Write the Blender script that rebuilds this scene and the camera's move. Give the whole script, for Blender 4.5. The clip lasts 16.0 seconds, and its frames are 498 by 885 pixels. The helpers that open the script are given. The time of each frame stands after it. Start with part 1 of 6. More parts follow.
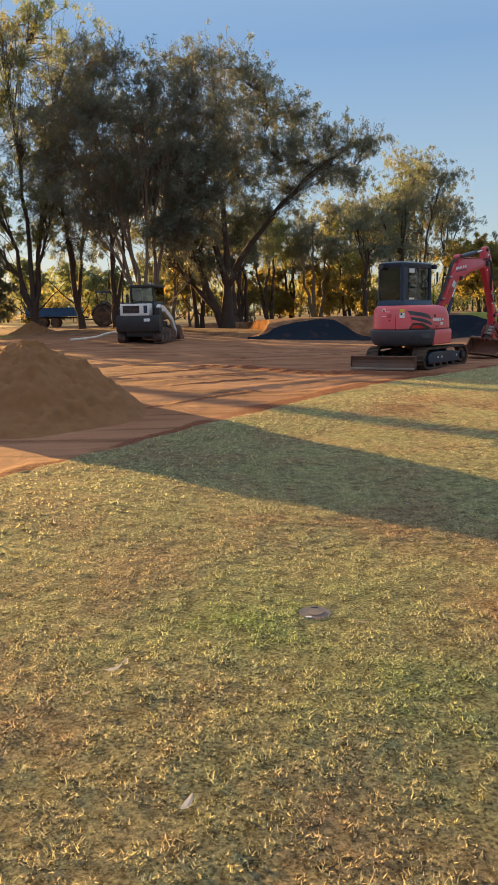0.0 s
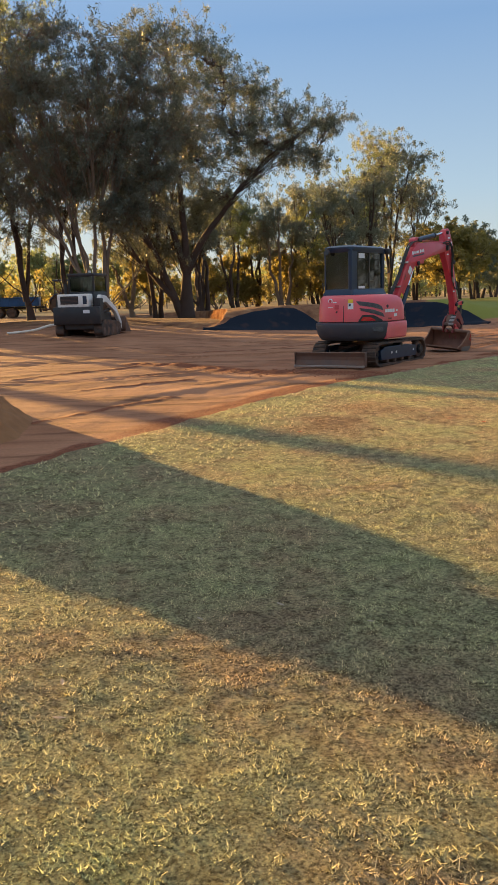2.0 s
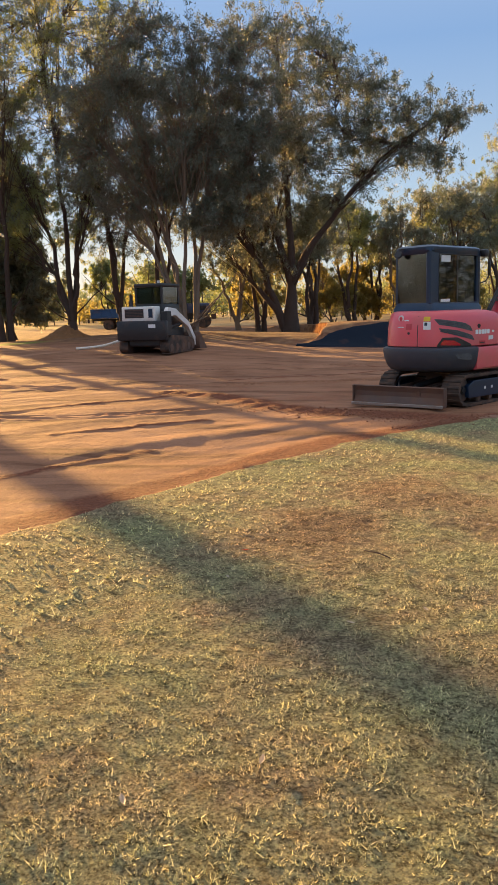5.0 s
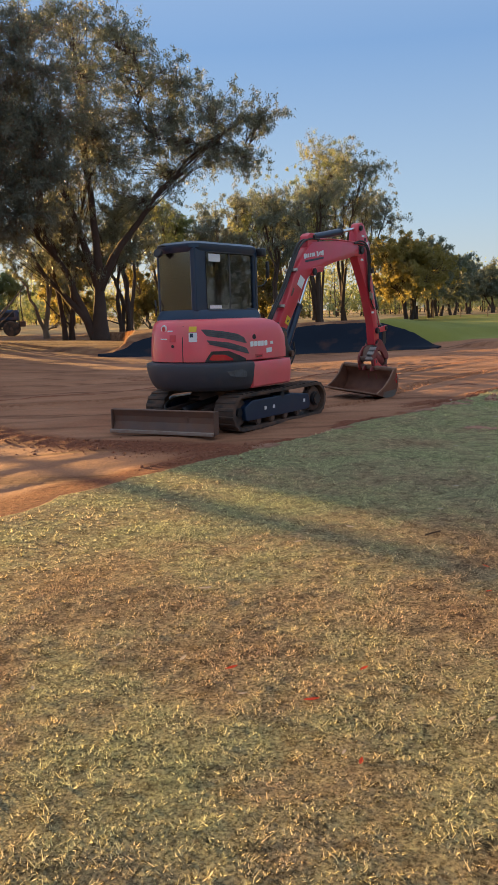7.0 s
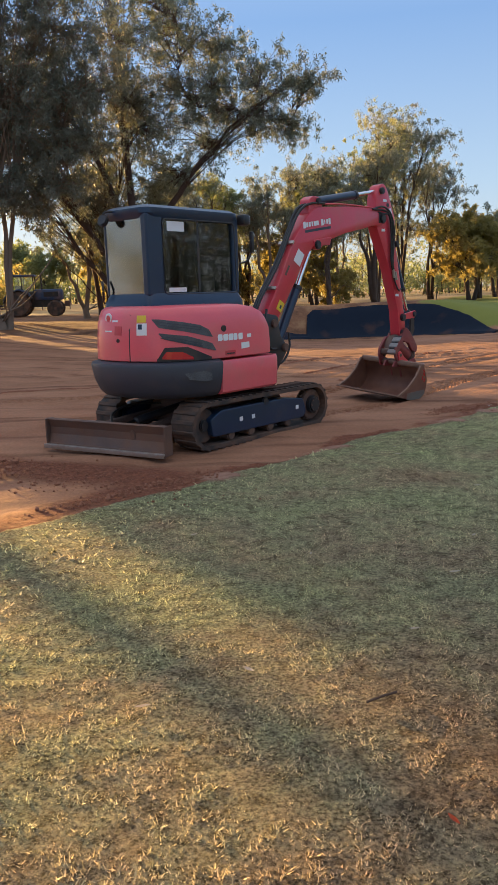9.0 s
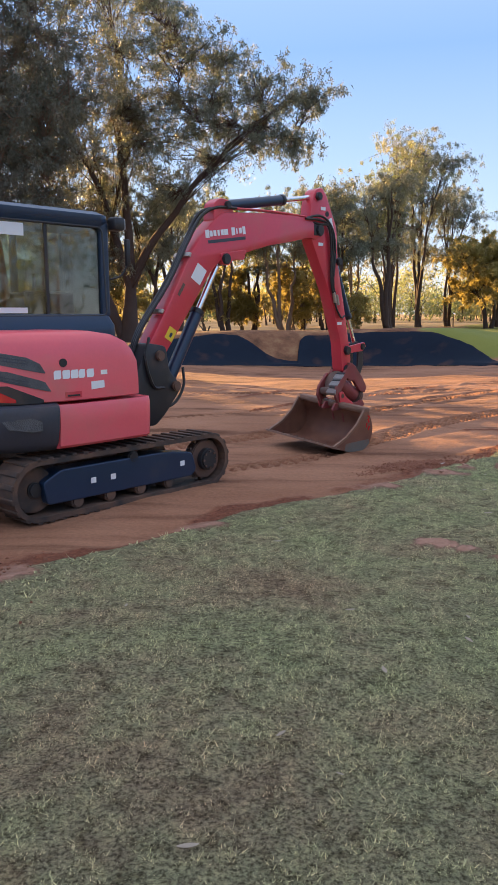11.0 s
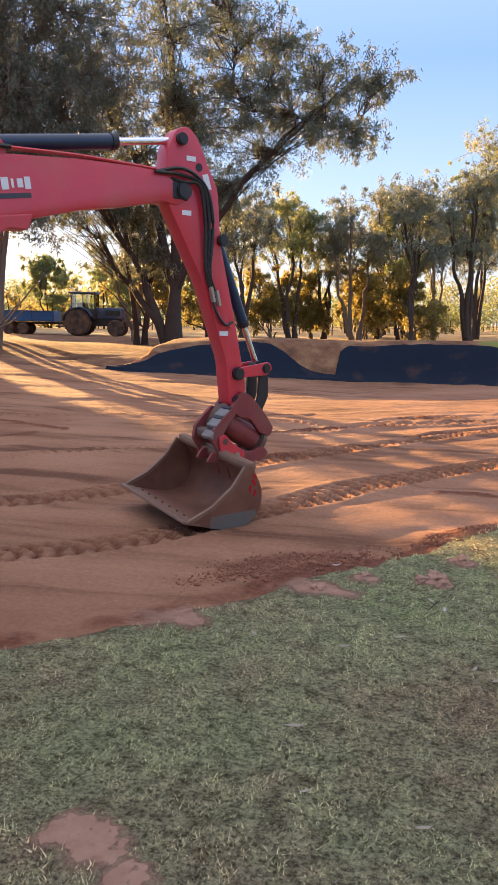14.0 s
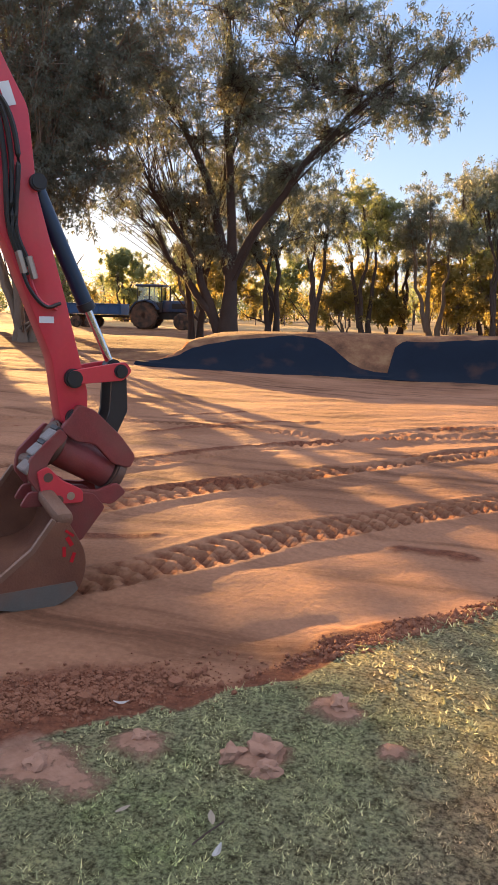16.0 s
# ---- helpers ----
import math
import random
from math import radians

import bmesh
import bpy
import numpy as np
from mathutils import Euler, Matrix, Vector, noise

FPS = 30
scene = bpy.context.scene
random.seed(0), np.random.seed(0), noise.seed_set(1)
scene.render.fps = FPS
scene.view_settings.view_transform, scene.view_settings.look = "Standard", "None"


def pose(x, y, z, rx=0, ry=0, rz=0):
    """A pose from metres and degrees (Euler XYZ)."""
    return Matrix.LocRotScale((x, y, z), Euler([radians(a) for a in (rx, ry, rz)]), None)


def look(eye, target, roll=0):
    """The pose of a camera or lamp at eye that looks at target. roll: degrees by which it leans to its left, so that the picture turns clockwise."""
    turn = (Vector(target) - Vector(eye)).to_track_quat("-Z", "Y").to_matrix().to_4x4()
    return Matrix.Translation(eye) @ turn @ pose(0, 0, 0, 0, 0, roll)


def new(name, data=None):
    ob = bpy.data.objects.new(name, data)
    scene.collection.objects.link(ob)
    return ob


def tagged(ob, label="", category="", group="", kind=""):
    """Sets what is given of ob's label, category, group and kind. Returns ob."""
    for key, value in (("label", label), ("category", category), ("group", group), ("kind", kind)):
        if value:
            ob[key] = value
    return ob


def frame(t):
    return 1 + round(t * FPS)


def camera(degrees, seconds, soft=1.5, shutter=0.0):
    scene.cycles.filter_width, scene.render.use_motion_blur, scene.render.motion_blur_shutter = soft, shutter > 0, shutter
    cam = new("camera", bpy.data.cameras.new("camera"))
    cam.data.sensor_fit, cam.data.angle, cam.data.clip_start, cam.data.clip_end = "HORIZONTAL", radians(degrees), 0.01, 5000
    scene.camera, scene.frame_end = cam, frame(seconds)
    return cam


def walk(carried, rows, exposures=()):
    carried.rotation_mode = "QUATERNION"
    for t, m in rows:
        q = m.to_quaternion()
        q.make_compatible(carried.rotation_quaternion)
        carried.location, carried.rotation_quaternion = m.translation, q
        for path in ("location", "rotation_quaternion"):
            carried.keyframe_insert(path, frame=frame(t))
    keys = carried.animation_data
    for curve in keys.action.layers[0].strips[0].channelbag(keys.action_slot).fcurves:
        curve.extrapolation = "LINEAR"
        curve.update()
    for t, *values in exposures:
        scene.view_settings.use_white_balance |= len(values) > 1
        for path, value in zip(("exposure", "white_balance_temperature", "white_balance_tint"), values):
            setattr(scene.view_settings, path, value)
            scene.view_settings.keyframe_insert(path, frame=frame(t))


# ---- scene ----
cam = camera(35.7, 16.0)

PATH = [
    (0, (-0.533, -3.512, 1.682), (-0.559, -1.541, 1.343), -1.2),
    (0.5, (-0.274, -2.963, 1.692), (-0.249, -0.996, 1.336), -1.1),
    (1, (-0.028, -2.437, 1.737), (0.092, -0.475, 1.369), -0.9),
    (1.5, (0.21, -1.835, 1.74), (0.354, 0.126, 1.373), -1.2),
    (2, (0.487, -1.286, 1.759), (0.518, 0.678, 1.386), -1.7),
    (2.5, (0.716, -0.669, 1.73), (0.63, 1.295, 1.366), -1.6),
    (3, (0.969, 0.008, 1.716), (0.748, 1.965, 1.369), -1.4),
    (3.2, (1.035, 0.263, 1.705), (0.765, 2.215, 1.367), -1.0),
    (5.3, (2.322, 3.222, 1.8), (2.019, 5.17, 1.463), -1.5),
    (5.5, (2.424, 3.459, 1.803), (2.157, 5.413, 1.465), -1.4),
    (6, (2.672, 4.087, 1.811), (2.506, 6.051, 1.471), -1.4),
    (6.5, (2.968, 4.667, 1.801), (2.914, 6.637, 1.463), -1.7),
    (7, (3.229, 5.268, 1.788), (3.345, 7.237, 1.455), -1.7),
    (7.5, (3.541, 5.93, 1.745), (3.773, 7.887, 1.403), -2.0),
    (8, (3.81, 6.532, 1.782), (3.898, 8.497, 1.421), -2.2),
    (8.5, (4.108, 7.162, 1.807), (4.097, 9.126, 1.428), -2.0),
    (9, (4.461, 7.763, 1.825), (4.416, 9.726, 1.443), -1.7),
    (9.5, (4.828, 8.373, 1.83), (4.778, 10.339, 1.467), -1.7),
    (9.7, (4.998, 8.598, 1.823), (4.942, 10.566, 1.468), -1.6),
    (11.8, (6.529, 10.97, 1.832), (6.395, 12.94, 1.508), 0.7),
    (12, (6.703, 11.224, 1.803), (6.555, 13.191, 1.471), 0.8),
    (12.5, (7.049, 11.799, 1.794), (6.863, 13.761, 1.454), 1.1),
    (13, (7.364, 12.389, 1.805), (7.134, 14.347, 1.468), 1.1),
    (13.5, (7.69, 12.972, 1.82), (7.411, 14.925, 1.495), 1.1),
    (14, (7.99, 13.593, 1.83), (7.655, 15.54, 1.517), 1.2),
    (14.5, (8.336, 14.171, 1.82), (7.942, 16.107, 1.511), 1.4),
    (15, (8.601, 14.793, 1.794), (8.15, 16.715, 1.478), 1.5),
    (15.5, (8.869, 15.433, 1.781), (8.368, 17.342, 1.457), 1.5),
    (16, (9.098, 16.141, 1.779), (8.541, 18.034, 1.448), 1.4),
]
walk(cam, [(t, look(eye, target, roll)) for t, eye, target, roll in PATH],
     [(0, 2.12, 6650, 6), (2.5, 2.20, 6650, 8), (5, 2.24, 6650, 11), (7, 2.14, 6350, 9), (8, 2.16, 6250, 9), (9.7, 2.52, 6400, 13), (11.8, 2.74, 6150, 18), (14, 2.80, 6350, 19), (16, 2.72, 6550, 18)])

# ---------- light ----------
SUN_AZ, SUN_EL = radians(-40.5), radians(6.0)
SUN_DIR = Vector((math.sin(SUN_AZ) * math.cos(SUN_EL), math.cos(SUN_AZ) * math.cos(SUN_EL), math.sin(SUN_EL)))
world = bpy.data.worlds.new("sky")
scene.world = world
world.use_nodes = True
sky = world.node_tree.nodes.new("ShaderNodeTexSky")
sky.sky_type, sky.sun_disc = "NISHITA", False
sky.sun_elevation, sky.sun_rotation = SUN_EL, SUN_AZ
sky.altitude, sky.air_density, sky.dust_density, sky.ozone_density = 200, 1.0, 0.8, 3.0
# clear sky of late afternoon: the sun's glow over a blue dome, paler towards the horizon
nodes, links = world.node_tree.nodes, world.node_tree.links
glow = nodes["Background"]
glow.inputs[1].default_value = 0.009
links.new(sky.outputs[0], glow.inputs[0])
coord, split = nodes.new("ShaderNodeTexCoord"), nodes.new("ShaderNodeSeparateXYZ")
links.new(coord.outputs["Generated"], split.inputs[0])
dome = nodes.new("ShaderNodeValToRGB")
# the unseen zenith is brightened as added fill for the shaded ground
for stop, (place, colour) in zip((dome.color_ramp.elements[0], dome.color_ramp.elements[1], dome.color_ramp.elements.new(0.12), dome.color_ramp.elements.new(0.30)),
                                 ((0.0, (0.66, 0.68, 0.67)), (1.0, (0.80, 0.93, 1.18)), (0.12, (0.46, 0.59, 0.74)), (0.30, (0.245, 0.405, 0.69)))):
    stop.position, stop.color = place, (*colour, 1)
links.new(split.outputs["Z"], dome.inputs[0])
air = nodes.new("ShaderNodeBackground")
air.inputs[1].default_value = 0.192
links.new(dome.outputs[0], air.inputs[0])
both = nodes.new("ShaderNodeAddShader")
links.new(glow.outputs[0], both.inputs[0])
links.new(air.outputs[0], both.inputs[1])
links.new(both.outputs[0], nodes["World Output"].inputs[0])
sun = new("sun", bpy.data.lights.new("sun", "SUN"))
sun.data.energy, sun.data.angle, sun.data.color = 4.4, radians(0.5), (1.0, 0.58, 0.19)
sun.matrix_world = look(SUN_DIR * 100, (0, 0, 0))


# ---------- materials ----------
def mat(name, color, rough=0.6, metal=0.0, vary=0.25, scale=6.0, bump=0.0, dust=0.0, dust_color=(0.30, 0.15, 0.08), coat=0.0):
    """A surface with broad and fine variation, optional relief and settled dust."""
    m = bpy.data.materials.new(name)
    m.use_nodes = True
    nt = m.node_tree
    n, l = nt.nodes, nt.links
    b = n["Principled BSDF"]
    b.inputs["Roughness"].default_value, b.inputs["Metallic"].default_value = rough, metal
    b.inputs["Coat Weight"].default_value = coat
    tc = n.new("ShaderNodeTexCoord")
    broad, fine = n.new("ShaderNodeTexNoise"), n.new("ShaderNodeTexNoise")
    broad.inputs["Scale"].default_value, broad.inputs["Detail"].default_value = scale, 5
    fine.inputs["Scale"].default_value, fine.inputs["Detail"].default_value = scale * 14, 6
    for t in (broad, fine):
        l.new(tc.outputs["Object"], t.inputs["Vector"])
    mix = n.new("ShaderNodeMix")
    mix.data_type = "RGBA"
    mix.inputs[6].default_value = (*[c * (1 - vary) for c in color], 1)
    mix.inputs[7].default_value = (*[min(1, c * (1 + vary)) for c in color], 1)
    add = n.new("ShaderNodeMath")
    add.operation = "MULTIPLY_ADD"
    add.inputs[1].default_value, add.inputs[2].default_value = 0.45, 0.0
    l.new(fine.outputs[0], add.inputs[0])
    sm = n.new("ShaderNodeMath")
    sm.operation = "MULTIPLY_ADD"
    sm.inputs[1].default_value = 0.6
    l.new(broad.outputs[0], sm.inputs[0])
    l.new(add.outputs[0], sm.inputs[2])
    l.new(sm.outputs[0], mix.inputs[0])
    out = mix.outputs[2]
    if dust:
        geo = n.new("ShaderNodeTexNoise")
        geo.inputs["Scale"].default_value, geo.inputs["Detail"].default_value = scale * 0.6, 8
        l.new(tc.outputs["Object"], geo.inputs["Vector"])
        ramp = n.new("ShaderNodeMapRange")
        ramp.inputs["From Min"].default_value, ramp.inputs["From Max"].default_value = 0.62 - 0.35 * dust, 0.78
        ramp.inputs["To Max"].default_value = min(1.0, 0.35 + dust * 0.6)
        l.new(geo.outputs[0], ramp.inputs[0])
        d = n.new("ShaderNodeMix")
        d.data_type = "RGBA"
        d.inputs[7].default_value = (*dust_color, 1)
        l.new(ramp.outputs[0], d.inputs[0])
        l.new(out, d.inputs[6])
        out = d.outputs[2]
        rr = n.new("ShaderNodeMapRange")
        rr.inputs["To Min"].default_value, rr.inputs["To Max"].default_value = rough, 0.9
        l.new(ramp.outputs[0], rr.inputs[0])
        l.new(rr.outputs[0], b.inputs["Roughness"])
    l.new(out, b.inputs["Base Color"])
    if bump:
        bp = n.new("ShaderNodeBump")
        bp.inputs["Strength"].default_value, bp.inputs["Distance"].default_value = bump, 0.02
        l.new(sm.outputs[0], bp.inputs["Height"])
        l.new(bp.outputs[0], b.inputs["Normal"])
    return m


def leaf_mat(name, dark, light, glow, through_light=0.45, patch=None, patch_scale=0.5, low=0.5, high=0.68):
    """Thin leaves that let light through; each differs, and patches take another tone."""
    m = bpy.data.materials.new(name)
    m.use_nodes = True
    n, l = m.node_tree.nodes, m.node_tree.links
    b = n["Principled BSDF"]
    b.inputs["Roughness"].default_value = 0.5
    geo = n.new("ShaderNodeNewGeometry")
    mix = n.new("ShaderNodeMix")
    mix.data_type = "RGBA"
    mix.inputs[6].default_value, mix.inputs[7].default_value = (*dark, 1), (*light, 1)
    l.new(geo.outputs["Random Per Island"], mix.inputs[0])
    colour = mix.outputs[2]
    tr = n.new("ShaderNodeBsdfTranslucent")
    tr.inputs[0].default_value = (*glow, 1)
    if patch:
        tc, no, rg = n.new("ShaderNodeTexCoord"), n.new("ShaderNodeTexNoise"), n.new("ShaderNodeMapRange")
        no.inputs["Scale"].default_value, no.inputs["Detail"].default_value = patch_scale, 4
        l.new(tc.outputs["Object"], no.inputs["Vector"])
        rg.inputs["From Min"].default_value, rg.inputs["From Max"].default_value = low, high
        l.new(no.outputs[0], rg.inputs[0])
        for colours, sock in (((None, patch), None), ((glow, patch), tr.inputs[0])):
            p = n.new("ShaderNodeMix")
            p.data_type = "RGBA"
            l.new(rg.outputs[0], p.inputs[0])
            p.inputs[7].default_value = (*colours[1], 1)
            if colours[0] is None:
                l.new(colour, p.inputs[6])
                colour = p.outputs[2]
            else:
                p.inputs[6].default_value = (*colours[0], 1)
                p.inputs[7].default_value = (*[min(1, v * 1.5) for v in colours[1]], 1)
                l.new(p.outputs[2], sock)
    l.new(colour, b.inputs["Base Color"])
    sh = n.new("ShaderNodeMixShader")
    sh.inputs[0].default_value = through_light
    l.new(b.outputs[0], sh.inputs[1])
    l.new(tr.outputs[0], sh.inputs[2])
    l.new(sh.outputs[0], n["Material Output"].inputs[0])
    return m


def grass_mat():
    """Couch grass blades: green, straw or brown by the patch that they grow in, and from blade to blade."""
    m = bpy.data.materials.new("couch grass")
    m.use_nodes = True
    n, l = m.node_tree.nodes, m.node_tree.links
    b = n["Principled BSDF"]
    b.inputs["Roughness"].default_value = 0.55
    b.inputs["Specular IOR Level"].default_value = 0.3
    colour = lawn_tone(n, l, n.new("ShaderNodeTexCoord").outputs["Object"], 1.0)
    geo, spread, mul = n.new("ShaderNodeNewGeometry"), n.new("ShaderNodeValToRGB"), n.new("ShaderNodeMix")
    l.new(geo.outputs["Random Per Island"], spread.inputs[0])
    e = spread.color_ramp.elements
    for _ in range(2):
        e.new(0.5)
    for k, (p, c) in zip(e, ((0.0, (0.45, 0.47, 0.40)), (0.45, (0.92, 0.95, 0.87)), (0.8, (1.40, 1.38, 1.28)), (1.0, (1.75, 1.66, 1.52)))):
        k.position, k.color = p, (*c, 1)
    mul.data_type, mul.blend_type = "RGBA", "MULTIPLY"
    mul.inputs[0].default_value = 1.0
    l.new(colour, mul.inputs[6])
    l.new(spread.outputs[0], mul.inputs[7])
    l.new(mul.outputs[2], b.inputs["Base Color"])
    tr, sh = n.new("ShaderNodeBsdfTranslucent"), n.new("ShaderNodeMixShader")
    l.new(mul.outputs[2], tr.inputs[0])
    sh.inputs[0].default_value = 0.3
    l.new(b.outputs[0], sh.inputs[1])
    l.new(tr.outputs[0], sh.inputs[2])
    l.new(sh.outputs[0], n["Material Output"].inputs[0])
    return m


LAWN_TONES = [(0.24, (0.48, 0.33, 0.21)), (0.38, (0.60, 0.47, 0.30)), (0.52, (0.595, 0.56, 0.33)), (0.68, (0.55, 0.575, 0.31)), (0.88, (0.40, 0.54, 0.19))]


def lawn_tone(n, l, where, gain):
    """The turf's colour: cloudy patches, drawn towards brown or green by the 'tone' of the place."""
    no, rp, tone, add = n.new("ShaderNodeTexNoise"), n.new("ShaderNodeValToRGB"), n.new("ShaderNodeAttribute"), n.new("ShaderNodeMath")
    no.inputs["Scale"].default_value, no.inputs["Detail"].default_value, no.inputs["Roughness"].default_value = 0.9, 7, 0.72
    l.new(where, no.inputs["Vector"])
    tone.attribute_name = "tone"
    l.new(no.outputs[0], add.inputs[0])
    l.new(tone.outputs["Fac"], add.inputs[1])
    l.new(add.outputs[0], rp.inputs[0])
    e = rp.color_ramp.elements
    while len(e) < len(LAWN_TONES):
        e.new(0.5)
    for k, (p, c) in zip(e, LAWN_TONES):
        k.position, k.color = p, (*[v * gain for v in c], 1)
    return rp.outputs[0]


def ground_mat():
    m = bpy.data.materials.new("ground")
    m.use_nodes = True
    n, l = m.node_tree.nodes, m.node_tree.links
    b = n["Principled BSDF"]
    b.inputs["Roughness"].default_value = 0.95
    b.inputs["Specular IOR Level"].default_value = 0.15
    tc = n.new("ShaderNodeTexCoord")

    def noise_at(scale, detail=6, rough=0.55):
        t = n.new("ShaderNodeTexNoise")
        t.inputs["Scale"].default_value, t.inputs["Detail"].default_value, t.inputs["Roughness"].default_value = scale, detail, rough
        l.new(tc.outputs["Object"], t.inputs["Vector"])
        return t.outputs[0]

    def ramp(f, stops):
        r = n.new("ShaderNodeValToRGB")
        e = r.color_ramp.elements
        while len(e) < len(stops):
            e.new(0.5)
        for k, (p, c) in zip(e, stops):
            k.position, k.color = p, (*c, 1)
        l.new(f, r.inputs[0])
        return r.outputs[0]

    def mix(f, a, c, kind="MIX"):
        x = n.new("ShaderNodeMix")
        x.data_type, x.blend_type = "RGBA", kind
        for sock, v in ((x.inputs[0], f), (x.inputs[6], a), (x.inputs[7], c)):
            if isinstance(v, (int, float)):
                sock.default_value = v
            else:
                l.new(v, sock)
        return x.outputs[2]

    def mask(name, lo=0.4, hi=0.6, rag=0.3, scale=9.0):
        a = n.new("ShaderNodeAttribute")
        a.attribute_name = name
        s = n.new("ShaderNodeMath")
        s.operation = "MULTIPLY_ADD"
        s.inputs[1].default_value, s.inputs[2].default_value = rag, -rag / 2
        l.new(noise_at(scale, 4, 0.65), s.inputs[0])
        t = n.new("ShaderNodeMath")
        l.new(a.outputs["Fac"], t.inputs[0])
        l.new(s.outputs[0], t.inputs[1])
        r = n.new("ShaderNodeMapRange")
        r.inputs["From Min"].default_value, r.inputs["From Max"].default_value = lo, hi
        l.new(t.outputs[0], r.inputs[0])
        return r.outputs[0]

    soil = ramp(noise_at(0.5), [(0.3, (0.225, 0.107, 0.062)), (0.5, (0.290, 0.146, 0.088)), (0.72, (0.350, 0.184, 0.114))])
    soil = mix(0.28, soil, ramp(noise_at(30, 8), [(0.3, (0.26, 0.26, 0.26)), (0.7, (0.74, 0.74, 0.74))]), "OVERLAY")
    lawn = lawn_tone(n, l, tc.outputs["Object"], 0.56)
    lawn = mix(1.0, lawn, ramp(noise_at(11, 5, 0.65), [(0.36, (0.62, 0.58, 0.53)), (0.50, (1.0, 1.0, 1.0)), (0.64, (1.30, 1.28, 1.20))]), "MULTIPLY")
    lawn = mix(1.0, lawn, ramp(noise_at(55, 4, 0.75), [(0.38, (0.34, 0.32, 0.28)), (0.50, (0.95, 0.95, 0.95)), (0.60, (1.50, 1.50, 1.44))]), "MULTIPLY")
    dry = ramp(noise_at(0.25, 8), [(0.35, (0.33, 0.20, 0.095)), (0.6, (0.47, 0.32, 0.15)), (0.75, (0.25, 0.21, 0.085))])
    green = ramp(noise_at(0.2, 6), [(0.35, (0.15, 0.17, 0.04)), (0.65, (0.23, 0.24, 0.06))])
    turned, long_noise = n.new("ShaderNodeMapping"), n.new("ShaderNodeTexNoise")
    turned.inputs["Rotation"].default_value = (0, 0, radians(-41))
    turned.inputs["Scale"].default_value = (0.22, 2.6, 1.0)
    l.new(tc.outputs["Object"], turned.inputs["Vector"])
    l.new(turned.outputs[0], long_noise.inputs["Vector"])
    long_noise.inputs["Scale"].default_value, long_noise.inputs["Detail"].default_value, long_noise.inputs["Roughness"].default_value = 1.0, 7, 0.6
    sand = soil
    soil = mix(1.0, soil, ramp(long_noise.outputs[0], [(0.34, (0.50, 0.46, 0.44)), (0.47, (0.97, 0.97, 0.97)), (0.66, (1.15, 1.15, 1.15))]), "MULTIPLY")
    churn_shade = mask("churn_shade", 0.25, 0.75, 0.5, 12.0)
    # churned soil, also the painted shade along the turf and in the treads
    soil = mix(churn_shade, soil, ramp(noise_at(22, 8, 0.7), [(0.35, (0.12, 0.045, 0.028)), (0.65, (0.27, 0.105, 0.060))]))
    litter = ramp(noise_at(1.2, 9, 0.7), [(0.35, (0.11, 0.056, 0.034)), (0.52, (0.22, 0.11, 0.062)), (0.68, (0.31, 0.19, 0.10))])
    soil = mix(mask("litter", 0.4, 0.6, 0.6, 1.0), soil, litter)
    c = mix(mask("dry", 0.35, 0.65, 0.5, 0.8), soil, dry)
    c = mix(mask("green", 0.4, 0.6, 0.4, 1.5), c, green)
    lm = mask("lawn", 0.42, 0.55, 0.25, 14.0)
    c = mix(lm, c, lawn)
    spilt = mask("spill", 0.10, 0.85, 1.1, 30.0)
    c = mix(spilt, c, mix(0.5, sand, ramp(noise_at(14, 6), [(0.3, (0.25, 0.145, 0.112)), (0.7, (0.44, 0.285, 0.225))])))
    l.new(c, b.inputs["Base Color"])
    bp = n.new("ShaderNodeBump")
    bp.inputs["Strength"].default_value, bp.inputs["Distance"].default_value = 1.0, 0.07
    hm = n.new("ShaderNodeMix")
    bare = n.new("ShaderNodeMath")
    bare.operation, bare.use_clamp = "SUBTRACT", True
    l.new(lm, bare.inputs[0])
    l.new(spilt, bare.inputs[1])
    l.new(bare.outputs[0], hm.inputs[0])
    rough_soil = n.new("ShaderNodeMapRange")
    rough_soil.inputs["To Min"].default_value, rough_soil.inputs["To Max"].default_value = 0.30, 0.9
    l.new(churn_shade, rough_soil.inputs[0])
    relief = n.new("ShaderNodeMath")
    relief.operation = "MULTIPLY"
    l.new(noise_at(11, 10, 0.66), relief.inputs[0])
    l.new(rough_soil.outputs[0], relief.inputs[1])
    l.new(relief.outputs[0], hm.inputs[2])
    knots = n.new("ShaderNodeMath")
    knots.operation = "MULTIPLY_ADD"
    knots.inputs[1].default_value = 0.9
    l.new(noise_at(13, 4, 0.6), knots.inputs[0])
    l.new(noise_at(46, 7, 0.75), knots.inputs[2])
    l.new(knots.outputs[0], hm.inputs[3])
    l.new(hm.outputs[0], bp.inputs["Height"])
    l.new(bp.outputs[0], b.inputs["Normal"])
    return m


M_GROUND = ground_mat()
M_PILE = mat("heaped soil", (0.225, 0.108, 0.045), 0.95, vary=0.5, scale=6, bump=1.0)
M_HITCH = mat("dusty maroon steel", (0.21, 0.036, 0.036), 0.55, vary=0.5, scale=7, dust=0.55, dust_color=(0.20, 0.10, 0.075), bump=0.2)
M_WORN = mat("scoured grey steel", (0.135, 0.130, 0.118), 0.6, 0.2, vary=0.35, scale=7, dust=0.5, dust_color=(0.22, 0.12, 0.08))
M_LUMP = mat("soft pale soil", (0.36, 0.205, 0.145), 0.95, vary=0.2, scale=14, bump=0.4)
M_CLOD = mat("soil clod", (0.25, 0.105, 0.060), 0.95, vary=0.25, scale=12, bump=0.6)
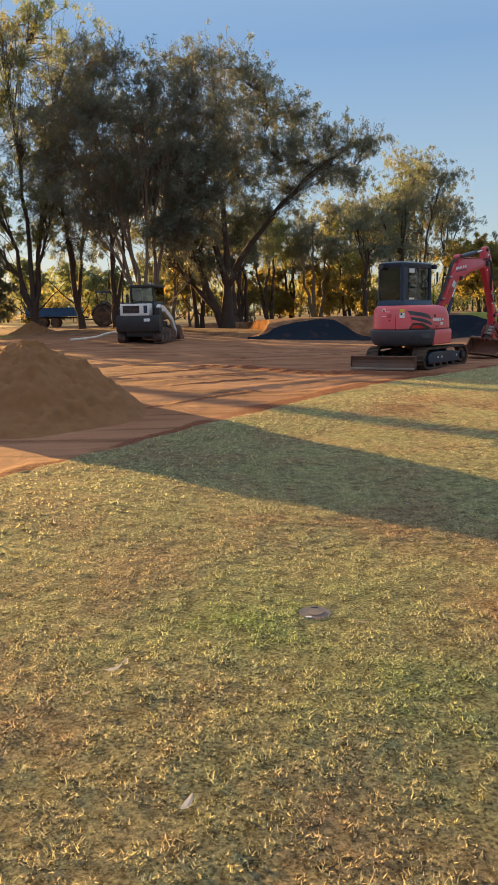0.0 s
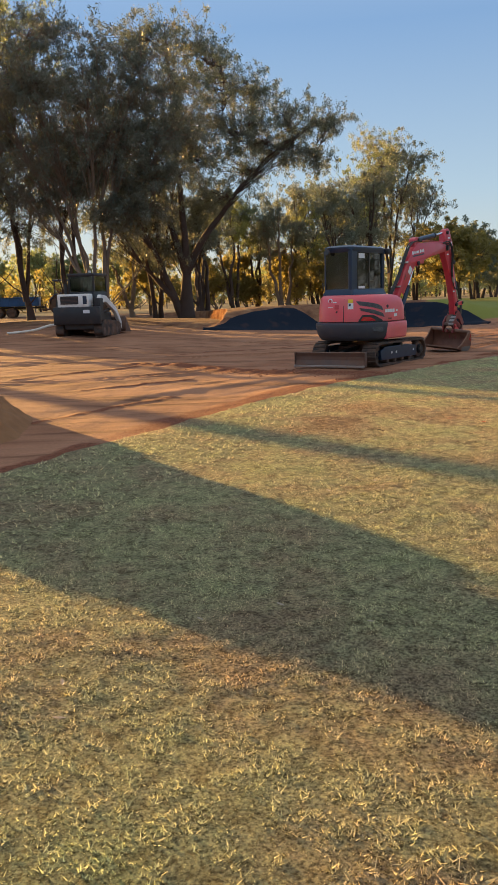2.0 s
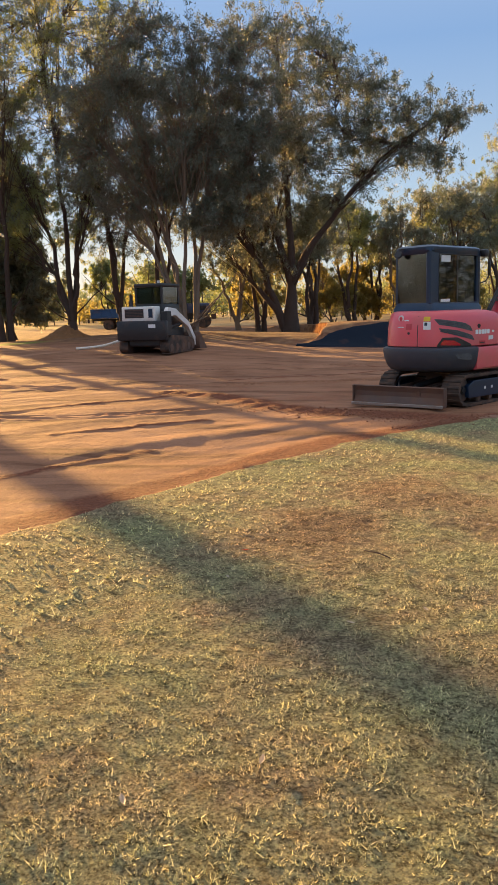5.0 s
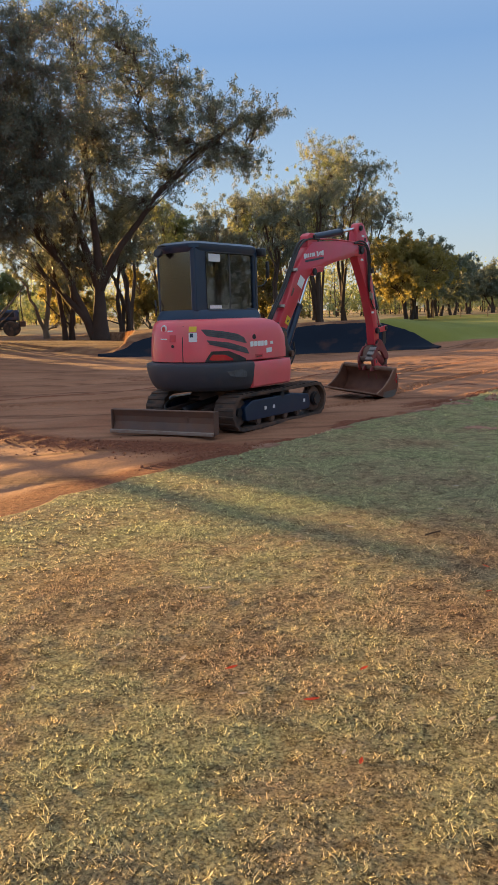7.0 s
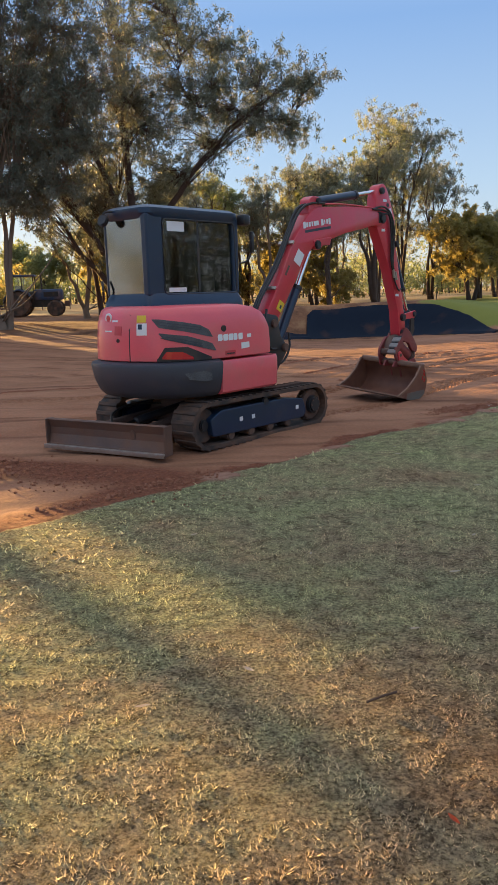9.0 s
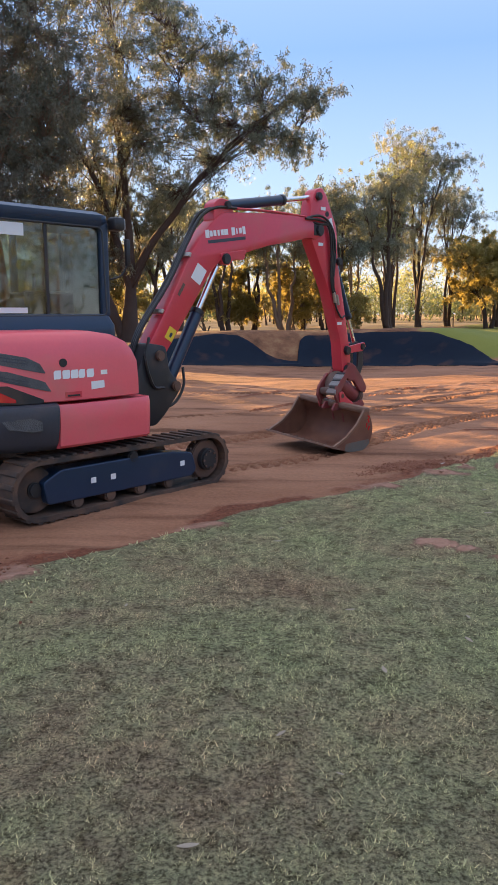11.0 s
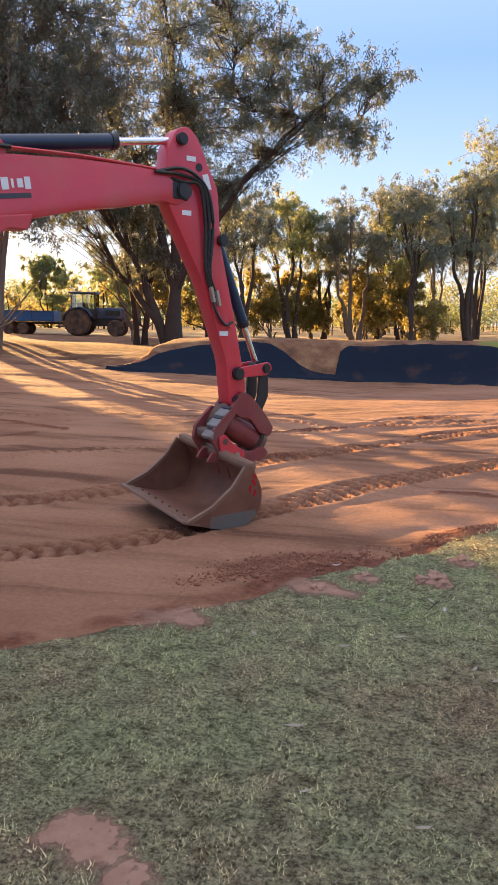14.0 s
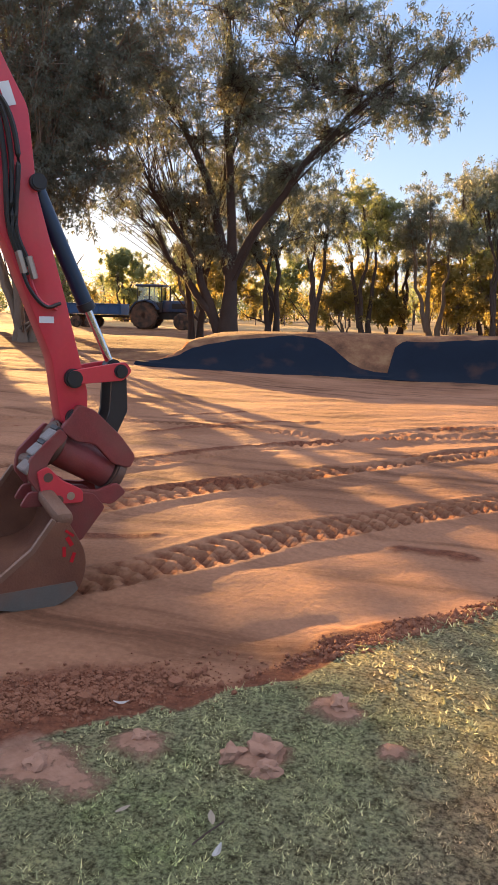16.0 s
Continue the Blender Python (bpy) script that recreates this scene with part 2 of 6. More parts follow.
M_LINER = mat("black bunker rubber", (0.008, 0.015, 0.029), 0.85, vary=0.3, scale=1.6, bump=0.4, dust=0.16, dust_color=(0.13, 0.065, 0.04))
M_LINER.node_tree.nodes["Principled BSDF"].inputs["Specular IOR Level"].default_value = 0.12
M_RED = mat("faded machine red", (0.76, 0.115, 0.142), 0.30, vary=0.10, scale=3, dust=0.25, dust_color=(0.42, 0.20, 0.15), coat=0.2)
M_ARMRED = mat("arm red", (0.58, 0.040, 0.062), 0.34, vary=0.16, scale=3, dust=0.30, dust_color=(0.35, 0.15, 0.11), coat=0.2)
M_NAVY = mat("dark navy paint", (0.008, 0.027, 0.064), 0.32, vary=0.2, scale=4, dust=0.05, dust_color=(0.07, 0.06, 0.06), coat=0.1)
M_BLACK = mat("black plastic", (0.018, 0.019, 0.023), 0.45, vary=0.3, scale=5, dust=0.2, dust_color=(0.13, 0.075, 0.05))
M_CWEIGHT = mat("dark grey casting", (0.045, 0.052, 0.070), 0.5, vary=0.2, scale=4, dust=0.22, dust_color=(0.14, 0.10, 0.09), bump=0.15)
M_RUBBER = mat("dusty rubber", (0.035, 0.030, 0.028), 0.85, vary=0.35, scale=6, dust=0.7, dust_color=(0.24, 0.125, 0.075), bump=0.3)
M_STEEL = mat("worn brown steel", (0.13, 0.085, 0.07), 0.5, 0.5, vary=0.4, scale=5, dust=0.5, dust_color=(0.26, 0.13, 0.08), bump=0.3)
M_BUCKET = mat("rusty bucket steel", (0.15, 0.060, 0.037), 0.60, 0.12, vary=0.55, scale=6, dust=0.5, dust_color=(0.30, 0.15, 0.09), bump=0.35)
M_BRIGHT = mat("bright worn steel", (0.42, 0.38, 0.35), 0.38, 0.9, vary=0.2, scale=12, dust=0.3)
M_CHROME = mat("chrome rod", (0.75, 0.75, 0.76), 0.12, 1.0, vary=0.03, scale=8)
M_WHITE = mat("white paint", (0.76, 0.75, 0.73), 0.45, vary=0.08, scale=5, dust=0.25, dust_color=(0.45, 0.30, 0.22))
M_STICKER = mat("white sticker", (0.74, 0.76, 0.78), 0.4, vary=0.06, scale=20)
M_YELLOW = mat("yellow sticker", (0.72, 0.50, 0.03), 0.45, vary=0.1, scale=20)
M_SEAL = mat("grey rubber seal", (0.045, 0.05, 0.056), 0.6, vary=0.15, scale=10)
M_REDLENS = mat("red reflector", (0.50, 0.012, 0.025), 0.2, vary=0.05, scale=20, coat=0.6)
M_LAMP = mat("lamp glass", (0.55, 0.55, 0.55), 0.15, vary=0.1, scale=20, coat=0.5)
M_HOSE = mat("black hose", (0.015, 0.015, 0.016), 0.45, vary=0.2, scale=20)
M_MESH = mat("fine black mesh", (0.075, 0.078, 0.085), 0.55, vary=0.95, scale=9, bump=0.8)
M_RUSTEDGE = mat("rust-stained scuffed steel", (0.20, 0.115, 0.080), 0.55, 0.25, vary=0.5, scale=9, dust=0.45, dust_color=(0.26, 0.13, 0.08), bump=0.3)
M_GREYCAST = mat("pale scuffed casting", (0.21, 0.20, 0.20), 0.55, 0.1, vary=0.45, scale=10, dust=0.5, dust_color=(0.22, 0.12, 0.09), bump=0.3)
M_SEAT = mat("grey seat cloth", (0.05, 0.05, 0.055), 0.9, vary=0.2, scale=10)
M_TRACTOR = mat("blue tractor paint", (0.03, 0.06, 0.13), 0.45, vary=0.2, scale=3, dust=0.4)
M_TRAILER = mat("blue trailer paint", (0.02, 0.09, 0.24), 0.5, vary=0.2, scale=2, dust=0.3, dust_color=(0.18, 0.12, 0.1))
M_RIM = mat("tan wheel rim", (0.50, 0.40, 0.26), 0.6, vary=0.15, scale=6, dust=0.3)
M_TIMBER = mat("grey fence timber", (0.16, 0.12, 0.09), 0.9, vary=0.3, scale=8, bump=0.4)
M_PVC = mat("white pipe", (0.70, 0.68, 0.62), 0.5, vary=0.08, scale=8, dust=0.3)
M_LID = mat("grey valve lid", (0.13, 0.12, 0.13), 0.8, vary=0.25, scale=10, bump=0.3, dust=0.4)
M_BARK = mat("smooth pale bark", (0.17, 0.125, 0.09), 0.9, vary=0.4, scale=1.6, bump=0.5)
M_DARKBARK = mat("dark rough bark", (0.065, 0.044, 0.035), 0.95, vary=0.5, scale=1.8, bump=0.9)
M_LEAF = leaf_mat("gum leaves", (0.090, 0.114, 0.084), (0.210, 0.245, 0.190), (0.17, 0.195, 0.125), 0.36, (0.20, 0.185, 0.11), 0.45, 0.54, 0.72)
M_LEAFGREY = leaf_mat("grey gum leaves", (0.100, 0.122, 0.095), (0.215, 0.245, 0.195), (0.20, 0.225, 0.15), 0.36, (0.22, 0.205, 0.12), 0.4, 0.54, 0.72)
M_LEAFGOLD = leaf_mat("yellow wattle leaves", (0.12, 0.112, 0.036), (0.25, 0.215, 0.075), (0.42, 0.345, 0.10), 0.48)
M_LEAFDARK = leaf_mat("dark gum foliage", (0.080, 0.094, 0.074), (0.190, 0.208, 0.160), (0.145, 0.155, 0.10), 0.34, (0.15, 0.12, 0.07), 0.5, 0.54, 0.72)
M_LEAFOLIVE = leaf_mat("olive scrub leaves", (0.105, 0.130, 0.055), (0.22, 0.255, 0.115), (0.31, 0.355, 0.13), 0.46, (0.28, 0.25, 0.10), 0.2)
M_GRASS = grass_mat()
M_DEADLEAF = mat("dry fallen leaf", (0.62, 0.53, 0.43), 0.7, vary=0.3, scale=20)
M_REDLEAF = mat("orange fallen leaf", (0.60, 0.10, 0.03), 0.6, vary=0.25, scale=20)
M_PAPER = mat("scrap of white paper", (0.70, 0.68, 0.68), 0.7, vary=0.1, scale=20)


def glass_mat(name, tint, mixin):
    m = bpy.data.materials.new(name)
    m.use_nodes = True
    n, l = m.node_tree.nodes, m.node_tree.links
    gl = n.new("ShaderNodeBsdfGlossy")
    gl.inputs["Roughness"].default_value = 0.03
    tr = n.new("ShaderNodeBsdfTransparent")
    tr.inputs[0].default_value = (*tint, 1)
    fr = n.new("ShaderNodeFresnel")
    fr.inputs[0].default_value = 1.5
    add = n.new("ShaderNodeMath")
    add.inputs[1].default_value = mixin
    l.new(fr.outputs[0], add.inputs[0])
    sh = n.new("ShaderNodeMixShader")
    l.new(add.outputs[0], sh.inputs[0])
    l.new(tr.outputs[0], sh.inputs[1])
    l.new(gl.outputs[0], sh.inputs[2])
    l.new(sh.outputs[0], n["Material Output"].inputs[0])
    return m


M_GLASS = glass_mat("tinted cab glass", (0.55, 0.62, 0.60), 0.08)
M_REARGLASS = glass_mat("dusty rear glass", (0.30, 0.34, 0.34), 0.34)
M_REARGLASS.node_tree.nodes["Glossy BSDF"].inputs["Roughness"].default_value = 0.08


# ---------- mesh helpers ----------
def part(name, bm, material, parent=None, label="", smooth=False):
    me = bpy.data.meshes.new(name)
    bm.to_mesh(me)
    bm.free()
    me.materials.append(material)
    if smooth:
        me.polygons.foreach_set("use_smooth", [True] * len(me.polygons))
        me.set_sharp_from_angle(angle=radians(35))
    ob = new(name, me)
    ob.parent = parent
    return tagged(ob, label)


def empty(name, m, label, category, group=""):
    ob = new(name)
    ob.matrix_basis = m
    ob.empty_display_size = 0.2
    return tagged(ob, label, category, group)


def bevel(bm, r, seg=2):
    if r:
        bmesh.ops.bevel(bm, geom=list(bm.edges), offset=r, segments=seg, affect="EDGES", clamp_overlap=True, profile=0.5)
    return bm


def box(c, s, r=0.0, bm=None, turn=None):
    one = bmesh.new()
    bmesh.ops.create_cube(one, size=1)
    for v in one.verts:
        v.co = Vector((v.co.x * s[0], v.co.y * s[1], v.co.z * s[2]))
    bevel(one, r)
    m = Matrix.Translation(c) @ (turn.to_4x4() if turn else Matrix())
    one.transform(m)
    return join(bm, one)


def join(bm, one):
    if bm is None:
        return one
    me = bpy.data.meshes.new("tmp")
    one.to_mesh(me)
    one.free()
    bm.from_mesh(me)
    bpy.data.meshes.remove(me)
    return bm


def rounded(pts, r, seg=4):
    """A polygon with its corners rounded by r (one radius or one each)."""
    out = []
    k = len(pts)
    for i in range(k):
        a, p, c = (Vector(pts[j % k]) for j in (i - 1, i, i + 1))
        q = r[i] if isinstance(r, (list, tuple)) else r
        q = min(q, (a - p).length * 0.48, (c - p).length * 0.48)
        s, e = p + (a - p).normalized() * q, p + (c - p).normalized() * q
        if q < 1e-4:
            out.append(tuple(p))
            continue
        for j in range(seg + 1):
            u = j / seg
            out.append(tuple(s * (1 - u) ** 2 + p * 2 * u * (1 - u) + e * u * u))
    return out


def prism(profile, x0, x1, r=0.0, bm=None):
    """Extrudes a (y, z) outline from x0 to x1."""
    one = bmesh.new()
    a = [one.verts.new((x0, y, z)) for y, z in profile]
    b = [one.verts.new((x1, y, z)) for y, z in profile]
    k = len(a)
    one.faces.new(a)
    one.faces.new(b[::-1])
    for i in range(k):
        one.faces.new((a[i], b[i], b[(i + 1) % k], a[(i + 1) % k]))
    bmesh.ops.recalc_face_normals(one, faces=one.faces)
    if r:
        caps = [e for e in one.edges if len({f for f in e.link_faces if len(f.verts) == k and k > 4 or abs(f.normal.x) > 0.9}) == 1]
        bmesh.ops.bevel(one, geom=caps, offset=r, segments=2, affect="EDGES", clamp_overlap=True, profile=0.5)
    return join(bm, one)


def rod(p, q, r, bm=None, n=14, r2=None, cap=0.0):
    """A round bar from p to q."""
    p, q = Vector(p), Vector(q)
    one = bmesh.new()
    bmesh.ops.create_cone(one, cap_ends=True, segments=n, radius1=r, radius2=r if r2 is None else r2, depth=(q - p).length)
    if cap:
        bmesh.ops.bevel(one, geom=[e for e in one.edges if abs(e.verts[0].co.z - e.verts[1].co.z) < 1e-6], offset=cap, segments=2, affect="EDGES", clamp_overlap=True)
    one.transform(Matrix.Translation((p + q) / 2) @ (q - p).to_track_quat("Z", "Y").to_matrix().to_4x4())
    return join(bm, one)


def smooth_line(pts, per=6):
    """Points along a Catmull-Rom curve."""
    P = [Vector(p) for p in pts]
    P = [P[0] * 2 - P[1], *P, P[-1] * 2 - P[-2]]
    out = []
    for i in range(1, len(P) - 2):
        for j in range(per):
            u = j / per
            a, b, c, d = P[i - 1:i + 3]
            out.append(0.5 * (2 * b + (c - a) * u + (2 * a - 5 * b + 4 * c - d) * u * u + (3 * b - a - 3 * c + d) * u ** 3))
    return out + [P[-2]]


def hose(pts, r, bm=None, n=6, per=6):
    """A bent tube through the points."""
    line = smooth_line(pts, per)
    one = bmesh.new()
    rings = []
    for i, p in enumerate(line):
        d = (line[min(i + 1, len(line) - 1)] - line[max(i - 1, 0)]).normalized()
        q = d.to_track_quat("Z", "Y").to_matrix()
        rings.append([one.verts.new(p + q @ Vector((r * math.cos(2 * math.pi * k / n), r * math.sin(2 * math.pi * k / n), 0))) for k in range(n)])
    for a, b in zip(rings, rings[1:]):
        for k in range(n):
            one.faces.new((a[k], a[(k + 1) % n], b[(k + 1) % n], b[k]))
    one.faces.new(rings[0][::-1])
    one.faces.new(rings[-1])
    return join(bm, one)


def loft(levels, bm=None):
    """Skins closed outlines (lists of points) one over another, with lids."""
    one = bmesh.new()
    rings = [[one.verts.new(p) for p in lv] for lv in levels]
    k = len(rings[0])
    for a, b in zip(rings, rings[1:]):
        for i in range(k):
            one.faces.new((a[i], a[(i + 1) % k], b[(i + 1) % k], b[i]))
    one.faces.new(rings[0][::-1])
    one.faces.new(rings[-1])
    bmesh.ops.recalc_face_normals(one, faces=one.faces)
    return join(bm, one)


def fill(name, verts, faces, material, smooth=False):
    """A mesh from arrays, for what is too many for bmesh."""
    me = bpy.data.meshes.new(name)
    verts, faces = np.asarray(verts, np.float32), np.asarray(faces, np.int32)
    k = faces.shape[1]
    me.vertices.add(len(verts))
    me.vertices.foreach_set("co", verts.ravel())
    me.loops.add(faces.size)
    me.loops.foreach_set("vertex_index", faces.ravel())
    me.polygons.add(len(faces))
    me.polygons.foreach_set("loop_start", np.arange(0, faces.size, k, dtype=np.int32))
    me.update(calc_edges=True)
    me.polygons.foreach_set("use_smooth", np.full(len(faces), smooth))
    me.materials.append(material)
    return me


# ---------- ground ----------
def lattice(x, y, seed):
    """Smooth value noise in 0..1 on a unit lattice."""
    xi, yi = np.floor(x).astype(np.int64), np.floor(y).astype(np.int64)
    u, v = x - xi, y - yi
    u, v = u * u * (3 - 2 * u), v * v * (3 - 2 * v)

    def h(a, b):
        k = (a * 374761393 + b * 668265263 + seed * 982451653) & 0x7FFFFFFF
        k = ((k ^ (k >> 13)) * 1274126177) & 0x7FFFFFFF
        return ((k ^ (k >> 16)) & 0xFFFF) / 65535.0
    return (h(xi, yi) * (1 - u) + h(xi + 1, yi) * u) * (1 - v) + (h(xi, yi + 1) * (1 - u) + h(xi + 1, yi + 1) * u) * v


def fractal(x, y, seed, octaves=4):
    s = np.zeros_like(x)
    for k in range(octaves):
        s += lattice(x * 2 ** k + 17.3 * k, y * 2 ** k - 9.1 * k, seed + k) * 0.5 ** (k + 1)
    return s / (1 - 0.5 ** octaves)


def step(x, a, b):
    t = np.clip((x - a) / (b - a), 0, 1)
    return t * t * (3 - 2 * t)


def off_line(x, y, line):
    """Signed distance to a polyline (positive to the left of its way) and the length along it."""
    best, sign, along, run = np.full(x.shape, 1e9), np.ones(x.shape), np.zeros(x.shape), 0.0
    for (ax, ay), (bx, by) in zip(line, line[1:]):
        dx, dy = bx - ax, by - ay
        ln = math.hypot(dx, dy)
        t = np.clip(((x - ax) * dx + (y - ay) * dy) / ln ** 2, 0, 1)
        d = np.hypot(x - ax - t * dx, y - ay - t * dy)
        s = np.sign(dx * (y - ay) - dy * (x - ax))
        near = d < best
        best, sign, along = np.where(near, d, best), np.where(near, s, sign), np.where(near, run + t * ln, along)
        run += ln
    return best * sign, along


# where the turf ends, from behind the walker to the far right
EDGE = [(-9, -2.5), (-3.2, 4.2), (-2.0, 6.4), (-1.0, 8.1), (-0.2, 9.5), (0.75, 11.1), (1.9, 12.8), (3.0, 14.0), (4.2, 15.2), (5.5, 16.6),
        (6.3, 17.35), (6.75, 17.6), (7.0, 18.0), (7.55, 18.75), (8.4, 19.45), (8.8, 20.1), (9.3, 20.8), (11.5, 23.0), (15, 26), (24, 31), (60, 42)]
# foot of the bunker face
FOOT = [(-1.5, 38.6), (-0.8, 37.9), (0.4, 37.9), (1.9, 38.7), (3.6, 39.7), (5.2, 40.5), (6.7, 40.9), (8.4, 40.8), (10.2, 40.1), (11.7, 39.2), (12.7, 38.4), (13.4, 37.7)]
FOOT_RISE = [(0, 0.06), (0.8, 0.20), (2.2, 0.44), (3.8, 0.66), (5.9, 0.80), (8.3, 0.86), (9.7, 0.82), (11.35, 0.92), (13.9, 0.95), (15.6, 0.62), (16.9, 0.2)]
# wheel and crawler prints: line, half width, pitch of the treads
PRINTS = [([(4.2, 17.9), (5.6, 18.9), (6.2, 19.4), (7.0, 20.5), (7.8, 21.7), (8.6, 22.6), (9.45, 23.5), (13, 26.5)], 0.18, 0.15),
          ([(3.2, 19.2), (4.8, 20.4), (5.5, 21.2), (6.6, 22.9), (7.9, 24.4), (9.0, 25.8), (12, 29)], 0.18, 0.15),
          ([(-7, 15.6), (-3.0, 15.2), (-0.6, 16.4)], 0.16, 0.13),
          ([(-9, 21), (-3, 20.0), (1.5, 21.0), (5.7, 23.8), (8.5, 27.9), (12, 31)], 0.16, 0.14),
          ([(-8, 24), (-2, 24.4), (3.3, 26.6), (7.5, 26.5), (12, 29.5)], 0.16, 0.14)]


# low rough windrows left by the blade
WINDROWS = [[(4.9, 25.75), (5.81, 27.37), (6.63, 28.1)], [(5.3, 23.7), (6.43, 25.3), (7.49, 26.44), (8.3, 26.9)], [(8.4, 27.9), (9.5, 28.6)], [(8.65, 21.75), (9.1, 21.7)], [(6.3, 21.2), (6.8, 21.35)], [(4.3, 27.7), (5.1, 29.0)],
            [(-4.4, 16.0), (-3.4, 17.2), (-2.0, 18.25)], [(-2.4, 9.8), (-1.5, 11.4), (-0.7, 12.3)], [(-0.2, 9.5), (1.05, 11.3), (2.7, 13.5)], [(-2.4, 13.5), (-0.5, 15.1)], [(1.5, 25.5), (3.25, 24.4)], [(-1.2, 21.5), (1.4, 22.6), (3.0, 24.0)], [(5.9, 22.6), (6.9, 23.3)]]


def windrow(x, y):
    w = np.zeros_like(x)
    for line in WINDROWS:
        o, s = off_line(x, y, line)
        o = o + 0.22 * (fractal(x * 1.1, y * 1.1, 58, 3) - 0.5)
        w = np.maximum(w, np.exp(-(o / (0.05 + 0.10 * fractal(x * 1.7, y * 1.7, 59, 2))) ** 2))
    return w


def base_height(x, y):
    z = np.interp(y, [-20, 0, 20, 34, 42, 70, 110, 300], [0, 0, 0.08, 0.24, 0.30, 0.40, 0.50, 0.5])
    z = z + 0.30 * np.exp(-((x + 6.5) / 4.5) ** 2 - ((y - 31) / 4.5) ** 2) * step(y, 24, 28)
    d, s = off_line(x, y, FOOT)
    rise = np.interp(s, *zip(*FOOT_RISE))
    ends = step(s, 0.0, 1.2) * (1 - step(s, 15.8, 17.0))
    # the dug floor falls towards the foot of the face
    z = z - 0.50 * np.exp(-((x - 7.0) / 8.0) ** 2) * step(y, 24, 40) * np.where(d > 0, 1 - step(d, 0, 2.4), 1)
    back = np.where(d > 0, step(d, 0, 1.9) * (1 - 0.45 * step(d, 2.6, 12)) * (1 - step(d, 12, 34)), 0)
    z = z + rise * back * (0.25 + 0.75 * ends)
    z = z + 0.45 * np.exp(-((x + 9) / 7.0) ** 2 - ((y - 44) / 7.0) ** 2)
    far = np.hypot(x, y - 40)
    z = z + 0.10 * (fractal(x / 7, y / 7, 5) - 0.5) * step(far, 12, 60)
    return z


def masks(x, y):
    d, _ = off_line(x, y, EDGE)
    d = d + 0.30 * (fractal(x * 1.3, y * 1.3, 11) - 0.5) + 0.10 * (fractal(x * 7, y * 7, 12) - 0.5)
    lawn = 1 - step(d, -0.14, 0.14)
    spill = np.zeros_like(x)
    for cx, cy, r in ((7.55, 18.45, 0.22), (7.75, 18.42, 0.16), (7.92, 18.70, 0.14), (8.36, 18.72, 0.10), (8.44, 18.80, 0.08), (8.62, 19.2, 0.12), (8.9, 18.95, 0.07), (6.98, 15.86, 0.16), (7.12, 15.78, 0.16), (7.24, 15.70, 0.12), (7.50, 15.50, 0.12), (7.54, 15.40, 0.12), (7.78, 15.19, 0.09), (6.85, 17.75, 0.25), (5.2, 16.25, 0.2), (4.0, 15.0, 0.25)):
        spill = np.maximum(spill, 1 - step(np.hypot(x - cx, (y - cy) * 1.3) + 1.3 * r * (fractal(x * 7, y * 7, 31) - 0.5), r * 0.5, r * 1.25))
    green = step(x - 0.25 * (y - 40) + 2.5 * fractal(x / 3, y / 3, 23), 11.2, 13.6) * step(y + fractal(x / 2, y / 2, 24), 38.6, 40.4) * (1 - step(y, 95, 130))
    green = np.maximum(green, 0.8 * np.exp(-((x + 16) / 3.0) ** 2 - ((y - 40) / 1.8) ** 2))
    dry = step(y + 6 * fractal(x / 9, y / 9, 21), 62, 92)
    dry = np.maximum(dry, 0.3 * step(fractal(x / 5, y / 5, 22), 0.5, 0.75) * step(y, 40, 50))
    return lawn, spill, green, dry, d


# worn brown and lush green places in the turf, and one weed shade: x, y, reach, strength
# the brown at (1.05, 0.40) paints the shade among taller weeds
TONES = ((-0.45, 0.60, 0.75, 0.24), (0.40, -0.25, 0.70, 0.14), (-1.30, 0.95, 0.35, -0.20), (1.05, 0.40, 0.45, -0.26), (1.75, 9.0, 0.55, -0.22), (2.35, 10.0, 0.75, -0.24), (1.3, 8.3, 0.35, -0.16),
         (3.37, 8.87, 0.35, -0.14), (1.2, 11.0, 0.9, 0.10), (4.2, 9.0, 1.2, -0.10), (5.4, 10.6, 1.0, -0.17), (4.3, 11.4, 0.35, -0.12), (3.6, 11.9, 0.8, 0.06), (3.0, 6.6, 1.0, -0.06), (0.6, 2.4, 0.6, -0.10),
         (7.2, 17.0, 0.9, 0.08), (8.4, 18.4, 0.6, 0.10), (6.6, 13.9, 0.6, 0.07), (6.1, 14.9, 0.45, -0.12), (8.5, 17.2, 0.4, -0.10), (9.2, 19.4, 0.5, 0.12))


def tone(x, y):
    t = np.zeros_like(x)
    for cx, cy, r, k in TONES:
        t += k * np.exp(-(np.hypot(x - cx, y - cy) * (0.75 + 0.6 * fractal(x * 1.6, y * 1.6, 55, 3)) / r) ** 2)
    return t


